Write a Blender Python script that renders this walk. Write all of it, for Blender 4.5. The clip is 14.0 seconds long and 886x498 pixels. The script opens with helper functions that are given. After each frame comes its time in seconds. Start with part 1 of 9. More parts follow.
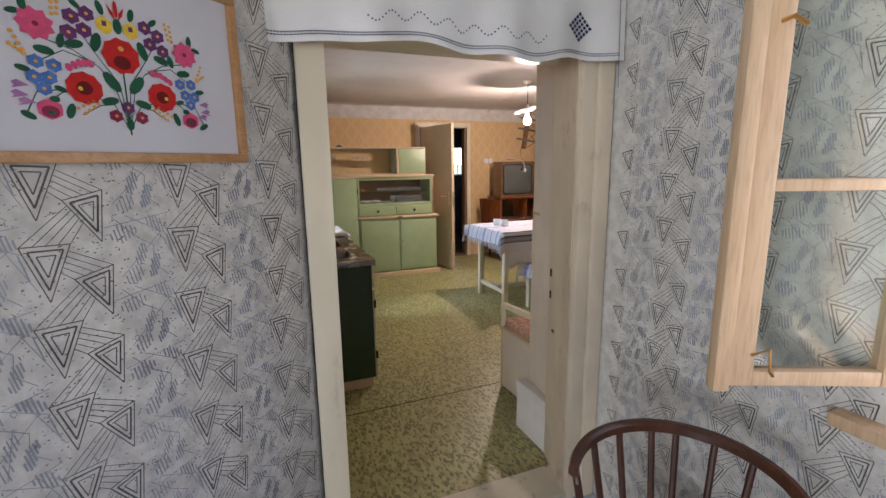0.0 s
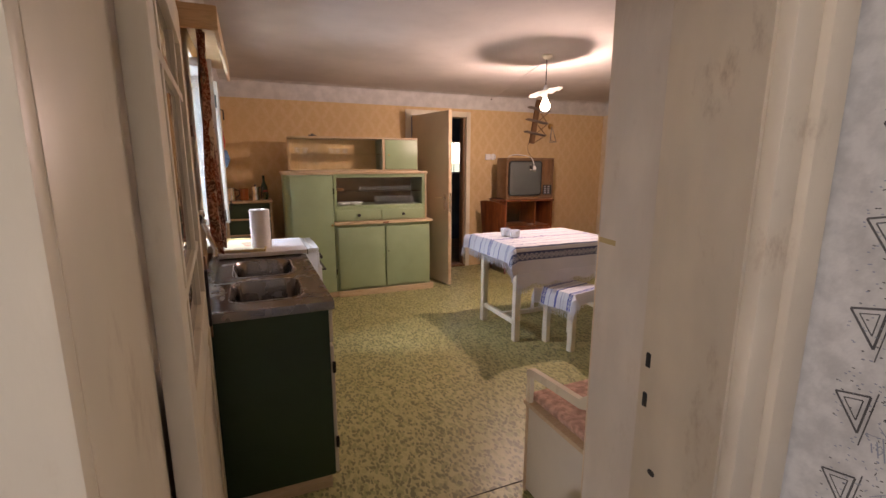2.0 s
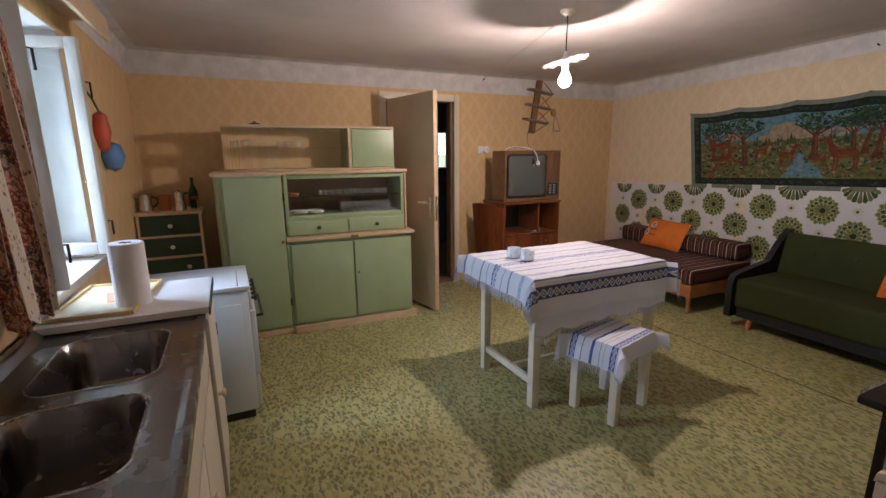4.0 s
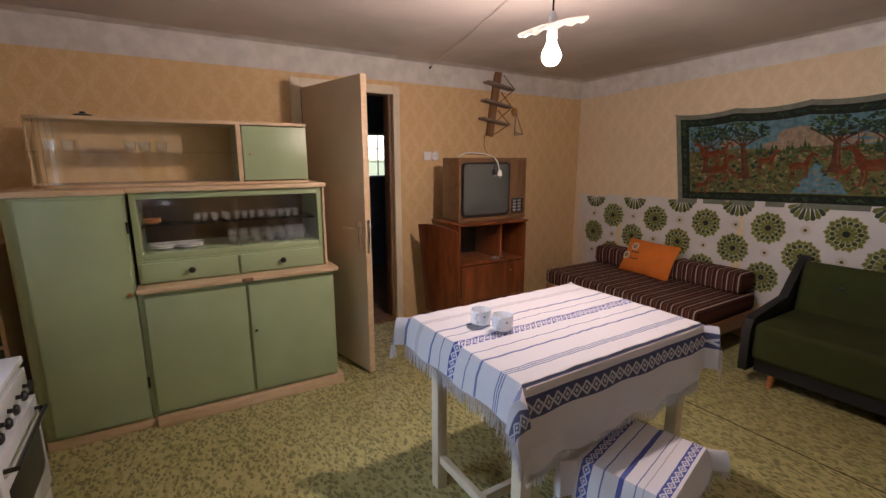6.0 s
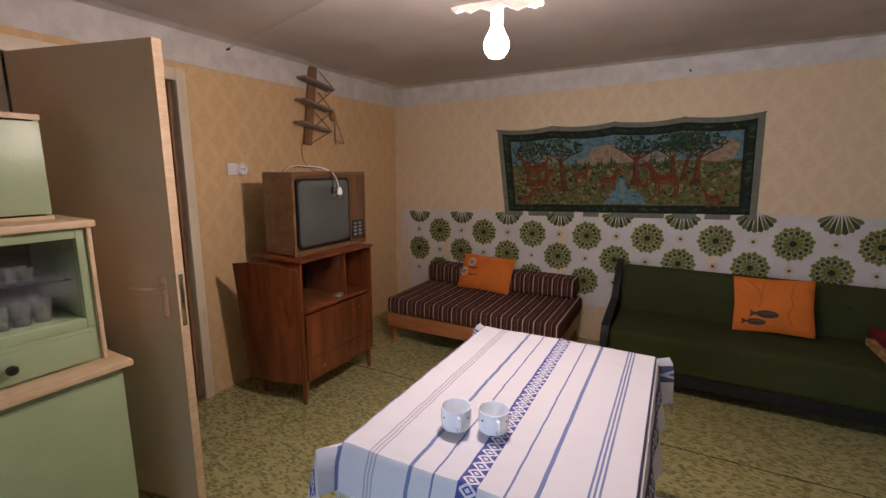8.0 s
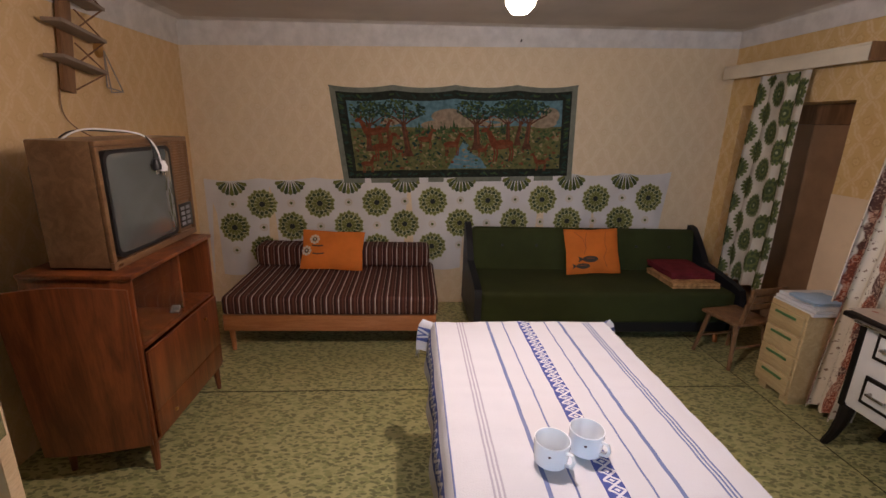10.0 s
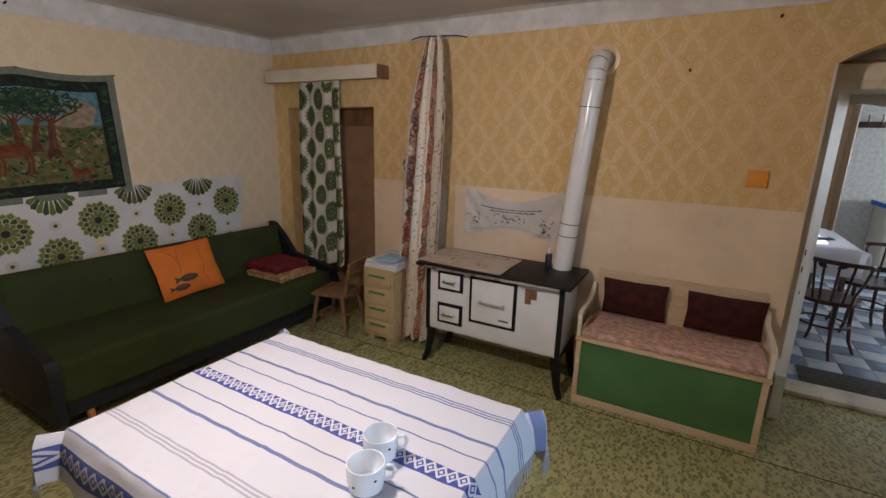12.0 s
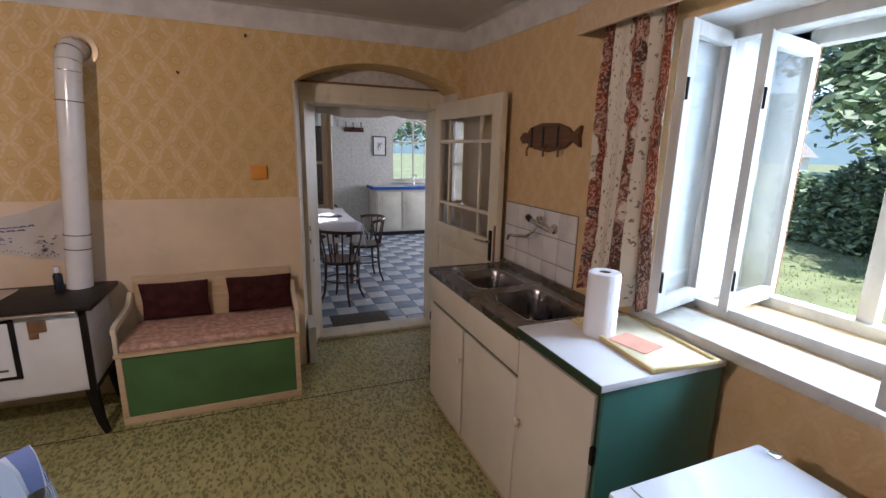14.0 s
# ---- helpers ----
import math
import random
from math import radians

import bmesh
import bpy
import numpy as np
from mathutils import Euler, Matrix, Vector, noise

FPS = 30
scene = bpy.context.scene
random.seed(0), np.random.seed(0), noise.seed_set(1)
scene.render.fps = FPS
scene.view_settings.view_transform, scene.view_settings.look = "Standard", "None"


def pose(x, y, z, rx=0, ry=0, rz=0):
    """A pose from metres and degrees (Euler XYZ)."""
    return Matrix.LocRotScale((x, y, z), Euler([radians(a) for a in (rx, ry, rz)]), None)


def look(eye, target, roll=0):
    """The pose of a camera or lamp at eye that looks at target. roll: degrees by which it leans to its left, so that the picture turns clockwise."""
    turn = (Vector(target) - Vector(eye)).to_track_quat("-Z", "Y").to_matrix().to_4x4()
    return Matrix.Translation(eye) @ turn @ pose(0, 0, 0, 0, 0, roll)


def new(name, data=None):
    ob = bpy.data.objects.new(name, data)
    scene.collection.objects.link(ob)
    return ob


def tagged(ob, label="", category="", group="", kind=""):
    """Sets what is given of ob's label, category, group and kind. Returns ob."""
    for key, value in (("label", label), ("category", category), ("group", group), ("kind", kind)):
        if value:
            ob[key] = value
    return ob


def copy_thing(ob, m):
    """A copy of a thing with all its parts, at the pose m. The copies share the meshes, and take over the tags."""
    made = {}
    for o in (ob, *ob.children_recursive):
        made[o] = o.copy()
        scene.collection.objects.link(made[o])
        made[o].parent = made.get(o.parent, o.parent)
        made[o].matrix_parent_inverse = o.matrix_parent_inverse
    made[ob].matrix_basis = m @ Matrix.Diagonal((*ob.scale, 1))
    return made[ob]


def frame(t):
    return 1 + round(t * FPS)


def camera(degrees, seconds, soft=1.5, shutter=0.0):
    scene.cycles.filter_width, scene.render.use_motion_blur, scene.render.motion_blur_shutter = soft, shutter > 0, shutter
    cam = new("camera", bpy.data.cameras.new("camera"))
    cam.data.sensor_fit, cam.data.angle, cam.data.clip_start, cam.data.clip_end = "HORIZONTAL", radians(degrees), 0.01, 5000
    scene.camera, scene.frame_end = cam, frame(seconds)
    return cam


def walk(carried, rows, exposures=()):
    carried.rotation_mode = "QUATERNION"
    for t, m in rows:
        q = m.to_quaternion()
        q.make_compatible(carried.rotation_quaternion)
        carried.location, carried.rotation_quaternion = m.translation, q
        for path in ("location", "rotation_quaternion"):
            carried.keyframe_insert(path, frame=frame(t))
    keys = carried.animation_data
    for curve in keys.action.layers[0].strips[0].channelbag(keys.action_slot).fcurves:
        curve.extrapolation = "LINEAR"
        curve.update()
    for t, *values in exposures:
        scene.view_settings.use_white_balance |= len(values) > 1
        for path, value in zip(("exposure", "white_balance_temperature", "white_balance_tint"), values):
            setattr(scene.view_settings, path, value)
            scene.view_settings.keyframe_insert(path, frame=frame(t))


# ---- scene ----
cam = camera(89.3, 14.0)
PATH = [
    (0, (-0.01, 0.31, 1.46), (0.73, 2.13, 1.087), -0.8),
    (0.5, (0.049, 0.584, 1.463), (0.803, 2.398, 1.087), -0.5),
    (1, (0.14, 0.843, 1.455), (0.91, 2.65, 1.08), -0.7),
    (1.5, (0.27, 1.052, 1.45), (1.04, 2.861, 1.078), -0.4),
    (2, (0.358, 1.256, 1.429), (1.127, 3.062, 1.047), 0.1),
    (2.2, (0.382, 1.41, 1.445), (1.163, 3.208, 1.048), 0.2),
    (4.3, (0.837, 2.417, 1.453), (1.694, 4.176, 1.039), -0.6),
    (4.5, (0.891, 2.536, 1.461), (1.768, 4.286, 1.05), -0.7),
    (5, (1.084, 2.73, 1.477), (1.991, 4.466, 1.076), -0.9),
    (5.5, (1.237, 2.909, 1.474), (2.167, 4.635, 1.075), -0.2),
    (6, (1.305, 3.189, 1.478), (2.342, 4.852, 1.08), -0.0),
    (6.5, (1.341, 3.407, 1.484), (2.516, 4.971, 1.067), 0.2),
    (7, (1.406, 3.638, 1.495), (2.703, 5.106, 1.09), 0.2),
    (7.5, (1.395, 3.866, 1.503), (2.911, 5.113, 1.121), 1.3),
    (8, (1.336, 4.131, 1.521), (3.082, 5.038, 1.159), 0.4),
    (10.3, (1.57, 5.093, 1.583), (3.469, 4.766, 1.049), 2.2),
    (10.5, (1.641, 5.152, 1.563), (3.511, 4.673, 1.039), 2.5),
    (11, (1.755, 5.177, 1.552), (3.385, 4.13, 1.057), 4.3),
    (11.5, (1.826, 5.252, 1.565), (3.083, 3.776, 1.072), 1.6),
    (12, (1.833, 5.31, 1.563), (2.779, 3.614, 1.085), 1.4),
    (12.5, (1.701, 5.347, 1.55), (2.3, 3.498, 1.075), 1.6),
    (13, (1.55, 5.402, 1.552), (1.657, 3.46, 1.084), 2.4),
    (13.5, (1.514, 5.436, 1.557), (1.093, 3.533, 1.11), 1.0),
    (14, (1.531, 5.475, 1.559), (0.801, 3.664, 1.127), 1.3),
]
walk(cam, [(t, look(eye, target, roll)) for t, eye, target, roll in PATH],
     [(0, 1.69, 6150, 20), (1.2, 1.63, 6400, 23), (2, 1.55, 6850, 32), (4.5, 1.23, 5800, 20), (6, 1.18, 6300, 25), (7, 1.16, 6000, 23), (8, 1.13, 6050, 24), (10.5, 1.18, 6150, 22), (12, 1.2, 5700, 15), (14, 1.12, 5850, 23)])

world = bpy.data.worlds.new("world")
scene.world = world
world.use_nodes = True
sky = world.node_tree.nodes.new("ShaderNodeTexSky")
sky.sky_type, sky.sun_disc = "NISHITA", False
sky.dust_density, sky.air_density, sky.ozone_density = 0.4, 1.0, 1.5
sky.sun_elevation, sky.sun_rotation = radians(51), radians(61)
world.node_tree.links.new(sky.outputs[0], world.node_tree.nodes["Background"].inputs[0])
world.node_tree.nodes["Background"].inputs[1].default_value = 0.15


def lamp(name, kind, energy, colour, m, **values):
    data = bpy.data.lights.new(name, kind)
    data.energy, data.color = energy, colour
    ob = new(name, data)
    ob.matrix_world = m
    return data, ob


sun, _ = lamp("sun", "SUN", 4.5, (1.0, 0.95, 0.88), look((0, 0, 0), (-0.55, -0.30, -0.78)))
sun.angle = radians(0.5)
BULB = (2.80, 4.70, 1.90)
bulb_light, _ = lamp("bulb_light", "POINT", 25.5, (1.0, 0.82, 0.68), pose(*BULB))
bulb_light.shadow_soft_size = 0.03
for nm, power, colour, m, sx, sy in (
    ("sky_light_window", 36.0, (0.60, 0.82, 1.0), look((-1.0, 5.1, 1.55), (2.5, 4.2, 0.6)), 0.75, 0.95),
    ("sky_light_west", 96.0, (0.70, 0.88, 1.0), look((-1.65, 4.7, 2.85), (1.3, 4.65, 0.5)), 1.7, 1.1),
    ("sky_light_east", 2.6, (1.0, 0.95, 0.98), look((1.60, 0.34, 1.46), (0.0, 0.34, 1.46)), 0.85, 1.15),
    # Added fill lamp for the hall's east wall, in an unseen opening.
    ("sky_fill_hall_west", 34.0, (0.94, 1.0, 0.97), look((-3.25, -1.5, 1.55), (0.0, -1.2, 1.4)), 1.7, 1.25),
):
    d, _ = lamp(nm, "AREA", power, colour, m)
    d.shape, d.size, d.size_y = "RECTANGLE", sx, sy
EXPOSURE = 1.3
scene.view_settings.exposure = EXPOSURE

# ---- node helpers ----


def node(t, kind, *args, **attrs):
    n = t.nodes.new("ShaderNode" + kind)
    for k, v in attrs.items():
        setattr(n, k, v)
    for i, a in enumerate(args):
        put(t, n.inputs[i], a)
    return n


def put(t, socket, a):
    if a is None:
        return
    if isinstance(a, bpy.types.NodeSocket):
        t.links.new(a, socket)
    else:
        if isinstance(a, tuple) and len(a) == 3 and socket.type == "RGBA":
            a = (*a, 1.0)
        socket.default_value = a


def ma(t, op, a, b=None, c=None):
    return node(t, "Math", a, b, c, operation=op).outputs[0]


def mixc(t, f, a, b, blend="MIX"):
    n = t.nodes.new("ShaderNodeMix")
    n.data_type, n.blend_type = "RGBA", blend
    put(t, n.inputs[0], f)
    put(t, n.inputs[6], a)
    put(t, n.inputs[7], b)
    return n.outputs[2]


def ramp(t, f, stops, how="LINEAR"):
    n = node(t, "ValToRGB", f)
    n.color_ramp.interpolation = how
    e = n.color_ramp.elements
    while len(e) < len(stops):
        e.new(0.5)
    for i, (p, c) in enumerate(stops):
        e[i].position = p
        e[i].color = (*c, 1) if isinstance(c, tuple) else (c, c, c, 1)
    return n.outputs[0]


def step(t, f, lo, hi):
    n = node(t, "MapRange", f, lo, hi, 0.0, 1.0)
    n.interpolation_type = "SMOOTHSTEP"
    return n.outputs[0]


def noise_of(t, vec, scale, detail=3.0, rough=0.55, dist=0.0):
    n = t.nodes.new("ShaderNodeTexNoise")
    put(t, n.inputs["Vector"], vec)
    for k, v in (("Scale", scale), ("Detail", detail), ("Roughness", rough), ("Distortion", dist)):
        n.inputs[k].default_value = v
    return n.outputs[0]


def start(name, rough=0.6, metal=0.0, spec=0.5):
    m = bpy.data.materials.new(name)
    m.use_nodes = True
    t = m.node_tree
    b = t.nodes["Principled BSDF"]
    b.inputs["Roughness"].default_value = rough
    b.inputs["Metallic"].default_value = metal
    b.inputs["Specular IOR Level"].default_value = spec
    return m, t, b


def objco(t):
    return node(t, "TexCoord").outputs["Object"]


def world_pos(t):
    return node(t, "NewGeometry").outputs["Position"]


def bump(t, b, h, strength=0.3, dist=0.01):
    n = t.nodes.new("ShaderNodeBump")
    n.inputs["Strength"].default_value = strength
    n.inputs["Distance"].default_value = dist
    t.links.new(h, n.inputs["Height"])
    t.links.new(n.outputs[0], b.inputs["Normal"])


def plain(name, col, rough=0.6, metal=0.0, var=0.12, scale=6.0, bs=0.15, bscale=70.0, spec=0.5, dirt=0.0, dcol=(0.16, 0.11, 0.06), coat=0.0, stretch=(1, 1, 1)):
    """A surface with broad and fine variation in tone, gloss and relief."""
    m, t, b = start(name, rough, metal, spec)
    v = node(t, "Mapping", objco(t)).outputs[0]
    v.node.inputs["Scale"].default_value = stretch
    broad, fine = noise_of(t, v, scale), noise_of(t, v, bscale, 4.0)
    lo, hi = tuple(c * (1 - var) for c in col), tuple(min(1, c * (1 + var)) for c in col)
    c = mixc(t, step(t, broad, 0.3, 0.7), lo, hi)
    c = mixc(t, ma(t, "MULTIPLY", fine, var * 0.8), c, tuple(k * 0.6 for k in col))
    if dirt:
        f = ma(t, "MULTIPLY", step(t, noise_of(t, v, scale * 2.3, 6.0, 0.7), 0.56, 0.74), dirt)
        c = mixc(t, f, c, dcol)
    put(t, b.inputs["Base Color"], c)
    put(t, b.inputs["Roughness"], ma(t, "MULTIPLY_ADD", broad, 0.18, rough - 0.09))
    b.inputs["Coat Weight"].default_value = coat
    bump(t, b, fine, bs, 0.004)
    return m


def wood(name, c1, c2, rough=0.4, axis=2, scale=9.0, coat=0.0, wear=0.0):
    m, t, b = start(name, rough)
    mp = node(t, "Mapping", objco(t))
    s = [7.0, 7.0, 7.0]
    s[axis] = 0.7
    mp.inputs["Scale"].default_value = s
    g = noise_of(t, mp.outputs[0], scale * 0.35, 6.0, 0.6, 1.2)
    fine = noise_of(t, mp.outputs[0], scale * 3.5, 4.0, 0.6)
    c = mixc(t, step(t, g, 0.32, 0.68), c1, c2)
    c = mixc(t, ma(t, "MULTIPLY", step(t, fine, 0.4, 0.75), 0.35), c, tuple(k * 0.45 for k in c1))
    if wear:
        w = step(t, noise_of(t, objco(t), 7.0, 6.0, 0.7), 0.58, 0.68)
        c = mixc(t, ma(t, "MULTIPLY", w, wear), c, (0.25, 0.17, 0.1))
    put(t, b.inputs["Base Color"], c)
    b.inputs["Coat Weight"].default_value = coat
    b.inputs["Coat Roughness"].default_value = 0.2
    bump(t, b, fine, 0.12, 0.003)
    return m


def glass(name, tint=(0.96, 0.98, 0.97), rough=0.02):
    m, t, b = start(name, rough)
    b.inputs["Base Color"].default_value = (*tint, 1)
    b.inputs["Transmission Weight"].default_value = 1.0
    b.inputs["IOR"].default_value = 1.45
    return m


def kitchen_paper(name, ground, light, dark, contrast, vary=0.25):
    """Faded ogee lattice wallpaper."""
    m, t, b = start(name, 0.75, 0.0, 0.3)
    p = world_pos(t)
    xyz = node(t, "SeparateXYZ", p)
    wob = noise_of(t, p, 14.0, 2.0)
    u = ma(t, "ADD", xyz.outputs[0], xyz.outputs[1])
    u = ma(t, "MULTIPLY_ADD", wob, 0.03, ma(t, "DIVIDE", u, 0.185))
    w = ma(t, "MULTIPLY_ADD", wob, 0.04, ma(t, "DIVIDE", xyz.outputs[2], 0.24))
    s = ma(t, "MULTIPLY", ma(t, "SINE", ma(t, "MULTIPLY", w, 4 * math.pi)), 0.05)
    a = ma(t, "PINGPONG", ma(t, "ADD", u, ma(t, "ADD", w, s)), 0.5)
    c = ma(t, "PINGPONG", ma(t, "SUBTRACT", u, ma(t, "ADD", w, s)), 0.5)
    near = ma(t, "MINIMUM", a, c)
    net = ma(t, "SUBTRACT", step(t, near, 0.15, 0.07), ma(t, "MULTIPLY", step(t, near, 0.035, 0.01), 0.6))
    fa, fc = ma(t, "SUBTRACT", 0.5, a), ma(t, "SUBTRACT", 0.5, c)
    rad = ma(t, "SQRT", ma(t, "MULTIPLY_ADD", fa, fa, ma(t, "MULTIPLY", fc, fc)))
    petal = ma(t, "MULTIPLY", ma(t, "SINE", ma(t, "MULTIPLY", ma(t, "ARCTAN2", fa, fc), 8.0)), 0.022)
    rad = ma(t, "ADD", rad, petal)
    ring = ma(t, "MULTIPLY", step(t, rad, 0.15, 0.19), step(t, rad, 0.27, 0.22))
    ring = ma(t, "MAXIMUM", ring, step(t, rad, 0.10, 0.05))
    disc = ma(t, "MULTIPLY", step(t, rad, 0.17, 0.13), 0.5)
    blotch = noise_of(t, p, 45.0, 3.0)
    fade = step(t, noise_of(t, p, 0.9, 3.0, 0.6), 0.25, 0.6)
    net = ma(t, "MULTIPLY", ma(t, "MAXIMUM", net, disc), step(t, blotch, 0.28, 0.60))
    net = ma(t, "MULTIPLY", net, ma(t, "MULTIPLY_ADD", fade, 0.6, 0.4))
    ring = ma(t, "MULTIPLY", ring, step(t, blotch, 0.35, 0.55))
    col = mixc(t, ma(t, "MULTIPLY", net, contrast), ground, light)
    col = mixc(t, ma(t, "MULTIPLY", ring, contrast * 0.6), col, dark)
    broad = noise_of(t, p, 1.1, 4.0, 0.6)
    col = mixc(t, ma(t, "MULTIPLY", step(t, broad, 0.4, 0.75), vary), col, tuple(k * 0.72 for k in ground))
    col = mixc(t, ma(t, "MULTIPLY", noise_of(t, p, 160.0, 3.0), 0.22), col, tuple(k * 0.7 for k in ground))
    put(t, b.inputs["Base Color"], col)
    h = ma(t, "MULTIPLY_ADD", net, 0.3, noise_of(t, p, 90.0, 3.0))
    h = ma(t, "MULTIPLY_ADD", noise_of(t, p, 5.0, 2.0), 3.0, h)
    bump(t, b, h, 0.22, 0.006)
    return m


def lino(name):
    """Printed linoleum: short brush flecks of olive on a straw ground."""
    m, t, b = start(name, 0.33, 0.0, 0.5)
    p = world_pos(t)
    warp = node(t, "TexNoise")
    put(t, warp.inputs["Vector"], p)
    warp.inputs["Scale"].default_value = 22.0
    mp = node(t, "VectorMath", p, node(t, "VectorMath", warp.outputs["Color"], (0.035, 0.035, 0.0), operation="MULTIPLY").outputs[0], operation="ADD").outputs[0]
    masks = []
    for ang, sc, th in ((0.4, 44.0, 0.42), (1.7, 50.0, 0.40), (2.6, 57.0, 0.39)):
        k = node(t, "Mapping", mp)
        k.inputs["Rotation"].default_value = (0, 0, ang)
        k.inputs["Scale"].default_value = (1.0, 0.5, 1.0)
        v = t.nodes.new("ShaderNodeTexVoronoi")
        put(t, v.inputs["Vector"], k.outputs[0])
        v.inputs["Scale"].default_value = sc
        masks.append(step(t, v.outputs["Distance"], th + 0.05, th - 0.02))
    fine = noise_of(t, p, 120.0, 3.0)
    c = mixc(t, fine, (0.37, 0.345, 0.145), (0.50, 0.465, 0.225))
    c = mixc(t, ma(t, "MULTIPLY", masks[0], 0.85), c, (0.25, 0.265, 0.10))
    c = mixc(t, ma(t, "MULTIPLY", masks[1], 0.70), c, (0.35, 0.335, 0.14))
    c = mixc(t, ma(t, "MULTIPLY", masks[2], 0.9), c, (0.145, 0.15, 0.06))
    c = mixc(t, ma(t, "MULTIPLY", step(t, noise_of(t, p, 1.3, 5.0, 0.6), 0.45, 0.7), 0.30), c, (0.26, 0.23, 0.09))
    put(t, b.inputs["Base Color"], c)
    put(t, b.inputs["Roughness"], ma(t, "MULTIPLY_ADD", noise_of(t, p, 4.0, 4.0), 0.35, 0.22))
    h = ma(t, "MULTIPLY_ADD", noise_of(t, p, 3.0, 2.0), 5.0, fine)
    bump(t, b, h, 0.12, 0.006)
    return m


def weave(name, base, stops=None, axis=0, motif=None, rough=0.85, rep=1.0):
    """Woven cloth; stripes from UV along one axis; motif: (centre, half width, pitch, colour)."""
    m, t, b = start(name, rough, 0.0, 0.2)
    uv = node(t, "SeparateXYZ", node(t, "TexCoord").outputs["UV"])
    a, o = uv.outputs[axis], uv.outputs[1 - axis]
    c = ramp(t, ma(t, "FRACT", ma(t, "MULTIPLY", a, rep)) if rep != 1 else a, stops, "CONSTANT") if stops else (*base, 1)
    for centre, half, pitch, colour in motif or ():
        d = ma(t, "ABSOLUTE", ma(t, "SUBTRACT", a, centre))
        on = ma(t, "LESS_THAN", d, half)
        x = ma(t, "PINGPONG", ma(t, "DIVIDE", o, pitch), 0.5)
        y = ma(t, "DIVIDE", d, half)
        s1 = ma(t, "ADD", ma(t, "MULTIPLY", x, 2.0), y)
        star = ma(t, "LESS_THAN", ma(t, "ABSOLUTE", ma(t, "SUBTRACT", s1, 0.95)), 0.24)
        dot = ma(t, "LESS_THAN", s1, 0.38)
        chk = ma(t, "MULTIPLY", on, ma(t, "MAXIMUM", star, dot))
        c = mixc(t, chk, c, colour)
    co = objco(t)
    weft = noise_of(t, co, 350.0, 2.0)
    c = mixc(t, ma(t, "MULTIPLY", weft, 0.18), c, tuple(k * 0.6 for k in base))
    c = mixc(t, ma(t, "MULTIPLY", step(t, noise_of(t, co, 3.0, 4.0), 0.45, 0.75), 0.10), c, tuple(k * 0.75 for k in base))
    put(t, b.inputs["Base Color"], c)
    h = ma(t, "MULTIPLY_ADD", noise_of(t, co, 16.0, 3.0), 2.5, weft)
    bump(t, b, h, 0.3, 0.005)
    return m


def floral(name):
    """Cream curtain with rust and brown roses in broken columns."""
    m, t, b = start(name, 0.85, 0.0, 0.2)
    uv = node(t, "TexCoord").outputs["UV"]
    s = node(t, "SeparateXYZ", uv)
    n1 = noise_of(t, uv, 7.0, 4.0, 0.6, 0.4)
    fine = noise_of(t, uv, 70.0, 3.0, 0.6)
    v = t.nodes.new("ShaderNodeTexVoronoi")
    put(t, v.inputs["Vector"], uv)
    v.inputs["Scale"].default_value = 11.0
    hue = node(t, "SeparateColor", v.outputs["Color"]).outputs[0]
    col = ma(t, "PINGPONG", ma(t, "MULTIPLY_ADD", n1, 0.22, ma(t, "DIVIDE", s.outputs[0], 0.42)), 0.5)
    band = step(t, ma(t, "MULTIPLY_ADD", v.outputs["Distance"], 0.20, col), 0.33, 0.30)
    bloom = mixc(t, step(t, hue, 0.35, 0.5), (0.36, 0.105, 0.055), (0.15, 0.085, 0.065))
    bloom = mixc(t, step(t, hue, 0.72, 0.8), bloom, (0.46, 0.24, 0.17))
    petals = ma(t, "SINE", ma(t, "MULTIPLY_ADD", noise_of(t, uv, 26.0, 3.0, 0.6), 30.0, ma(t, "MULTIPLY", v.outputs["Distance"], 16.0)))
    bloom = mixc(t, ma(t, "MULTIPLY", step(t, petals, 0.1, 0.6), 0.65), bloom, (0.07, 0.03, 0.025))
    bloom = mixc(t, ma(t, "MULTIPLY", step(t, petals, -0.5, -0.85), 0.55), bloom, (0.62, 0.48, 0.36))
    c = mixc(t, band, (0.68, 0.61, 0.49), bloom)
    v2 = t.nodes.new("ShaderNodeTexVoronoi")
    put(t, v2.inputs["Vector"], uv)
    v2.inputs["Scale"].default_value = 34.0
    sprig = ma(t, "MULTIPLY", step(t, v2.outputs["Distance"], 0.36, 0.26), step(t, fine, 0.47, 0.53))
    c = mixc(t, ma(t, "MULTIPLY", ma(t, "MULTIPLY", sprig, ma(t, "SUBTRACT", 1.0, band)), 0.95), c, (0.20, 0.13, 0.09))
    put(t, b.inputs["Base Color"], c)
    b.inputs["Subsurface Weight"].default_value = 0.0
    bump(t, b, noise_of(t, objco(t), 260.0, 2.0), 0.2, 0.003)
    return m


def emit(name, col, power):
    m, t, b = start(name)
    b.inputs["Base Color"].default_value = (*col, 1)
    b.inputs["Emission Color"].default_value = (*col, 1)
    b.inputs["Emission Strength"].default_value = power
    return m


# ---- materials ----

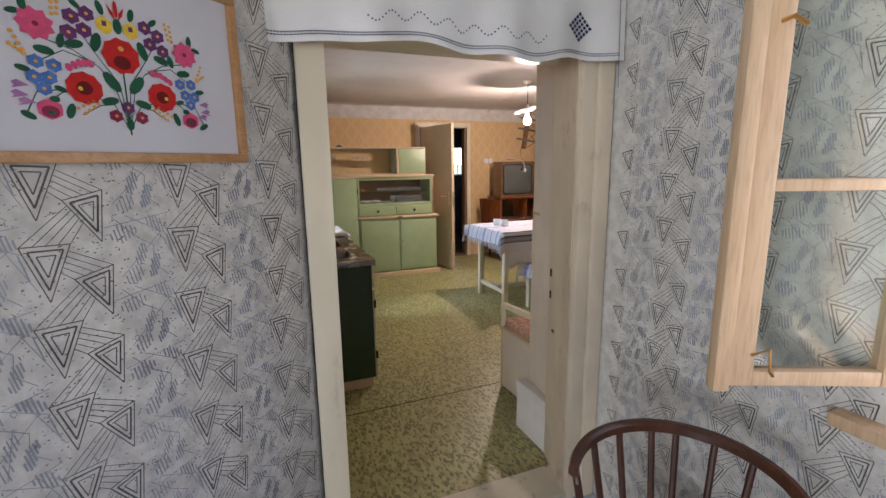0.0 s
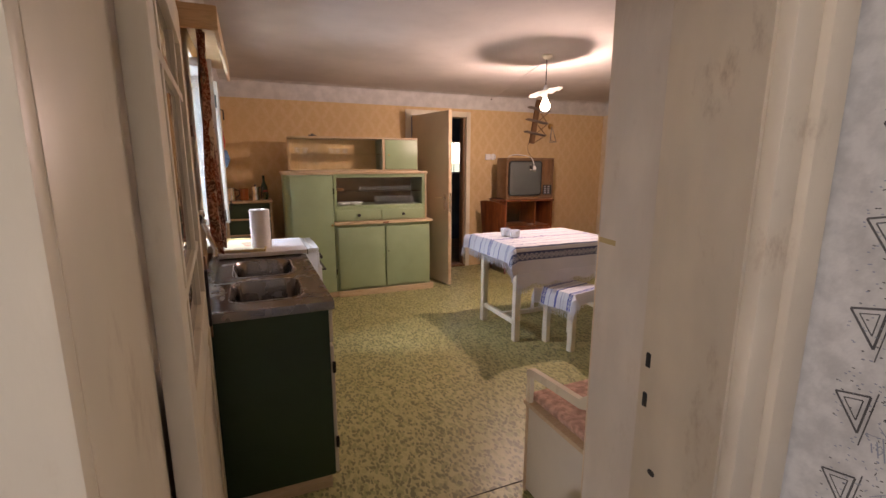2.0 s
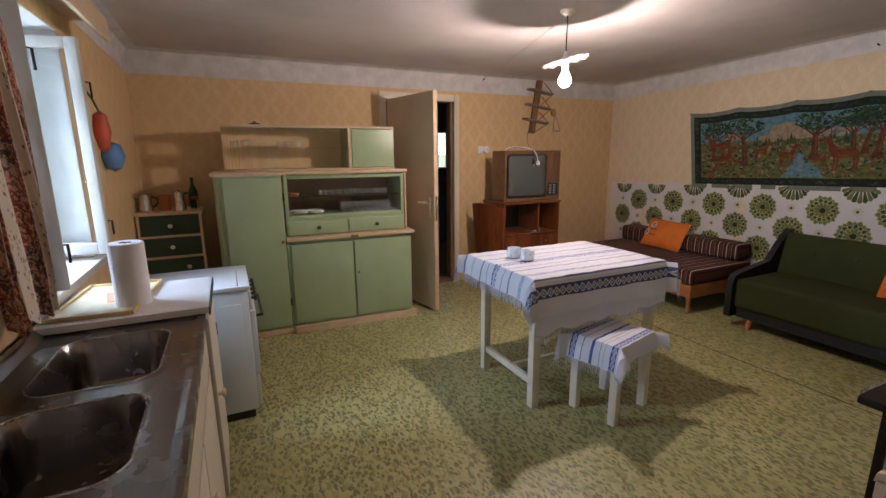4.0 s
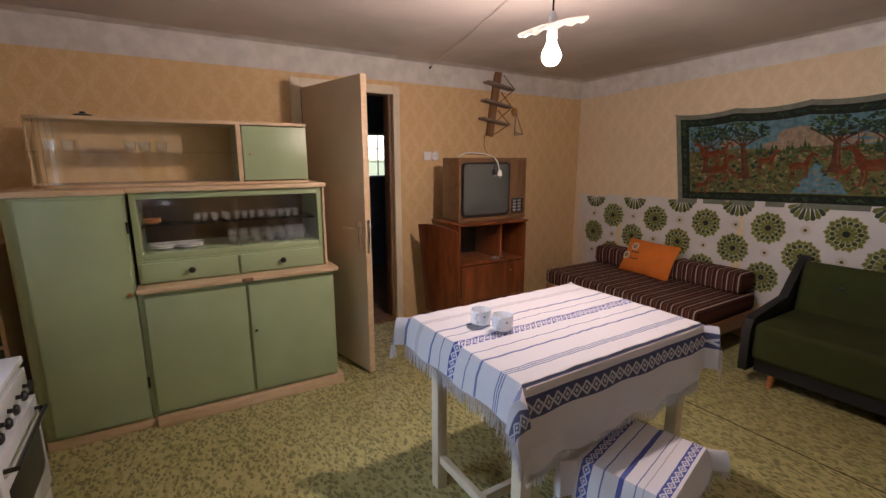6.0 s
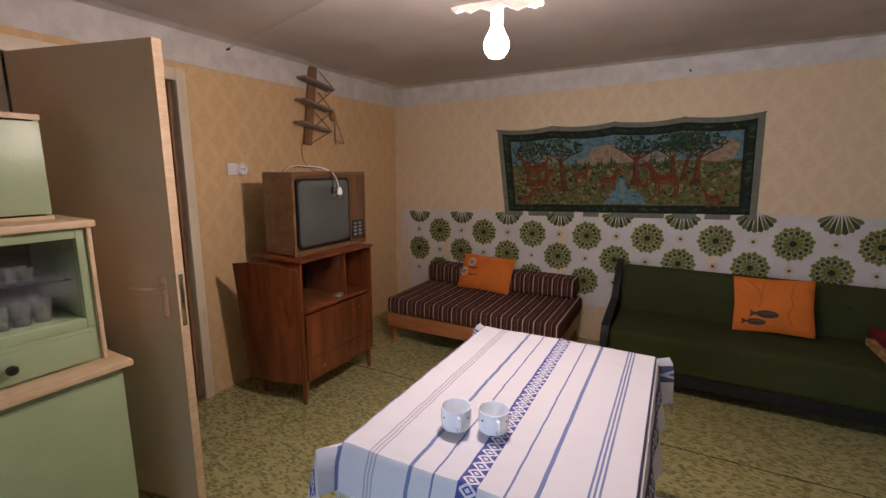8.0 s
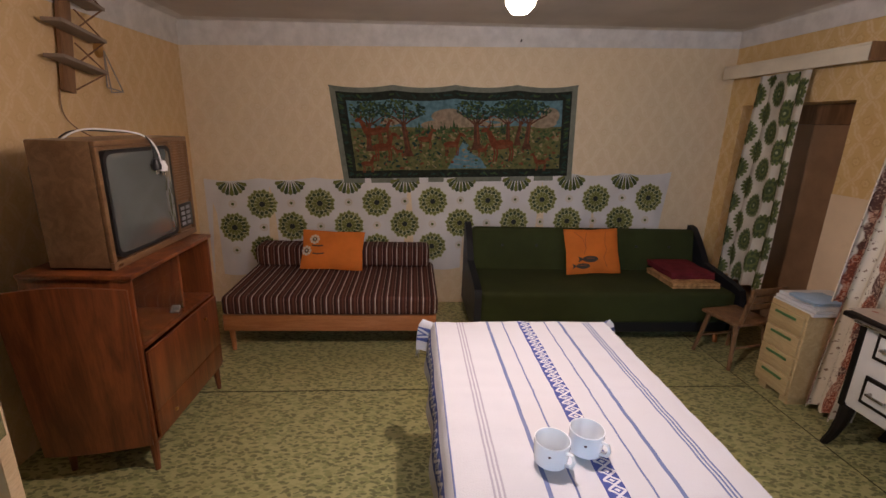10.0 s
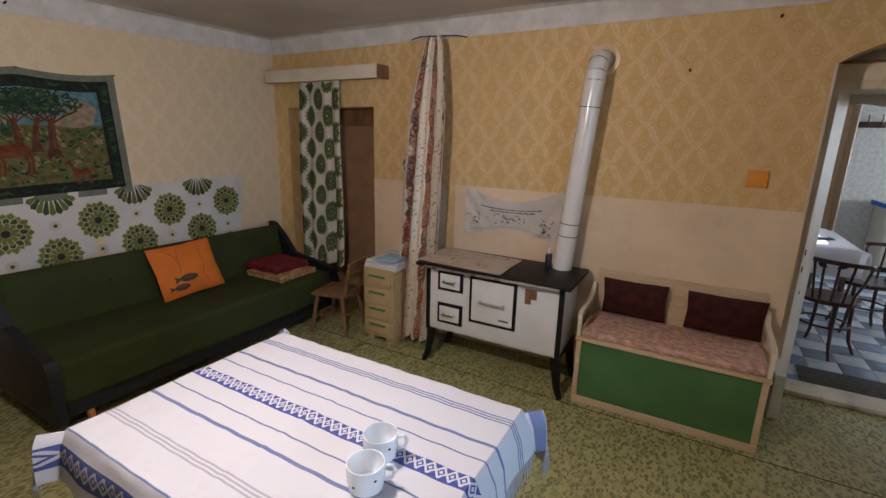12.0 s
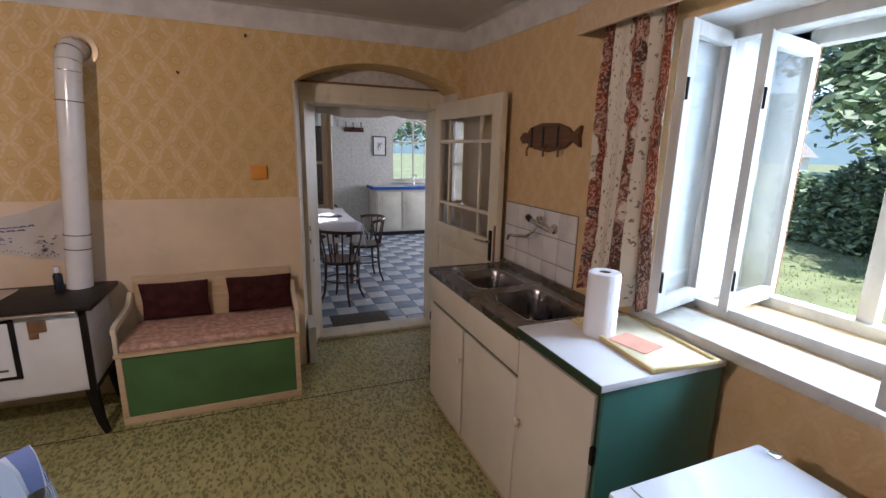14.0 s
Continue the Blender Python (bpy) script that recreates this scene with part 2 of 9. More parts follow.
OCHRE = kitchen_paper("ochre wallpaper", (0.66, 0.455, 0.195), (0.80, 0.65, 0.40), (0.48, 0.30, 0.10), 0.7)
PEACH = kitchen_paper("faded peach wallpaper", (0.68, 0.475, 0.24), (0.79, 0.61, 0.37), (0.55, 0.36, 0.16), 0.55)
CREAMP = kitchen_paper("bleached wallpaper", (0.71, 0.57, 0.37), (0.80, 0.68, 0.49), (0.60, 0.45, 0.26), 0.55)
BORDER = plain("whitewashed cornice", (0.62, 0.60, 0.57), 0.9, var=0.10, scale=9, bs=0.5, bscale=45, dirt=0.15, dcol=(0.42, 0.38, 0.32))
CEIL = plain("ceiling limewash", (0.54, 0.49, 0.45), 0.92, var=0.10, scale=1.6, bs=0.4, bscale=28, dirt=0.2, dcol=(0.40, 0.34, 0.29))
DADO = plain("cream dado paint", (0.73, 0.585, 0.41), 0.6, var=0.08, scale=2.5, bs=0.3, bscale=40, dirt=0.12)
PLASTER = plain("white plaster", (0.70, 0.69, 0.66), 0.85, var=0.08, scale=5, bs=0.4, bscale=50, dirt=0.15, dcol=(0.4, 0.36, 0.3))
LINO = lino("linoleum")
HALLP = plain("pale grey wallpaper", (0.60, 0.58, 0.54), 0.8, var=0.14, scale=24, bs=0.3, bscale=80, dirt=0.2, dcol=(0.42, 0.42, 0.43))
CREAM = plain("cream gloss paint", (0.73, 0.65, 0.49), 0.38, var=0.08, scale=4, bs=0.25, bscale=30, dirt=0.5, dcol=(0.40, 0.29, 0.18), stretch=(1, 1, 0.35))
WHITEP = plain("worn white window paint", (0.53, 0.50, 0.44), 0.5, var=0.12, scale=7, bs=0.5, bscale=50, dirt=0.6, dcol=(0.36, 0.30, 0.22), stretch=(1, 1, 0.5))
DOORP = plain("beige door paint", (0.56, 0.46, 0.33), 0.42, var=0.07, scale=2, bs=0.15, bscale=40, dirt=0.08)
GREEN = plain("pistachio cabinet paint", (0.32, 0.41, 0.235), 0.35, var=0.07, scale=3, bs=0.2, bscale=40, dirt=0.10, dcol=(0.22, 0.22, 0.11))
TRIMW = wood("pale edge wood", (0.58, 0.42, 0.25), (0.66, 0.51, 0.33), 0.5, 0)
DGREEN = plain("dark green paint", (0.022, 0.048, 0.022), 0.5, var=0.15, scale=4, bs=0.15, dirt=0.1, dcol=(0.05, 0.06, 0.04))
TEAL = plain("teal panel paint", (0.045, 0.16, 0.125), 0.42, var=0.10, scale=3, bs=0.2, bscale=30, stretch=(1, 1, 0.3))
MGREEN = plain("mid green board", (0.07, 0.17, 0.055), 0.45, var=0.12, scale=5, bs=0.2, dirt=0.15, dcol=(0.15, 0.2, 0.1))
LAMIN = plain("white laminate front", (0.66, 0.60, 0.50), 0.4, var=0.05, scale=3, bs=0.06, dirt=0.05)
TOPLAM = plain("white worktop laminate", (0.74, 0.74, 0.74), 0.25, var=0.04, scale=3, bs=0.04)
ENAMEL = plain("white enamel", (0.74, 0.73, 0.70), 0.18, var=0.05, scale=4, bs=0.06, dirt=0.10, coat=0.4)
COOKER = plain("white cooker enamel", (0.72, 0.77, 0.82), 0.16, var=0.03, scale=4, bs=0.03, coat=0.5)
IRON = plain("blackened iron", (0.018, 0.014, 0.012), 0.5, 0.6, var=0.3, scale=10, bs=0.3)
BLACK = plain("black plastic", (0.015, 0.015, 0.016), 0.35, var=0.2)
STEEL = plain("brushed steel", (0.48, 0.46, 0.44), 0.28, 1.0, var=0.12, scale=12, bs=0.1, stretch=(1, 8, 1))
STEELD = plain("dull sink steel", (0.27, 0.255, 0.245), 0.26, 1.0, var=0.05, scale=9, bs=0.03)
CHROME = plain("chrome", (0.82, 0.81, 0.80), 0.2, 1.0, var=0.05)
BRASS = plain("brass", (0.55, 0.33, 0.12), 0.35, 1.0)
WALNUT = wood("red walnut veneer", (0.11, 0.028, 0.010), (0.25, 0.075, 0.022), 0.3, 2, 6.0, 0.3)
TVWOOD = wood("tv cabinet wood", (0.16, 0.085, 0.038), (0.24, 0.135, 0.065), 0.35, 0, 7.0, 0.2)
BENT = wood("dark bentwood", (0.040, 0.013, 0.007), (0.085, 0.028, 0.013), 0.3, 2, 6.0, 0.25)
BROWNW = wood("brown stained wood", (0.16, 0.08, 0.035), (0.26, 0.14, 0.065), 0.45, 2)
ORANGEW = wood("orange varnished wood", (0.36, 0.13, 0.04), (0.46, 0.19, 0.07), 0.35, 1)
OAKF = wood("honey frame wood", (0.38, 0.19, 0.07), (0.48, 0.26, 0.11), 0.4, 0)
LEGP = plain("ivory painted wood", (0.68, 0.62, 0.48), 0.5, var=0.07, scale=5, bs=0.2, dirt=0.1)
SASHP = wood("peach stained sash wood", (0.58, 0.40, 0.24), (0.66, 0.48, 0.31), 0.45, 2, 5.0)
SCREEN = plain("grey tv screen", (0.10, 0.11, 0.105), 0.10, var=0.03, bs=0.0, coat=1.0)
SOFA = plain("green upholstery", (0.036, 0.045, 0.014), 0.9, var=0.12, scale=5, bs=0.5, bscale=220, spec=0.2)
SOFAD = plain("black arm leatherette", (0.008, 0.009, 0.012), 0.5, var=0.2)
STRIPE = weave("brown striped rug cloth", (0.10, 0.045, 0.03), [(0.0, (0.060, 0.020, 0.014)), (0.20, (0.50, 0.42, 0.36)), (0.29, (0.085, 0.026, 0.018)), (0.45, (0.035, 0.014, 0.012)), (0.66, (0.34, 0.24, 0.19)), (0.71, (0.065, 0.022, 0.015)), (0.84, (0.11, 0.04, 0.026))], axis=0, rep=12.0)
ORANGE = plain("orange cotton", (0.62, 0.17, 0.025), 0.85, var=0.10, scale=6, bs=0.4, bscale=200, spec=0.2)
LINEN = plain("white linen", (0.72, 0.71, 0.70), 0.85, var=0.05, scale=4, bs=0.4, bscale=200, spec=0.2)
INK = plain("grey-black print ink", (0.12, 0.115, 0.11), 0.85, var=0.2, spec=0.1)
INKS = plain("soft grey print ink", (0.32, 0.34, 0.38), 0.85, var=0.2, spec=0.1)
BLUEINK = plain("dark blue embroidery", (0.03, 0.05, 0.12), 0.85, spec=0.1)
CLOTHW = plain("white cotton", (0.66, 0.66, 0.70), 0.9, var=0.05, scale=5, bs=0.35, bscale=180, spec=0.2)
OLIVE = plain("olive print", (0.155, 0.16, 0.045), 0.9, var=0.15, spec=0.1)
DOLIVE = plain("dark olive print", (0.055, 0.075, 0.035), 0.9, var=0.15, spec=0.1)
LOLIVE = plain("pale olive line print", (0.40, 0.40, 0.22), 0.9, spec=0.1)
FCORE = plain("dark flower centre print", (0.03, 0.035, 0.03), 0.9, spec=0.1)
PALEFL = plain("pale flower print", (0.58, 0.52, 0.42), 0.9, spec=0.1)
ROSE = plain("red patterned cushion cloth", (0.56, 0.36, 0.28), 0.9, var=0.3, scale=30, bs=0.4, bscale=160, dirt=1.0, dcol=(0.26, 0.07, 0.05), spec=0.2)
MAROON = plain("maroon velvet", (0.055, 0.014, 0.014), 0.8, var=0.4, scale=16, bs=0.4, bscale=120, spec=0.2)
BLANKET = plain("wine red blanket", (0.16, 0.025, 0.03), 0.95, var=0.2, scale=12, bs=0.5, bscale=150, spec=0.1)
TAN = plain("tan fringed blanket", (0.45, 0.26, 0.11), 0.95, var=0.4, scale=25, bs=0.5, bscale=120, spec=0.1)
OILCL = plain("flowered oilcloth", (0.50, 0.42, 0.34), 0.4, var=0.15, scale=8, bs=0.1, dirt=0.9, dcol=(0.33, 0.09, 0.06))
PORCE = plain("white porcelain", (0.80, 0.80, 0.80), 0.12, var=0.02, bs=0.0, coat=0.5)
MUG = plain("pale blue-white porcelain", (0.80, 0.85, 0.90), 0.15, var=0.02, bs=0.0, coat=0.5)
PAPER = plain("kitchen paper", (0.80, 0.78, 0.77), 0.95, var=0.03, bs=0.5, bscale=120)
PANE = glass("window glass")
SHOW = glass("cabinet glass", (0.90, 0.93, 0.90))
FLORAL = floral("rose curtain cloth")
THRES = plain("worn threshold paint", (0.62, 0.57, 0.46), 0.6, var=0.1, scale=4, bs=0.5, bscale=30, dirt=1.0, dcol=(0.06, 0.03, 0.02))
TUMBLER = glass("pressed tumbler glass", (0.97, 0.98, 0.98), 0.12)
TUMBLER.node_tree.nodes["Principled BSDF"].inputs["Transmission Weight"].default_value = 0.94
DUSTY = glass("dusty old glass", (0.72, 0.77, 0.73), 0.04)
DARKIN = plain("dark cabinet inside", (0.20, 0.12, 0.06), 0.7, var=0.2)


def cloth_stops(v0, v1, lines, base):
    """Colour stops for stripes (centre, half width, colour) over v0..v1."""
    stops, s = [(0.0, base)], v1 - v0
    for c, h, col in sorted(lines):
        stops += [((c - h - v0) / s, col), ((c + h - v0) / s, base)]
    return stops


W_, B_, N_ = (0.59, 0.60, 0.64), (0.12, 0.16, 0.34), (0.035, 0.06, 0.28)
G_ = (0.36, 0.35, 0.42)
TABLE_LINES = [(0.0, 0.026, N_), (0.09, 0.0022, B_), (-0.09, 0.0022, B_), (0.155, 0.006, B_), (-0.155, 0.006, B_),
               (0.27, 0.0022, G_), (0.283, 0.0022, G_), (0.257, 0.0022, G_), (-0.27, 0.0022, B_), (-0.283, 0.0022, B_), (-0.257, 0.0022, B_),
               (0.37, 0.003, B_), (-0.362, 0.004, B_), (-0.43, 0.034, (0.03, 0.045, 0.13)), (0.445, 0.030, (0.03, 0.06, 0.26))]
TABLECLOTH = weave("striped table linen", W_, cloth_stops(-0.72, 0.72, TABLE_LINES[:15], W_), 1,
                   [(0.5, 0.0152, 0.030, (0.62, 0.62, 0.68)), (0.5 - 0.43 / 1.44, 0.017, 0.045, (0.45, 0.46, 0.50)), (0.5 + 0.445 / 1.44, 0.015, 0.04, (0.5, 0.52, 0.6))])
STOOLCLOTH = weave("striped stool linen", W_, cloth_stops(-0.30, 0.30, [(-0.16, 0.022, N_), (0.0, 0.010, N_), (0.15, 0.024, N_), (-0.06, 0.0025, B_), (0.075, 0.0025, B_), (-0.09, 0.002, G_)], W_), 1,
                   [(0.5 - 0.16 / 0.6, 0.028, 0.06, (0.5, 0.5, 0.56)), (0.5 + 0.15 / 0.6, 0.030, 0.06, (0.5, 0.5, 0.56))])

# ---- mesh helpers ----


def thing(name, label, category, group="", at=(0, 0, 0), rz=0.0, kind=""):
    ob = tagged(new(name), label, category, group, kind)
    ob.matrix_basis = pose(*at, 0, 0, rz)
    return ob


def part(name, bm, material, parent=None, label="", smooth=True, kind=""):
    """Links a bmesh as one mesh object under a thing or a part."""
    bmesh.ops.recalc_face_normals(bm, faces=bm.faces)
    me = bpy.data.meshes.new(name)
    bm.to_mesh(me)
    bm.free()
    for m in material if isinstance(material, (list, tuple)) else (material,):
        me.materials.append(m)
    if smooth:
        me.polygons.foreach_set("use_smooth", [True] * len(me.polygons))
        me.set_sharp_from_angle(angle=radians(35))
    ob = new(name, me)
    if parent is not None:
        ob.parent = parent
    return tagged(ob, label, kind=kind)


def solo(name, bm, material, label="", category="", group="", kind="", at=(0, 0, 0), rz=0.0, smooth=True):
    ob = part(name, bm, material, None, label, smooth)
    ob.matrix_basis = pose(*at, 0, 0, rz)
    return tagged(ob, "", category, group, kind)


def box(bm, lo, hi, bev=0.0, m=None, mi=0, seg=2):
    lo, hi = Vector(lo), Vector(hi)
    r = bmesh.ops.create_cube(bm, size=1.0, matrix=Matrix.Translation((lo + hi) / 2) @ Matrix.Diagonal((*(hi - lo), 1)))
    vs = r["verts"]
    if bev:
        es = list({e for v in vs for e in v.link_edges})
        r = bmesh.ops.bevel(bm, geom=es, offset=bev, segments=seg, profile=0.6, affect="EDGES", clamp_overlap=True)
        vs = list(set(r["verts"]) | {v for v in vs if v.is_valid})
    for f in {f for v in vs for f in v.link_faces}:
        f.material_index = mi
    if m is not None:
        bmesh.ops.transform(bm, matrix=m, verts=vs)
    return bm


def B(*boxes, bev=0.004):
    """A new bmesh of bevelled boxes, each (x0, y0, z0, x1, y1, z1)."""
    bm = bmesh.new()
    for b in boxes:
        box(bm, b[:3], b[3:6], bev)
    return bm


def tube(bm, pts, r, n=10, r2=None, caps=True):
    """A tube along points; r to r2."""
    pts = [Vector(p) for p in pts]
    rings, up = [], Vector((0.013, 0.021, 1))
    side = None
    for i, p in enumerate(pts):
        d = (pts[min(i + 1, len(pts) - 1)] - pts[max(i - 1, 0)]).normalized()
        if side is None:
            side = d.cross(up if abs(d.z) < 0.95 else Vector((1, 0.01, 0))).normalized()
        else:
            side = (side - d * side.dot(d)).normalized()
        o = d.cross(side)
        k = r if r2 is None else r + (r2 - r) * i / (len(pts) - 1)
        rings.append([bm.verts.new(p + k * (math.cos(a) * side + math.sin(a) * o)) for a in (2 * math.pi * j / n for j in range(n))])
    for a, b in zip(rings, rings[1:]):
        for j in range(n):
            bm.faces.new((a[j], a[(j + 1) % n], b[(j + 1) % n], b[j]))
    if caps:
        bm.faces.new(rings[0][::-1])
        bm.faces.new(rings[-1])
    return bm


def lathe(bm, profile, x=0.0, y=0.0, n=24, m=None):
    rings, vs = [], []
    for r, z in profile:
        if r < 1e-5:
            ring = [bm.verts.new((x, y, z))]
        else:
            ring = [bm.verts.new((x + r * math.cos(a), y + r * math.sin(a), z)) for a in (2 * math.pi * j / n for j in range(n))]
        rings.append(ring)
        vs += ring
    for a, b in zip(rings, rings[1:]):
        for j in range(n):
            k = (j + 1) % n
            q = [a[j % len(a)], a[k % len(a)], b[k % len(b)], b[j % len(b)]]
            q = list(dict.fromkeys(q))
            if len(q) > 2:
                bm.faces.new(q)
    if m is not None:
        bmesh.ops.transform(bm, matrix=m, verts=vs)
    return bm


def slab(bm, poly, z0, z1, m=None, mi=0):
    """A flat outline (x, y) given height."""
    a = [bm.verts.new((x, y, z0)) for x, y in poly]
    b = [bm.verts.new((x, y, z1)) for x, y in poly]
    fs = [bm.faces.new(a[::-1]), bm.faces.new(b)]
    for i in range(len(poly)):
        j = (i + 1) % len(poly)
        fs.append(bm.faces.new((a[i], a[j], b[j], b[i])))
    for f in fs:
        f.material_index = mi
    if m is not None:
        bmesh.ops.transform(bm, matrix=m, verts=a + b)
    return bm


def sheet(bm, f, nu, nv, thick=0.003, uvf=None, off=None):
    """A cloth f(u, v) for u, v in 0..1 with a back face, and UVs."""
    lay = bm.loops.layers.uv.verify()
    P = [[Vector(f(i / nu, j / nv)) for j in range(nv + 1)] for i in range(nu + 1)]

    def nrm(i, j):
        a = P[min(i + 1, nu)][j] - P[max(i - 1, 0)][j]
        b = P[i][min(j + 1, nv)] - P[i][max(j - 1, 0)]
        c = a.cross(b)
        return c.normalized() if c.length > 1e-9 else Vector((0, 0, 1))

    F = [[bm.verts.new(P[i][j]) for j in range(nv + 1)] for i in range(nu + 1)]
    K = [[bm.verts.new(P[i][j] - nrm(i, j) * thick) for j in range(nv + 1)] for i in range(nu + 1)]
    uvf = uvf or (lambda u, v: (u, v))

    def face(vs, uvs):
        fc = bm.faces.new(vs)
        for l, w in zip(fc.loops, uvs):
            l[lay].uv = uvf(*w)

    for i in range(nu):
        for j in range(nv):
            q = [(i, j), (i + 1, j), (i + 1, j + 1), (i, j + 1)]
            w = [(a / nu, b / nv) for a, b in q]
            face([F[a][b] for a, b in q], w)
            face([K[a][b] for a, b in q][::-1], w[::-1])
    rim = [(i, 0) for i in range(nu)] + [(nu, j) for j in range(nv)] + [(i, nv) for i in range(nu, 0, -1)] + [(0, j) for j in range(nv, 0, -1)]
    for (a, b), (c, d) in zip(rim, rim[1:] + rim[:1]):
        face([F[a][b], K[a][b], K[c][d], F[c][d]], [(a / nu, b / nv)] * 2 + [(c / nu, d / nv)] * 2)
    return bm


class Print:
    """Flat printed shapes laid on a surface P(u, v, lift), u and v in metres."""

    def __init__(self, P, lift=0.0015):
        self.bm, self.P, self.lift, self.keep = bmesh.new(), P, lift, None

    def poly(self, pts, mi, layer=0):
        if self.keep and not all(self.keep(u, v) for u, v in pts):
            return
        vs = [self.bm.verts.new(self.P(u, v, self.lift + 0.0004 * layer)) for u, v in pts]
        try:
            self.bm.faces.new(vs).material_index = mi
        except ValueError:
            pass

    def fan(self, c, pts, mi, layer=0):
        for a, b in zip(pts, pts[1:] + pts[:1]):
            self.poly([c, a, b], mi, layer)

    def blob(self, u, v, ru, rv, mi, layer=0, rot=0.0, n=10, jag=0.0):
        pts = []
        for k in range(n):
            a = 2 * math.pi * k / n
            q = 1 + (jag if k % 2 else -jag)
            x, y = ru * q * math.cos(a), rv * q * math.sin(a)
            pts.append((u + x * math.cos(rot) - y * math.sin(rot), v + x * math.sin(rot) + y * math.cos(rot)))
        if jag:
            self.fan((u, v), pts, mi, layer)
        else:
            self.poly(pts, mi, layer)

    def line(self, pts, w, mi, layer=0):
        for (a, b), (c, d) in zip(pts, pts[1:]):
            dx, dy = c - a, d - b
            l = math.hypot(dx, dy) or 1
            nx, ny = -dy / l * w / 2, dx / l * w / 2
            self.poly([(a + nx, b + ny), (c + nx, d + ny), (c - nx, d - ny), (a - nx, b - ny)], mi, layer)

    def petal(self, u, v, r0, r1, a, w, mi, layer=0):
        c, s = math.cos(a), math.sin(a)
        q = [(r0, 0), ((r0 + r1) * 0.45, w * 0.75), (r1 * 0.86, w), (r1, 0), (r1 * 0.86, -w), ((r0 + r1) * 0.45, -w * 0.75)]
        self.poly([(u + x * c - y * s, v + x * s + y * c) for x, y in q], mi, layer)

    def done(self, name, mats, parent=None, label="", kind=""):
        me = bpy.data.meshes.new(name)
        self.bm.to_mesh(me)
        self.bm.free()
        for m in mats:
            me.materials.append(m)
        ob = new(name, me)
        if parent is not None:
            ob.parent = parent
        return tagged(ob, label, kind=kind)


def knob(parent, x, y, z, r, mat, label="", m=None, name="knob"):
    bm = lathe(bmesh.new(), [(0, 0), (r * 0.45, 0), (r * 0.4, r * 0.7), (r, r * 0.9), (r, r * 1.3), (r * 0.7, r * 1.6), (0, r * 1.65)], n=14)
    bmesh.ops.transform(bm, matrix=(m or pose(x, y, z, 90, 0, 0)), verts=bm.verts)
    return part(name, bm, mat, parent, label)

# ---- the kitchen's shell ----
XW, XE, YS, YN = 0.10, 5.34, 2.29, 6.78


def setting(name, bm, mat, label="", smooth=False):
    return tagged(part(name, bm, mat, None, label, smooth), kind="structure")


def ceil_z(x, y):
    return 2.385 - (y - YS) * 0.021


def cornice_z(x, y):
    return 2.255 - (y - YS) * 0.033


def wall_with_hole(lo, hi, holes, axis):
    """Boxes of a wall slab from lo to hi with holes (a0, a1, z0, z1) along axis."""
    bm = bmesh.new()
    a = 0 if axis == "x" else 1
    cuts = sorted({lo[a], hi[a], *[h[0] for h in holes], *[h[1] for h in holes]})
    for p, q in zip(cuts, cuts[1:]):
        zs = sorted((h[2], h[3]) for h in holes if h[0] <= p and h[1] >= q)
        z = lo[2]
        for z0, z1 in zs + [(hi[2], hi[2])]:
            if z0 > z + 1e-6:
                l, g = list(lo), list(hi)
                l[a], g[a], l[2], g[2] = p, q, z, z0
                box(bm, l, g)
            z = z1
    bmesh.ops.remove_doubles(bm, verts=bm.verts, dist=1e-5)
    bad = [f for f in bm.faces if sum(1 for g in bm.faces if g is not f and (g.calc_center_median() - f.calc_center_median()).length < 1e-5)]
    bmesh.ops.delete(bm, geom=bad, context="FACES_ONLY")
    return bm


# floor: one sheet of linoleum through the kitchen
setting("floor_kitchen", B((XW - 0.02, 1.90, -0.05, XE + 0.02, YN + 0.02, 0.0), bev=0), LINO, "worn olive patterned linoleum floor")
bm = bmesh.new()
for x0, y0, x1, y1 in ((0.16, 2.775, 1.95, 2.779), (1.93, 2.78, 5.3, 2.784), (3.92, 2.80, 3.925, 6.7)):
    box(bm, (x0, y0, 0.0), (x1, y1, 0.0025))
setting("floor_seam", bm, plain("dark seam dirt", (0.05, 0.045, 0.02), 0.7), "dark seam between linoleum sheets")

# north wall with its doorway
ND0, ND1, NDZ = 2.27, 3.04, 2.0
setting("wall_north", wall_with_hole((XW - 0.5, YN, 0), (XE + 0.3, YN + 0.16, 2.7), [(ND0, ND1, 0, NDZ)], "x"), PEACH, "peach wallpapered wall")
setting("wall_east", B((XE, 1.2, 0, XE + 0.3, YN, 2.7), bev=0), CREAMP, "bleached cream wallpapered wall")

# west wall with the window opening
WY0, WY1, WZ0, WZ1 = 4.17, 5.08, 0.94, 2.03
setting("wall_west", wall_with_hole((XW - 0.62, YS - 0.55, 0), (XW, YN, 2.7), [(WY0, WY1, WZ0, WZ1)], "y"), PEACH, "peach wallpapered wall")

# south wall: an arched recess for the door, and a flat one for the closed door
AX0, AX1, AZ = 0.165, 1.305, 2.0
REC0, REC1, RECZ = 4.19, 5.17, 1.80


def south_face(name, x0, x1, z0, z1, mat, label):
    setting(name, B((x0, 1.75, z0, x1, YS, z1), bev=0), mat, label)


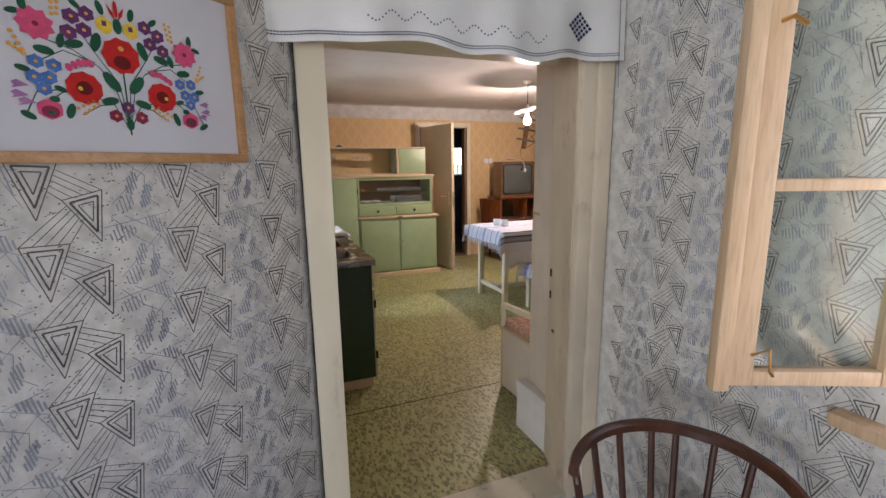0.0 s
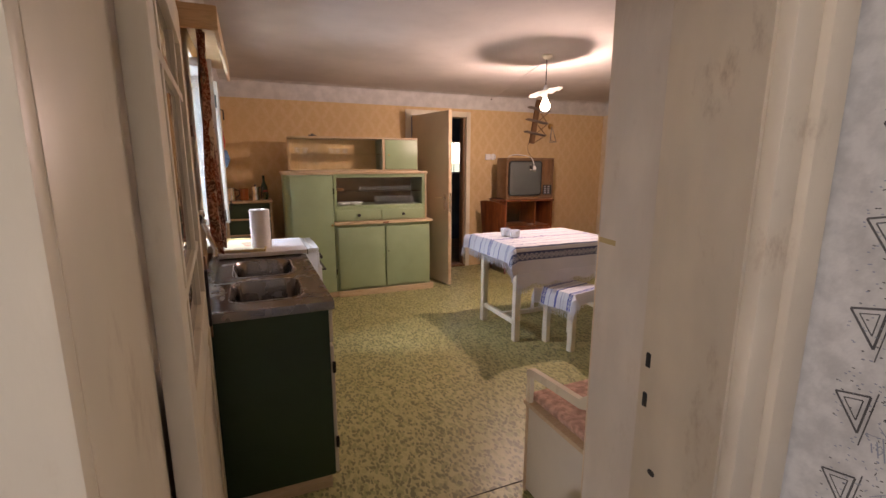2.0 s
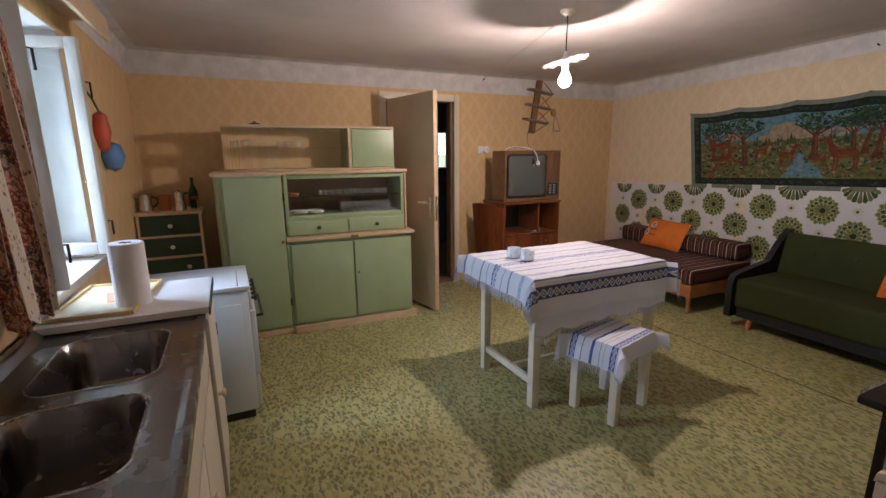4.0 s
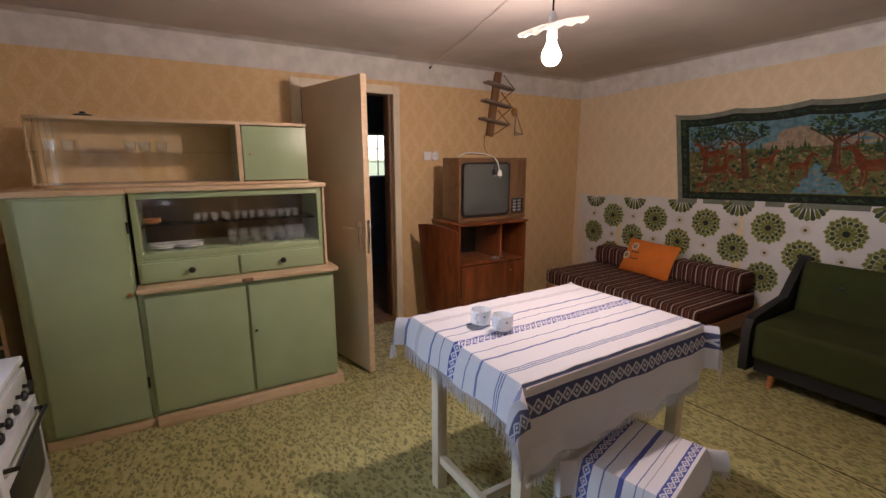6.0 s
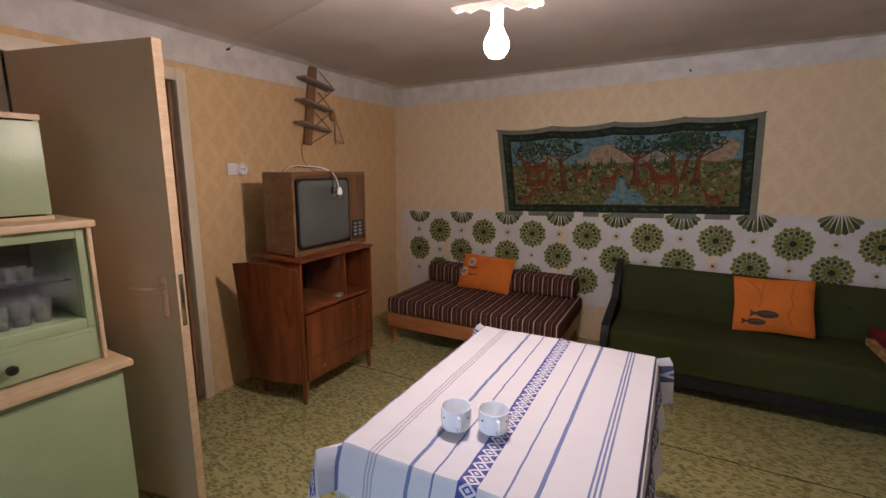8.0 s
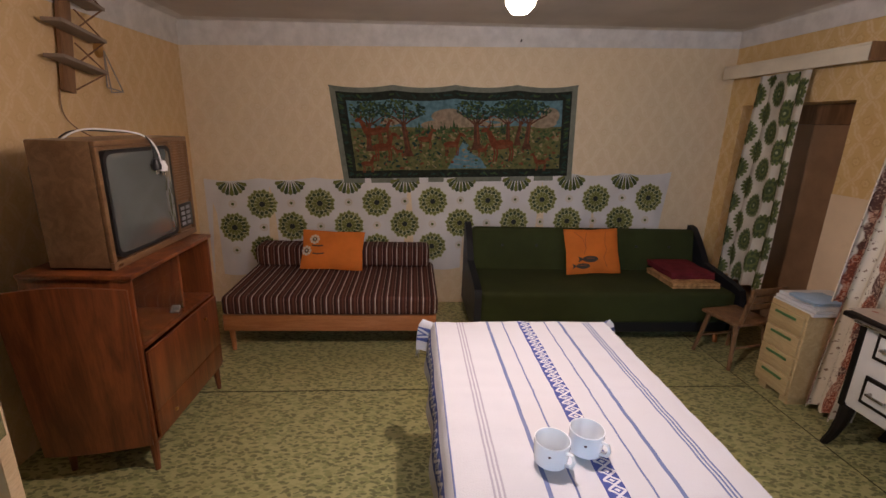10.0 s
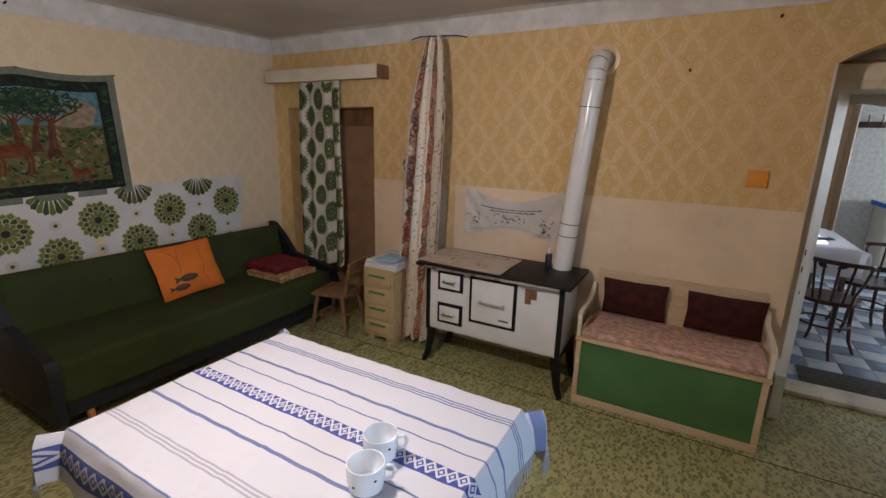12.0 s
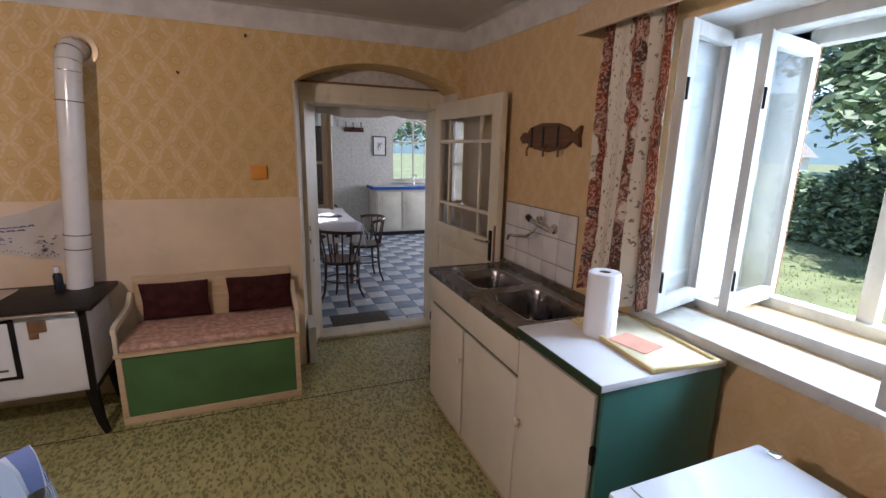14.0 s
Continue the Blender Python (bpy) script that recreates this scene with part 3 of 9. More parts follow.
south_face("wall_south", XW - 0.5, AX0 - 0.012, 0, 2.7, OCHRE, "ochre lattice wallpapered wall")
bm = wall_with_hole((AX1 + 0.012, 1.75, 0), (XE, YS, 2.7), [(REC0, REC1, 0, RECZ)], "x")
setting("wall_south_stove", bm, OCHRE, "ochre lattice wallpapered wall")
bm = bmesh.new()
N = 18
arch = []
for i in range(N + 1):
    s = i / N
    arch.append((AX0 + (AX1 - AX0) * s, AZ - 0.03 + 0.15 * (1 - (2 * s - 1) ** 2) ** 0.8))
slab(bm, [(AX0 - 0.012, 2.7), (AX1 + 0.012, 2.7), (AX1 + 0.012, AZ - 0.03)] + arch[::-1] + [(AX0 - 0.012, AZ - 0.03)], -YS, -1.99, Matrix.Rotation(radians(90), 4, "X"))
setting("wall_over_arch", bm, OCHRE, "ochre wallpaper above a shallow arch")
setting("wall_lintel", B((AX0, 1.75, 1.90, AX1, 1.988, 2.7), bev=0), HALLP, "plastered wall above the doorway")
# dado panels of cream paint, a hand's breadth proud of nothing: laid 3 mm on the wall
setting("dado", B((AX1, YS, 0.0, 3.42, YS + 0.004, 1.225), (3.5, YS, 0.0, REC0, YS + 0.004, 1.225), bev=0), DADO, "cream painted lower wall")
# inside of the recess for the closed door
setting("recess_door", B((REC0, 1.98, 0, REC1, 2.02, RECZ), bev=0), plain("brown door panel", (0.33, 0.20, 0.11), 0.6, dirt=0.2), "brown closed door in a recess")
setting("recess_door_trim", B((REC0, 2.02, 1.66, REC1, 2.06, RECZ), (REC0, 2.02, 0, REC0 + 0.05, 2.05, 1.66), (REC1 - 0.05, 2.02, 0, REC1, 2.05, 1.66), bev=0.004), BROWNW, "dark door frame head")

# reveal of the arch: plaster sides narrowing to the wooden frame
DX0, DX1, DZ = 0.20, 1.16, 1.87
bm = bmesh.new()
slab(bm, [(AX0, YS - 0.002), (AX0, 2.0), (AX0 - 0.012, 2.0), (AX0 - 0.012, YS - 0.002)], 0.0, AZ - 0.02)
bm2 = bm
slab(bm2, [(AX1, YS - 0.002), (AX1 + 0.012, YS - 0.002), (AX1 + 0.012, 2.0), (AX1 - 0.05, 2.0)], 0.0, AZ - 0.02)
REVEAL = plain("scuffed reveal paint", (0.68, 0.60, 0.50), 0.6, var=0.08, scale=5, bs=0.4, bscale=45, dirt=0.3, dcol=(0.42, 0.32, 0.22), stretch=(1, 1, 0.5))
setting("reveal", bm2, REVEAL, "cream plastered door reveal")
bm = slab(bmesh.new(), [(AX1 - 0.0465, 2.0), (AX1 - 0.0015, YS - 0.003), (AX1 - 0.0005, YS - 0.003), (AX1 - 0.0455, 2.0)], 1.196, 1.211)
setting("reveal_paint_line", bm, plain("ochre edge paint", (0.52, 0.38, 0.16), 0.6), "ochre painted line where the dado meets the upper reveal")
setting("reveal_plinth", B((AX1 - 0.075, 2.03, 0, AX1 - 0.02, YS + 0.01, 0.28), bev=0.006), PLASTER, "white plaster plinth block")

JAMBP = plain("scuffed cream jamb paint", (0.68, 0.585, 0.45), 0.42, var=0.14, scale=3, bs=0.5, bscale=26, dirt=0.8, dcol=(0.40, 0.28, 0.18), stretch=(1, 1, 0.6))
door_frame = thing("door_frame", "cream painted wooden door frame with chipped edges", "door frame", kind="structure")
part("jamb", B((DX0 - 0.04, 1.745, 0, DX0 + 0.0, 2.03, DZ), bev=0.004), CREAM, door_frame)
bm = bmesh.new()
slab(bm, [(DX1 - 0.035, 1.745), (DX1 + 0.06, 1.745), (AX1 - 0.03, 2.03), (AX1 - 0.075, 2.03)], 0, DZ)
part("jamb", bm, JAMBP, door_frame)
part("head", B((DX0 - 0.06, 1.745, DZ, AX1 - 0.01, 2.03, DZ + 0.045), (DX0 - 0.06, 2.0, DZ + 0.045, AX1 - 0.01, 2.028, AZ + 0.02), bev=0.003), CREAM, door_frame)
part("transom_bead", B((AX0 + 0.002, 2.032, 2.0, AX1, 2.045, 2.015), bev=0.003), BROWNW, door_frame)
part("casing", B((DX0 - 0.085, 1.715, 0, DX0 + 0.0, 1.745, DZ + 0.09), bev=0.006), CREAM, door_frame)
part("casing", B((DX1 - 0.03, 1.715, 0, DX1 + 0.035, 1.745, DZ + 0.09), (DX1 + 0.035, 1.70, 0, 1.262, 1.745, DZ + 0.09), bev=0.008), JAMBP, door_frame)
for z in (0.853, 0.957):
    part("strike_slot", B((1.214, 1.989, z - 0.018, 1.221, 2.003, z + 0.018), bev=0.001), BLACK, door_frame, "dark iron hinge slot in the frame")
part("knot_hole", lathe(bmesh.new(), [(0, 0), (0.011, 0), (0.010, 0.002), (0, 0.0025)], n=12, m=Matrix.Translation((1.1945, 1.94, 0.694)) @ Matrix.Rotation(radians(-106), 4, "Y")), BLACK, door_frame, "dark hole in the paint")
part("paint_crack", B((DX0 - 0.0875, 1.722, 0, DX0 - 0.0855, 1.744, DZ + 0.09), bev=0), BLACK, door_frame, "dark open crack beside the casing")
part("casing", B((DX0 - 0.085, 1.712, DZ, 1.262, 1.745, DZ + 0.10), bev=0.006), CREAM, door_frame)
setting("threshold", B((DX0 - 0.02, 1.72, 0, DX1 + 0.08, 1.915, 0.03), bev=0.008), THRES, "worn painted wooden threshold")

# cornice band and ceiling
bm = bmesh.new()
lay = []
for x, y in ((XW, YS), (XE, YS), (XE, YN), (XW, YN)):
    cx, cy = (0.035 if x == XW else -0.035), (0.035 if y == YS else -0.035)
    o = (0.006 if x == XW else -0.006), (0.006 if y == YS else -0.006)
    lay.append([bm.verts.new((x + o[0], y + o[1], cornice_z(x, y))), bm.verts.new((x + o[0] * 1.6, y + o[1] * 1.6, ceil_z(x, y) - 0.05)), bm.verts.new((x + cx, y + cy, ceil_z(x, y) - 0.012)), bm.verts.new((x + cx * 3.2, y + cy * 3.2, ceil_z(x, y) + 0.004)), bm.verts.new((x, y, cornice_z(x, y)))])
for a, b in zip(lay, lay[1:] + lay[:1]):
    for k in (0, 1, 2):
        bm.faces.new((a[k], a[k + 1], b[k + 1], b[k]))
    bm.faces.new((a[0], a[4], b[4], b[0]))
setting("cornice", bm, BORDER, "whitewashed embossed cornice band", True)
bm = bmesh.new()
nx, ny = 26, 22
g = [[bm.verts.new((XW - 0.05 + (XE - XW + 0.1) * i / nx, 1.7 + (YN + 0.05 - 1.7) * j / ny,
      ceil_z(0, 1.7 + (YN + 0.05 - 1.7) * j / ny) + 0.006 * noise.noise(Vector((i * 0.31, j * 0.37, 2.0))))) for j in range(ny + 1)] for i in range(nx + 1)]
for i in range(nx):
    for j in range(ny):
        bm.faces.new((g[i][j], g[i + 1][j], g[i + 1][j + 1], g[i][j + 1]))
r = bmesh.ops.extrude_face_region(bm, geom=bm.faces[:])
for e in r["geom"]:
    if isinstance(e, bmesh.types.BMVert):
        e.co.z += 0.25
setting("ceiling", bm, CEIL, "uneven grey limewashed ceiling", True)


# ---- the hall beyond the doorway ----
HX = 1.27
setting("floor_hall", B((-3.0, -3.1, -0.06, HX + 0.05, 1.895, -0.012), bev=0), plain("grey tile grout", (0.16, 0.17, 0.19), 0.7), "grey grouted hall floor")
setting("wall_hall_east", wall_with_hole((HX, -3.1, 0), (HX + 0.4, 1.75, 2.75), [(-0.10, 0.78, 0.86, 2.05)], "y"), HALLP, "pale blue-grey patterned wallpaper")
setting("wall_hall_south", wall_with_hole((-3.0, -3.45, 0), (HX + 0.4, -3.0, 2.75), [(-1.69, -0.79, 0.94, 2.2), (0.42, 1.22, 0, 1.95)], "x"), HALLP, "pale blue-grey wallpapered wall")
bm = bmesh.new()
arcp = [(-1.31 + 0.47 * math.cos(math.pi * k / 16), 1.72 + 0.42 * math.sin(math.pi * k / 16)) for k in range(17)]
# Unseen opening without a window, made to let the added west fill lamp in.
setting("wall_hall_west", wall_with_hole((-3.3, -3.1, 0), (-3.0, 0.9, 2.75), [(-2.4, -0.6, 0.9, 2.2)], "y"), HALLP, "pale grey wallpapered wall")
# the slanting wall beside the doorway
SA = Vector((DX0 - 0.075, 1.752))
SD = Vector((-0.753, -0.658))
SN = Vector((0.658, -0.753))
bm = bmesh.new()
p0, p1 = SA, SA + SD * 1.35
slab(bm, [p0, (-0.05, 1.9), (p1.x - 0.2, 1.9), p1], 0, 2.75)
setting("wall_hall_slant", bm, HALLP, "pale grey wallpapered chimney wall")
setting("wall_hall_north", B((-3.1, p1.y, 0, p1.x, p1.y + 0.2, 2.75), bev=0), HALLP, "pale grey wallpapered wall")
setting("ceiling_hall", B((-3.2, -3.4, 2.62, HX + 0.4, 1.76, 2.8), bev=0), CEIL, "limewashed hall ceiling")

# ---- outside ----
GRASS = plain("rough grass ground", (0.20, 0.24, 0.11), 0.95, var=0.35, scale=1.2, bs=0.8, bscale=30, dirt=0.6, dcol=(0.20, 0.17, 0.10))
setting("ground", B((-400, -400, -0.6, 400, 400, -0.30), bev=0), GRASS, "mown grass ground")
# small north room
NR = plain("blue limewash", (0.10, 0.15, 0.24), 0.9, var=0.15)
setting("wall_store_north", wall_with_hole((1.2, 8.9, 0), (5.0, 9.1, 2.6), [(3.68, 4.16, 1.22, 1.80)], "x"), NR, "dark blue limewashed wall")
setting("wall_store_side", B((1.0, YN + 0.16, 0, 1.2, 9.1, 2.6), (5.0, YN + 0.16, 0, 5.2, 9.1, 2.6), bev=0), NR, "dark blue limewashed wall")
setting("floor_store", B((1.0, YN - 0.005, -0.05, 5.2, 9.1, -0.004), bev=0), plain("brown store floor", (0.20, 0.13, 0.07), 0.8), "brown board floor")
setting("ceiling_store", B((1.0, YN + 0.16, 2.5, 5.2, 9.1, 2.7), bev=0), PLASTER, "white store ceiling")

sw = thing("window_4", "small white window with glazing bars in the store", "window", kind="structure")
for b in ((3.68, 8.93, 1.22, 3.705, 8.97, 1.80), (4.135, 8.93, 1.22, 4.16, 8.97, 1.80), (3.705, 8.93, 1.22, 4.135, 8.97, 1.245), (3.705, 8.93, 1.775, 4.135, 8.97, 1.80)):
    part("frame", B(b, bev=0.002), WHITEP, sw)
for b in ((3.845, 8.94, 1.245, 3.855, 8.96, 1.775), (3.985, 8.94, 1.245, 3.995, 8.96, 1.775), (3.705, 8.942, 1.42, 4.135, 8.958, 1.43), (3.705, 8.942, 1.60, 4.135, 8.958, 1.61)):
    part("glazing_bar", B(b, bev=0), WHITEP, sw)

# ---- kitchen things ----


def door_handle(parent, m, flip=1):
    bm = bmesh.new()
    box(bm, (-0.018, -0.006, -0.09), (0.018, 0.0, 0.09), 0.003)
    tube(bm, [(0, 0, 0.045), (0, -0.045, 0.045), (0.02 * flip, -0.052, 0.045), (0.12 * flip, -0.052, 0.04)], 0.008)
    bmesh.ops.transform(bm, matrix=m, verts=bm.verts)
    return part("door_handle", bm, CHROME, parent, "chrome lever handle on a plate")


def store_door():
    d = thing("door_1", "beige painted flush door standing open", "door", kind="structure")
    a, b = Vector((2.275, 6.70, 0)), Vector((2.425, 5.915, 0))
    ang = math.degrees(math.atan2(b.y - a.y, b.x - a.x))
    m = pose(a.x, a.y, 0, 0, 0, ang)
    L = (b - a).length
    bm = box(bmesh.new(), (0, -0.02, 0.015), (L, 0.02, 1.985), 0.003, m)
    part("leaf", bm, DOORP, d)
    bm = box(bmesh.new(), (L, -0.021, 0.015), (L + 0.004, 0.021, 1.985), 0.001, m)
    part("edge_strip", bm, TRIMW, d, "pale bare wood edge")
    door_handle(d, m @ pose(L - 0.06, -0.02, 0.98) @ Matrix.Diagonal((-1, 1, 1, 1)))
    door_handle(d, m @ pose(L - 0.06, 0.02, 0.98) @ Matrix.Diagonal((-1, -1, 1, 1)))
    part("lock_plate", box(bmesh.new(), (L + 0.004, -0.011, 0.86), (L + 0.006, 0.011, 1.08), 0.001, m), CHROME, d)
    for z in (0.25, 1.7):
        part("hinge", tube(bmesh.new(), [m @ Vector((-0.004, -0.012, z)), m @ Vector((-0.004, -0.012, z + 0.1))], 0.009), IRON, d)
    f = thing("door_frame_store", "cream painted door frame", "door frame", kind="structure")
    for x0, x1 in ((ND0 - 0.075, ND0), (ND1, ND1 + 0.06)):
        part("jamb", B((x0, YN - 0.018, 0, x1, YN + 0.155, NDZ + 0.07), bev=0.005), CREAM, f)
    part("head", B((ND0, YN - 0.018, NDZ, ND1, YN + 0.155, NDZ + 0.07), bev=0.005), CREAM, f)
    part("stop", B((ND1 - 0.02, YN + 0.04, 0, ND1, YN + 0.155, NDZ), bev=0.003), BROWNW, f)
    part("threshold", B((ND0, YN - 0.01, 0, ND1, YN + 0.155, 0.02), bev=0.004), BROWNW, f)


def glass_door():
    """Half-glazed door leaf opened against the west wall."""
    d = thing("door_2", "cream half-glazed wooden door standing open behind the sink", "door", kind="structure")
    a, b = Vector((0.222, 2.052, 0)), Vector((0.165, 3.02, 0))
    ang = math.degrees(math.atan2(b.y - a.y, b.x - a.x))
    m = pose(a.x, a.y, 0, 0, 0, ang)
    L, T, Z = (b - a).length, 0.02, 1.90
    for x0, x1, z0, z1 in ((0, 0.10, 0.03, Z), (L - 0.11, L, 0.03, Z), (0.10, L - 0.11, Z - 0.12, Z), (0.10, L - 0.11, 0.88, 1.0), (0.10, L - 0.11, 0.03, 0.16)):
        part("rail" if x1 - x0 > 0.3 else "stile", box(bmesh.new(), (x0, -T, z0), (x1, T, z1), 0.004, m), CREAM, d)
    part("panel", box(bmesh.new(), (0.10, -0.008, 0.16), (L - 0.11, 0.008, 0.88), 0.0, m), CREAM, d)
    part("panel_field", box(bmesh.new(), (0.15, -0.016, 0.21), (L - 0.16, 0.016, 0.83), 0.007, m), CREAM, d)
    x0, x1, z0, z1 = 0.10, L - 0.11, 1.0, Z - 0.12
    for x in (x0 + 0.15, x1 - 0.15):
        part("glazing_bar", box(bmesh.new(), (x - 0.012, -0.013, z0), (x + 0.012, 0.013, z1), 0.003, m), CREAM, d)
    for z in (z0 + 0.16, z1 - 0.16):
        for p, q in ((x0, x0 + 0.138), (x0 + 0.162, x1 - 0.162), (x1 - 0.138, x1)):
            part("glazing_bar", box(bmesh.new(), (p, -0.013, z - 0.012), (q, 0.013, z + 0.012), 0.003, m), CREAM, d)
    part("pane", box(bmesh.new(), (x0, -0.002, z0), (x1, 0.002, z1), 0, m), PANE, d)
    part("lock", box(bmesh.new(), (L - 0.075, -0.030, 0.86), (L - 0.045, -0.02, 1.06), 0.003, m), IRON, d, "dark iron lock plate")
    bm = tube(bmesh.new(), [(L - 0.06, -0.02, 0.99), (L - 0.06, -0.065, 0.99), (L - 0.09, -0.07, 0.99), (L - 0.18, -0.07, 0.985)], 0.008)
    bmesh.ops.transform(bm, matrix=m, verts=bm.verts)
    part("door_handle", bm, STEEL, d)
    part("bolt", box(bmesh.new(), (L - 0.02, -0.028, 0.80), (L - 0.003, -0.02, 1.10), 0.002, m), BROWNW, d)


store_door()
glass_door()


def window_west():
    w = thing("window_1", "old double casement window with flaking white paint, opened inward", "window", kind="structure")
    # frames: outer and inner
    for x in (-0.50, -0.17):
        part("frame", B((x, WY0, WZ0, x + 0.07, WY0 + (0.12 if x < -0.2 else 0.05), WZ1), bev=0.004), WHITEP, w)
        part("frame", B((x, WY1 - 0.05, WZ0, x + 0.07, WY1, WZ1), bev=0.004), WHITEP, w)
        part("frame", B((x, WY0 + 0.05, WZ1 - 0.055, x + 0.07, WY1 - 0.05, WZ1), bev=0.004), WHITEP, w)
        part("frame", B((x, WY0 + 0.05, WZ0, x + 0.07, WY1 - 0.05, WZ0 + 0.045), bev=0.004), WHITEP, w)
    part("sill", B((-0.07, WY0 - 0.04, WZ0 - 0.035, XW + 0.05, WY1 + 0.04, WZ0 + 0.006), bev=0.008), WHITEP, w, "flaking white window board")
    part("outer_sill", B((-0.62, WY0, WZ0 - 0.02, -0.50, WY1, WZ0 + 0.005), bev=0.004), WHITEP, w)

    def sash(hinge, free, z0, z1, hooks=1):
        a, b = Vector((*hinge, 0)), Vector((*free, 0))
        m = pose(a.x, a.y, 0, 0, 0, math.degrees(math.atan2(b.y - a.y, b.x - a.x)))
        L, T, S = (b - a).length, 0.018, 0.048
        s = part("sash", box(bmesh.new(), (0, -T, z0), (S, T, z1), 0.004, m), WHITEP, w)
        part("stile", box(bmesh.new(), (L - S, -T, z0), (L, T, z1), 0.004, m), WHITEP, s)
        part("rail", box(bmesh.new(), (S, -T, z0), (L - S, T, z0 + 0.055), 0.004, m), WHITEP, s)
        part("rail", box(bmesh.new(), (S, -T, z1 - S), (L - S, T, z1), 0.004, m), WHITEP, s)
        g = part("pane", box(bmesh.new(), (S, -0.0015, z0 + 0.055), (L - S, 0.0015, z1 - S), 0, m), PANE, s)
        g.visible_shadow = False
        if hooks == 2:
            part("bare_edge", box(bmesh.new(), (-0.004, -T, z0), (-0.0005, T + 0.002, z1), 0, m), ORANGEW, s, "bare yellow wood edge")
        for z in (z0 + 0.13, z1 - 0.22):
            bm = bmesh.new()
            tube(bm, [(L - 0.006, 0.02, z + 0.03), (L + 0.012, 0.03, z + 0.03), (L + 0.012, 0.03, z - 0.04)], 0.005, 6)
            bmesh.ops.transform(bm, matrix=m, verts=bm.verts)
            part("hook", bm, IRON, s)
    sash((-0.13, 4.20), (0.20, 4.285), 0.975, 2.0)
    sash((-0.12, 5.045), (0.195, 4.975), 0.975, 1.985)
    sash((-0.47, 4.285), (-0.085, 4.355), 0.975, 1.98, 2)
    part("mullion", B((-0.50, 4.60, WZ0 + 0.045, -0.45, 4.655, WZ1 - 0.055), bev=0.004), WHITEP, w)
    part("glazing_bar", B((-0.485, 4.655, 1.42, -0.465, WY1 - 0.05, 1.44), bev=0.002), WHITEP, w)


window_west()
setting("window_reveal", B((XW - 0.61, WY0, WZ0 + 0.01, XW - 0.001, WY0 + 0.004, WZ1), (XW - 0.61, WY1 - 0.004, WZ0 + 0.01, XW - 0.001, WY1, WZ1), (XW - 0.61, WY0 + 0.004, WZ1 - 0.004, XW - 0.001, WY1 - 0.004, WZ1), bev=0), PLASTER, "white plastered window reveal")


def knobs_on(parent, pts, r, mat, label=""):
    for x, y, z in pts:
        knob(parent, x, y, z, r, mat, label)


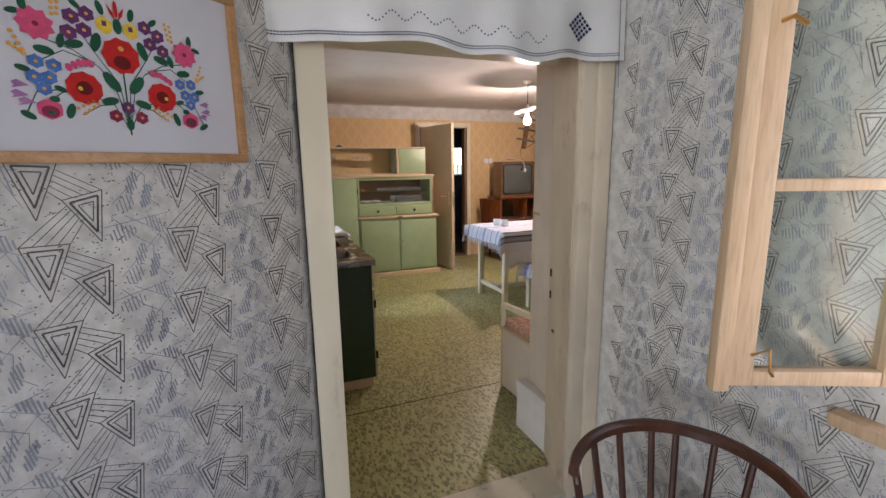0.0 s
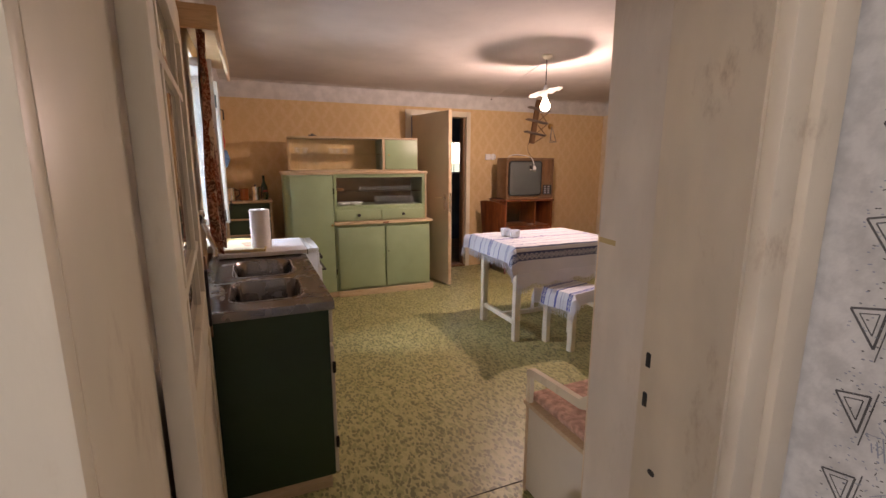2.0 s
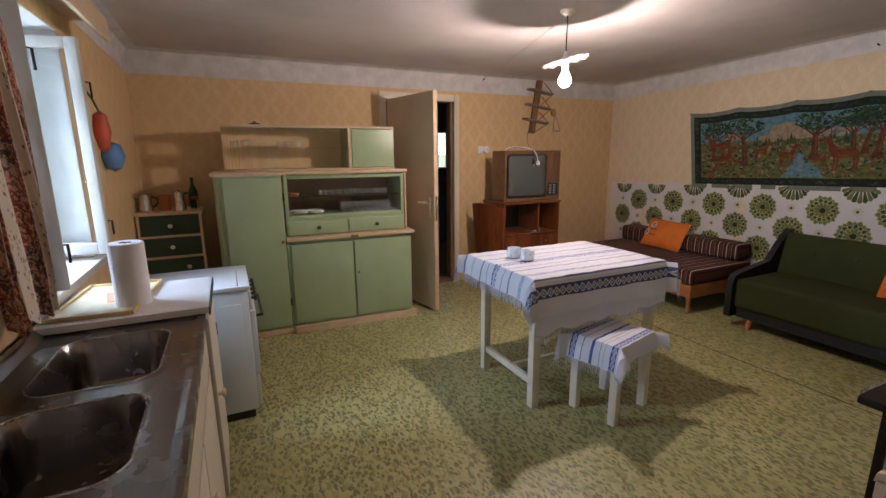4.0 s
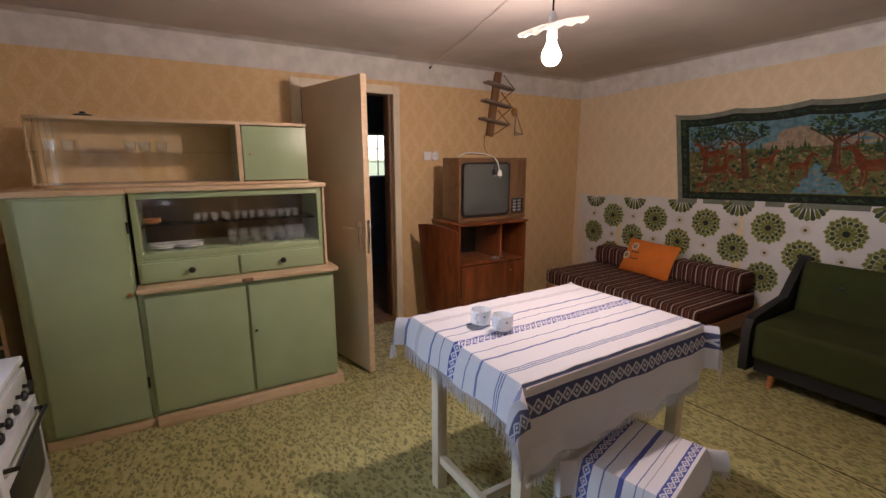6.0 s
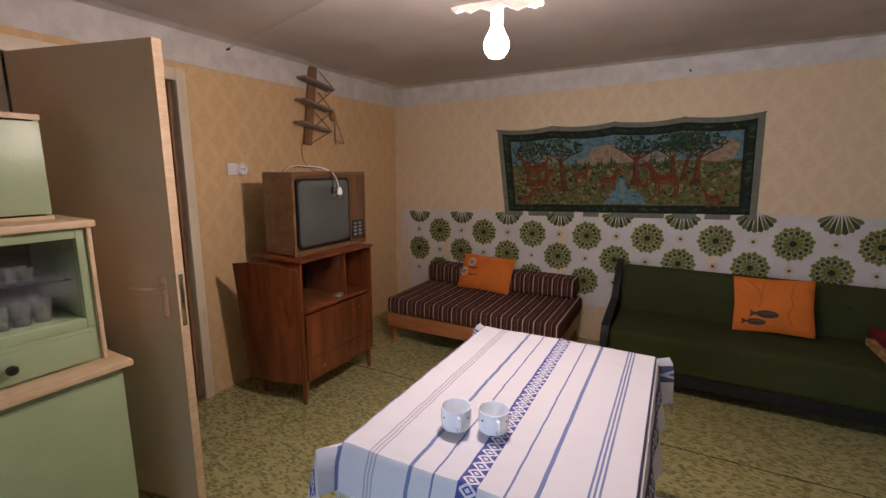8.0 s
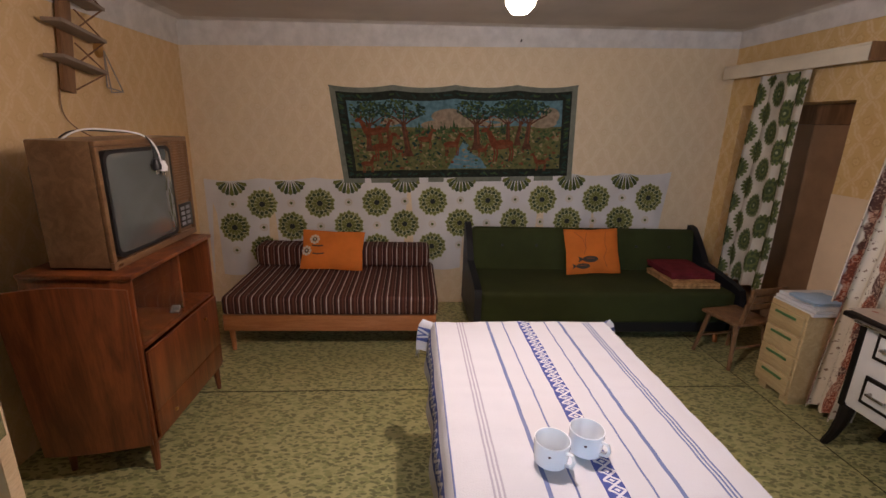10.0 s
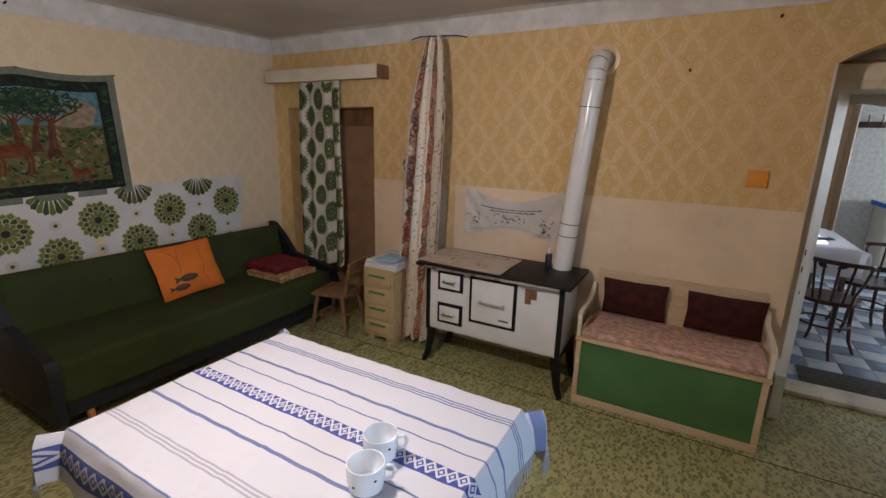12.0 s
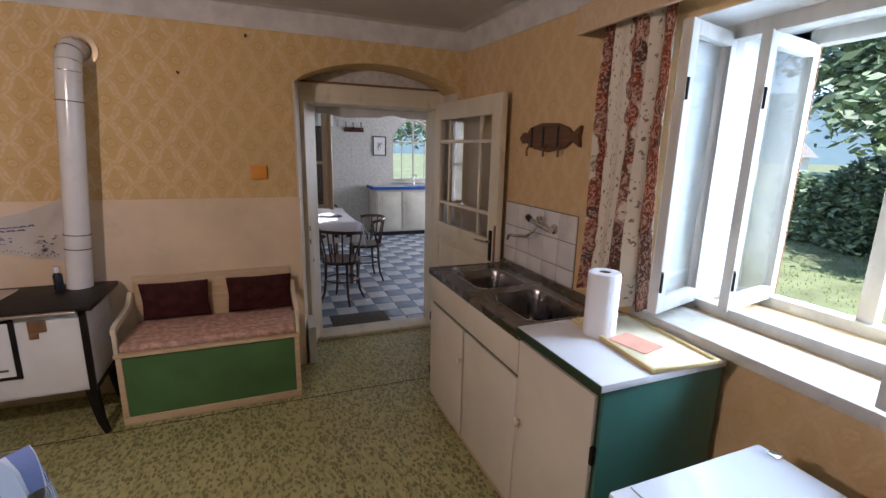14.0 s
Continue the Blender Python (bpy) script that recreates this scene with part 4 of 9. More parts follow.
def hutch():
    h = thing("kitchen_hutch", "pistachio green kitchen hutch with pale wooden edges and sliding glass", "kitchen cabinet", at=(0.655, 5.98, 0), rz=-1.8)
    W, D = 1.53, 0.50
    part("plinth", B((0.02, 0.0, 0, 0.50, D, 0.055), (0.50, -0.035, 0, W + 0.03, D, 0.06), bev=0.004), TRIMW, h)
    # tall wing with a rounded near corner
    r = 0.06
    c = [(r + r * math.cos(a), r + r * math.sin(a)) for a in [math.pi + k * math.pi / 12 for k in range(7)]]
    part("tall_body", slab(bmesh.new(), c + [(0.478, 0), (0.478, D), (0, D)], 0.055, 1.295), GREEN, h)
    d = part("tall_door", B((0.065, -0.018, 0.075, 0.475, -0.001, 1.28)), GREEN, h)
    knob(d, 0.455, -0.018, 0.78, 0.012, BRASS)
    for z in (0.25, 1.1):
        part("hinge", tube(bmesh.new(), [(0.483, -0.02, z), (0.483, -0.02, z + 0.06)], 0.006, 8), IRON, d)
    # low cupboard, two doors
    part("low_body", B((0.482, 0.0, 0.06, W, D, 0.775)), GREEN, h)
    for x0, x1, kx in ((0.51, 1.005, None), (1.022, W - 0.02, 1.045)):
        d = part("low_door", B((x0, -0.02, 0.085, x1, -0.001, 0.745)), GREEN, h)
        if kx:
            knob(d, kx, -0.02, 0.47, 0.008, IRON, name="keyhole")
    part("rust_stain", B((0.99, -0.0365, 0.777, 1.05, -0.0355, 0.797), bev=0), plain("rusty water stain", (0.20, 0.10, 0.05), 0.7, var=0.4, scale=30), h, "brown water stain at the door tops")
    part("lower_top", B((0.482, -0.035, 0.775, W + 0.025, D, 0.80), bev=0.007), TRIMW, h, "pale wooden shelf edge, chipped")
    # drawers and vitrine
    part("drawer_case", B((0.495, 0.075, 0.80, 1.50, D, 0.93)), GREEN, h)
    for x0, x1 in ((0.51, 0.985), (1.0, 1.475)):
        d = part("drawer", B((x0, 0.058, 0.812, x1, 0.073, 0.918)), GREEN, h)
        knob(d, (x0 + x1) / 2, 0.056, 0.865, 0.017, BLACK, "black round knob")
    v = part("vitrine", B((0.495, 0.075, 0.93, 0.525, D, 1.30), (1.47, 0.075, 0.93, 1.50, D, 1.30), (0.525, 0.075, 0.93, 1.47, D, 0.965), (0.525, 0.075, 1.262, 1.47, D, 1.30)), GREEN, h)
    part("side_edge", B((1.50, 0.06, 0.80, 1.515, D, 1.30)), TRIMW, h)
    part("back", B((0.525, D - 0.012, 0.965, 1.47, D, 1.262), bev=0), DARKIN, v)
    part("glass_shelf", B((0.53, 0.13, 1.105, 1.465, D - 0.02, 1.113), bev=0.001), SHOW, v)
    for x0, x1, y in ((0.527, 1.02, 0.088), (0.99, 1.468, 0.10)):
        part("sliding_glass", B((x0, y, 0.967, x1, y + 0.004, 1.26), bev=0), SHOW, v).visible_shadow = False
    part("upper_top", B((-0.015, -0.012, 1.297, 0.49, D, 1.325), (0.49, 0.045, 1.30, 1.525, D, 1.326), bev=0.006), TRIMW, h)
    # showcase above, curved at one end
    sx0, sx1, sy0, z0, z1 = 0.08, 1.45, 0.16, 1.327, 1.668
    top = [(sx0 + 0.14 + 0.14 * math.cos(a), sy0 + 0.16 + 0.16 * math.sin(a)) for a in [math.pi + k * math.pi / 16 for k in range(9)]]
    out = top + [(sx1, sy0), (sx1, D), (sx0, D)]
    part("showcase_top", slab(bmesh.new(), out, z1, z1 + 0.018), TRIMW, h)
    part("showcase_floor", slab(bmesh.new(), out, z0, z0 + 0.014), TRIMW, h)
    part("showcase_back", B((sx0, D - 0.012, z0 + 0.014, sx1, D, z1), bev=0), PEACH, h)
    part("showcase_door", B((1.075, sy0 - 0.004, z0 + 0.02, sx1 - 0.005, sy0 + 0.014, z1 - 0.006)), GREEN, h)
    knob(h, 1.115, sy0 - 0.004, 1.50, 0.008, BRASS)
    part("showcase_side", B((1.045, sy0, z0 + 0.014, 1.065, D - 0.013, z1), bev=0.002), GREEN, h)
    part("showcase_side", B((sx1 - 0.018, sy0 + 0.016, z0 + 0.014, sx1, D - 0.013, z1), bev=0.002), GREEN, h)
    part("post", B((1.045, sy0 - 0.004, z0 + 0.014, 1.07, sy0, z1), bev=0.002), TRIMW, h)
    part("post", B((sx0 - 0.002, sy0 + 0.16, z0 + 0.014, sx0 + 0.01, sy0 + 0.18, z1), bev=0.002), TRIMW, h)
    part("glass_shelf", B((sx0 + 0.02, sy0 + 0.05, 1.505, 1.04, D - 0.02, 1.511), bev=0), SHOW, h)
    pts = top + [(0.62, sy0), (1.043, sy0)]
    bm = bmesh.new()
    for p, q in zip(pts, pts[1:]):
        d = Vector((q[0] - p[0], q[1] - p[1], 0)).normalized()
        n = Vector((-d.y, d.x, 0)) * 0.003
        slab(bm, [p, q, (q[0] + n.x, q[1] + n.y), (p[0] + n.x, p[1] + n.y)], z0 + 0.014, z1)
    bmesh.ops.remove_doubles(bm, verts=bm.verts, dist=1e-4)
    part("curved_glass", bm, SHOW, h).visible_shadow = False
    return h


hutch()
HM = pose(0.655, 5.98, 0, 0, 0, -1.8)


def tumbler_mesh(r, z):
    return lathe(bmesh.new(), [(0, 0.003), (r * 0.8, 0.003), (r, z), (r * 0.93, z), (r * 0.74, 0.008), (0, 0.008)], n=12)


def glass_row(at, label, r, z, n, dx, rows=1, dy=0.07, cat="drinking glass"):
    first = None
    for j in range(rows):
        for i in range(n):
            m = HM @ pose(at[0] + dx * i + 0.01 * math.sin(i * 5 + j), at[1] + dy * j, at[2])
            if first is None:
                first = solo("drinking_glass", tumbler_mesh(r, z), TUMBLER, label, cat, "glasses in the hutch")
                first.matrix_basis = m
            else:
                copy_thing(first, m)


glass_row((0.98, 0.17, 0.966), "clear glass tumbler in the green hutch", 0.030, 0.085, 7, 0.068, 2, 0.09)
glass_row((0.80, 0.20, 1.114), "small clear shot glass on the glass shelf", 0.018, 0.045, 12, 0.052, 2, 0.07)
glass_row((0.17, 0.30, 1.512), "clear stemless glass in the upper showcase", 0.030, 0.06, 2, 0.09)
glass_row((0.52, 0.30, 1.512), "clear stemless glass beside cups in the showcase", 0.030, 0.055, 3, 0.075)
for i, (x, r, z, mt, lb) in enumerate(((0.62, 0.07, 0.966, PORCE, "stack of white porcelain plates"), (0.75, 0.075, 0.966, PORCE, "stack of white plates with blue rims"), (0.58, 0.045, 1.114, ORANGEW, "brown wooden dish on the shelf"))):
    b = solo("plate_stack", lathe(bmesh.new(), [(0, 0), (r * 0.6, 0), (r, 0.012), (r, 0.018), (r * 0.65, 0.010), (r, 0.024), (r, 0.030), (r * 0.6, 0.02), (0, 0.02)], n=24), mt, lb, "plates")
    b.matrix_basis = HM @ pose(x, 0.22, z)
c = solo("lid", lathe(bmesh.new(), [(0.045, 0), (0.042, 0.015), (0.015, 0.022), (0.012, 0.03), (0, 0.032)], n=20), BLACK, "small black lid on top of the hutch", "lid")
c.matrix_basis = HM @ pose(0.33, 0.3, 1.686)


def chest():
    h = thing("chest_of_drawers", "dark green painted chest of drawers with pale edges", "chest of drawers", at=(0.112, 6.22, 0), rz=0)
    W, D, Z = 0.435, 0.42, 1.03
    part("body", B((0.02, 0.012, 0.03, W - 0.02, D, Z - 0.02)), DGREEN, h)
    part("side", B((0, 0, 0.0, 0.02, D, Z - 0.02)), TRIMW, h)
    part("side", B((W - 0.02, 0, 0.0, W, D, Z - 0.02)), TRIMW, h)
    part("top", B((-0.01, -0.012, Z - 0.02, W + 0.01, D, Z), bev=0.005), TRIMW, h)
    n = 6
    s = (Z - 0.05) / n
    for i in range(n):
        z = 0.03 + i * s
        part("rail", B((0.02, -0.002, z - 0.009, W - 0.02, 0.012, z + 0.009), bev=0.002), TRIMW, h)
        d = part("drawer", B((0.024, -0.004, z + 0.013, W - 0.024, 0.011, z + s - 0.013)), DGREEN, h)
        knob(d, W * (0.72 if i == 3 else 0.5), -0.004, z + s / 2, 0.016, LEGP, "cream round knob")


chest()


def pot(name, label, cat, x, y, z, prof, mat, extra=None):
    t = thing(name, label, cat, at=(x, y, z))
    part("body", lathe(bmesh.new(), prof), mat, t)
    if extra:
        extra(t)
    return t


def jug_bits(t):
    part("handle", tube(bmesh.new(), [(0.045, 0, 0.11), (0.08, 0, 0.10), (0.085, 0, 0.06), (0.05, 0, 0.03)], 0.007, 8), BLACK, t)
    part("spout", tube(bmesh.new(), [(-0.045, 0, 0.10), (-0.07, 0, 0.125)], 0.012, 8, 0.007), CHROME, t)


def moka_bits(t):
    part("collar", lathe(bmesh.new(), [(0.028, 0.055), (0.040, 0.06), (0.040, 0.072), (0.028, 0.078)], n=8), CHROME, t)
    part("handle", tube(bmesh.new(), [(0.035, 0, 0.135), (0.075, 0, 0.13), (0.07, 0, 0.08)], 0.008, 8), BLACK, t)
    part("knob", lathe(bmesh.new(), [(0.006, 0.148), (0.01, 0.155), (0, 0.165)], n=10), BLACK, t)


pot("steel_jug", "polished steel milk jug with black handle", "jug", 0.165, 6.40, 1.03, [(0, 0), (0.052, 0), (0.050, 0.04), (0.045, 0.13), (0.043, 0.13), (0.045, 0.02), (0, 0.02)], CHROME, jug_bits)
pot("orange_beaker", "orange ceramic beaker on the green chest", "beaker", 0.29, 6.42, 1.03, [(0, 0), (0.042, 0), (0.047, 0.12), (0.043, 0.12), (0.038, 0.015), (0, 0.015)], plain("orange glaze", (0.42, 0.13, 0.03), 0.3), None)
pot("moka_pot", "aluminium moka pot with black handle", "moka pot", 0.40, 6.36, 1.03, [(0, 0), (0.045, 0), (0.034, 0.06), (0.030, 0.07), (0.042, 0.14), (0.025, 0.148), (0, 0.15)], CHROME, moka_bits)
pot("glass_jar", "glass jar with a red lid", "jar", 0.495, 6.38, 1.03, [(0, 0), (0.034, 0), (0.036, 0.07), (0.028, 0.085), (0, 0.085)], SHOW, lambda t: part("lid", lathe(bmesh.new(), [(0, 0.085), (0.031, 0.085), (0.031, 0.10), (0, 0.10)]), plain("red lid", (0.4, 0.05, 0.03), 0.4), t))
pot("green_bottle", "dark green glass bottle", "bottle", 0.49, 6.50, 1.03, [(0, 0), (0.036, 0), (0.036, 0.13), (0.013, 0.19), (0.013, 0.25), (0, 0.25)], plain("bottle green", (0.02, 0.06, 0.02), 0.1, coat=0.5), None)

for nm, lb, col, y, z, r, h in (("hanging_peppers", "bunch of dried red peppers on the wall", (0.45, 0.06, 0.02), 5.42, 1.60, 0.045, 0.13), ("hanging_dipper", "blue enamel dipper hanging on the wall", (0.10, 0.22, 0.42), 5.60, 1.46, 0.065, 0.10)):
    t = thing(nm, lb, "wall decoration", at=(XW + 0.05, y, z))
    part("body", lathe(bmesh.new(), [(0, -h), (r * 0.6, -h * 0.8), (r, -h * 0.1), (r * 0.7, h * 0.6), (0, h * 0.8)], n=14), plain(nm + " colour", col, 0.45, var=0.25), t)
    part("hanger", tube(bmesh.new(), [(0, 0, h * 0.7), (-0.02, 0, h * 1.2), (-0.046, 0, h * 1.6)], 0.006, 6), DGREEN, t)


def sink_unit():
    h = thing("sink_cabinet", "white fronted sink cabinet with green frame", "sink cabinet", at=(0, 0, 0))
    x0, x1, y0, y1, z = 0.13, 0.615, 3.06, 4.075, 0.835
    part("carcass", B((x0, y0 + 0.002, 0.07, x1, y1, 0.69)), DGREEN, h, "dark green carcass")
    part("carcass_rail", B((x0, y0 + 0.002, 0.69, x1, y0 + 0.02, z), (x0, y1 - 0.018, 0.69, x1, y1, z), (x1 - 0.016, y0 + 0.02, 0.69, x1, y1 - 0.018, z), bev=0), DGREEN, h)
    part("plinth", B((x0, y0 + 0.015, 0, x1 - 0.015, y1, 0.07)), TRIMW, h)
    part("panel", B((x1 + 0.001, y0 + 0.008, z - 0.15, x1 + 0.016, y1 - 0.01, z - 0.003)), LAMIN, h)
    for p, q, k in ((y0 + 0.008, 3.535, 3.50), (3.555, y1 - 0.01, 3.59)):
        d = part("door", B((x1 + 0.001, p, 0.075, x1 + 0.016, q, z - 0.168)), LAMIN, h)
        if k < 3.55:
            knob(d, 0, 0, 0, 0.016, CREAM, "yellowed round knob", Matrix.Translation((x1 + 0.016, k + 0.03, 0.50)) @ Matrix.Rotation(radians(90), 4, "Y"))
    for z_ in (0.20, 0.55):
        part("hinge", B((x1 + 0.006, y0 - 0.002, z_, x1 + 0.02, y0 + 0.008, z_ + 0.05), bev=0.002), IRON, h)
    s = thing("double_sink", "dull stainless steel double bowl sink", "sink")
    # pressed top with two bowls: a grid whose points sink inside each bowl
    bx = ((0.245, 0.535, 3.17, 3.52), (0.245, 0.535, 3.60, 3.99))
    bm = bmesh.new()
    nx, ny = 60, 112
    X0, X1, Y0, Y1, ZT = 0.125, 0.635, 3.045, 4.085, 0.868

    def hz(x, y):
        d = 0.0
        for a, b, c, e in bx:
            cx, cy, hx, hy = (a + b) / 2, (c + e) / 2, (b - a) / 2, (e - c) / 2
            qx, qy, r = abs(x - cx) - hx + 0.07, abs(y - cy) - hy + 0.07, 0.07
            sd = math.hypot(max(qx, 0), max(qy, 0)) + min(max(qx, qy), 0) - r
            k = min(1.0, max(0.0, -sd / 0.030))
            d = max(d, 0.15 * (k * k * (3 - 2 * k)))
            if -0.006 < -sd + 0.008 < 0.008:
                d -= 0.0025
        if x < X0 + 0.04:
            d -= 0.025 * min(1, (X0 + 0.04 - x) / 0.02)
        edge = min(X1 - x, y - Y0, Y1 - y)
        return ZT - d + (0.003 if edge < 0.018 else 0)

    g = [[bm.verts.new((X0 + (X1 - X0) * i / nx, Y0 + (Y1 - Y0) * j / ny, hz(X0 + (X1 - X0) * i / nx, Y0 + (Y1 - Y0) * j / ny))) for j in range(ny + 1)] for i in range(nx + 1)]
    for i in range(nx):
        for j in range(ny):
            bm.faces.new((g[i][j], g[i + 1][j], g[i + 1][j + 1], g[i][j + 1]))
    part("basin", bm, STEELD, s)
    part("rim", B((X1 - 0.001, Y0 - 0.001, 0.836, X1 + 0.003, Y1, ZT + 0.004), (X0, Y0 - 0.003, 0.836, X1 + 0.003, Y0, ZT + 0.004), bev=0.001), STEELD, s)
    for a, b, c, e in bx:
        ring = []
        for k in range(40):
            an = 2 * math.pi * (k + 0.5) / 40
            px, py = math.cos(an), math.sin(an)
            hx, hy, r = (b - a) / 2 + 0.004, (e - c) / 2 + 0.004, 0.07
            ring.append(((a + b) / 2 + math.copysign(hx - r, px) + r * px, (c + e) / 2 + math.copysign(hy - r, py) + r * py, ZT + 0.0005))
        part("bowl_rim", tube(bmesh.new(), ring + ring[:1], 0.0028, 6, caps=False), STEEL, s)
        part("drain", lathe(bmesh.new(), [(0, 0), (0.022, 0), (0.03, 0.003), (0.032, 0.0)], (a + b) / 2, (c + e) / 2, m=pose(0, 0, ZT - 0.149)), CHROME, s)


sink_unit()


def counter_unit():
    x0, x1, y0, y1, z = 0.13, 0.628, 4.078, 4.54, 0.875
    h = thing("base_cabinet", "white fronted base cabinet with a teal side", "base cabinet")
    part("carcass", B((x0, y0 + 0.001, 0.06, x1, y1 - 0.012, z)), DGREEN, h)
    part("side_panel", B((x0, y1 - 0.012, 0.0, x1 + 0.002, y1, z)), TEAL, h, "teal painted side panel")
    part("plinth", B((x0, y0 + 0.001, 0, x1 - 0.02, y1 - 0.012, 0.06)), TRIMW, h)
    d = part("door", B((x1 + 0.001, y0 + 0.012, 0.075, x1 + 0.017, y1 - 0.02, z - 0.028)), LAMIN, h)
    knob(d, 0, 0, 0, 0.018, CREAM, "yellowed round knob", Matrix.Translation((x1 + 0.017, y0 + 0.045, 0.52)) @ Matrix.Rotation(radians(90), 4, "Y"))
    for z_ in (0.28, 0.62):
        part("hinge", B((x1 + 0.004, y1 - 0.018, z_, x1 + 0.02, y1 - 0.006, z_ + 0.06), bev=0.002), IRON, h)
    t = thing("worktop", "white laminate worktop with green edge", "worktop")
    part("board", B((x0, y0 - 0.002, z, x1 + 0.022, y1 + 0.01, z + 0.024), bev=0.001), TOPLAM, t)
    part("edge", B((x1 + 0.022, y0 - 0.002, z - 0.008, x1 + 0.027, y1 + 0.01, z + 0.023), bev=0.001), DGREEN, t)


counter_unit()

tray = thing("tray", "cream plastic tray lying on the worktop", "tray", at=(0.30, 4.335, 0.900), rz=-5)
bm = box(bmesh.new(), (-0.13, -0.22, 0), (0.13, 0.22, 0.006), 0.003)
part("base", bm, plain("cream plastic", (0.70, 0.62, 0.42), 0.35), tray)
bm = bmesh.new()
for b in ((-0.135, -0.225, 0, -0.123, 0.225, 0.016), (0.123, -0.225, 0, 0.135, 0.225, 0.016), (-0.123, -0.225, 0, 0.123, -0.213, 0.016), (-0.123, 0.213, 0, 0.123, 0.225, 0.016)):
    box(bm, b[:3], b[3:], 0.004)
part("rim", bm, plain("ochre plastic rim", (0.62, 0.48, 0.22), 0.35), tray)
solo("note_paper", B((-0.05, -0.075, 0, 0.06, 0.07, 0.002), bev=0), plain("salmon paper", (0.72, 0.34, 0.22), 0.9), "salmon pink paper sheet on the tray", "paper", at=(0.335, 4.36, 0.907), rz=12)

roll = thing("paper_towel_roll", "upright roll of white kitchen paper", "paper towel", at=(0.395, 4.235, 0.900))
part("paper", lathe(bmesh.new(), [(0.022, 0), (0.056, 0), (0.058, 0.004), (0.0585, 0.12), (0.058, 0.236), (0.055, 0.24), (0.022, 0.24), (0.022, 0)], n=32), PAPER, roll)
part("core", lathe(bmesh.new(), [(0.0195, 0.001), (0.0215, 0.001), (0.0215, 0.238), (0.0195, 0.238), (0.0195, 0.001)], n=20), plain("cardboard", (0.30, 0.20, 0.12), 0.9), roll)

# tiles behind the sink
splash = setting("tile_backing", B((XW, 3.0, 0.885, XW + 0.004, 3.70, 1.255), bev=0), plain("dark tile joint", (0.20, 0.16, 0.12), 0.9), "dark tile joints")
tile_me = None
for i in range(5):
    for j in range(3):
        y, z = 3.003 + 0.14 * i, 0.835 + 0.14 * j
        if z < 0.885:
            z0 = 0.888
        else:
            z0 = z
        ob = part("tile", B((XW + 0.004, y, z0, XW + 0.011, y + 0.136, z + 0.136), bev=0.0015), ENAMEL if (i + j) % 3 else plain("tile white", (0.72, 0.69, 0.66), 0.15, coat=0.4), splash)
f = thing("wall_tap", "old chrome wall mixer tap with black knobs", "tap", at=(XW + 0.011, 3.45, 1.165))
part("body", tube(bmesh.new(), [(0.035, -0.09, 0.02), (0.035, 0.09, -0.005)], 0.017, 12), CHROME, f)
for y, z in ((-0.075, 0.018), (0.075, -0.003)):
    part("flange", lathe(bmesh.new(), [(0, 0), (0.028, 0), (0.026, 0.008), (0.014, 0.012), (0.013, 0.03), (0, 0.03)], m=Matrix.Translation((0, y, z)) @ Matrix.Rotation(radians(90), 4, "Y")), CHROME, f)
part("spout", tube(bmesh.new(), [(0.045, -0.02, 0.0), (0.06, -0.03, -0.03), (0.075, -0.08, -0.065), (0.09, -0.16, -0.075), (0.10, -0.22, -0.08), (0.10, -0.235, -0.11)], 0.0095, 10), CHROME, f)
part("knob", lathe(bmesh.new(), [(0, 0), (0.016, 0), (0.019, 0.01), (0.017, 0.035), (0, 0.04)], n=8, m=Matrix.Translation((0.04, -0.10, 0.022)) @ Matrix.Rotation(radians(65), 4, "X")), BLACK, f)
part("knob", lathe(bmesh.new(), [(0, 0), (0.018, 0), (0.022, 0.012), (0.018, 0.035), (0, 0.04)], n=8, m=Matrix.Translation((0.035, -0.01, 0.02))), CHROME, f)

fw = thing("wall_carving", "dark carved wooden fish-shaped key board on the wall", "wall decoration", at=(XW, 3.41, 1.635))
pts = [(-0.27, 0.0), (-0.235, 0.03), (-0.2, 0.02), (-0.16, 0.055), (-0.05, 0.075), (0.08, 0.07), (0.17, 0.045), (0.21, 0.015), (0.27, 0.05), (0.26, 0.0), (0.27, -0.05), (0.21, -0.02), (0.15, -0.055), (0.0, -0.075), (-0.12, -0.06), (-0.2, -0.025), (-0.24, -0.03)]
part("board", slab(bmesh.new(), pts, 0.004, 0.024, Matrix.Rotation(radians(90), 4, "Z") @ Matrix.Rotation(radians(90), 4, "X")), wood("carved dark wood", (0.10, 0.045, 0.02), (0.18, 0.08, 0.04), 0.5, 1), fw)
for y in (-0.14, -0.03, 0.10):
    part("band", B((0.024, y - 0.006, -0.055, 0.030, y + 0.006, 0.055), bev=0.002), BLACK, fw)
for y in (-0.16, 0.0, 0.13):
    part("peg", tube(bmesh.new(), [(0.024, y, -0.04), (0.04, y, -0.06), (0.04, y, -0.10)], 0.006, 8), BROWNW, fw)


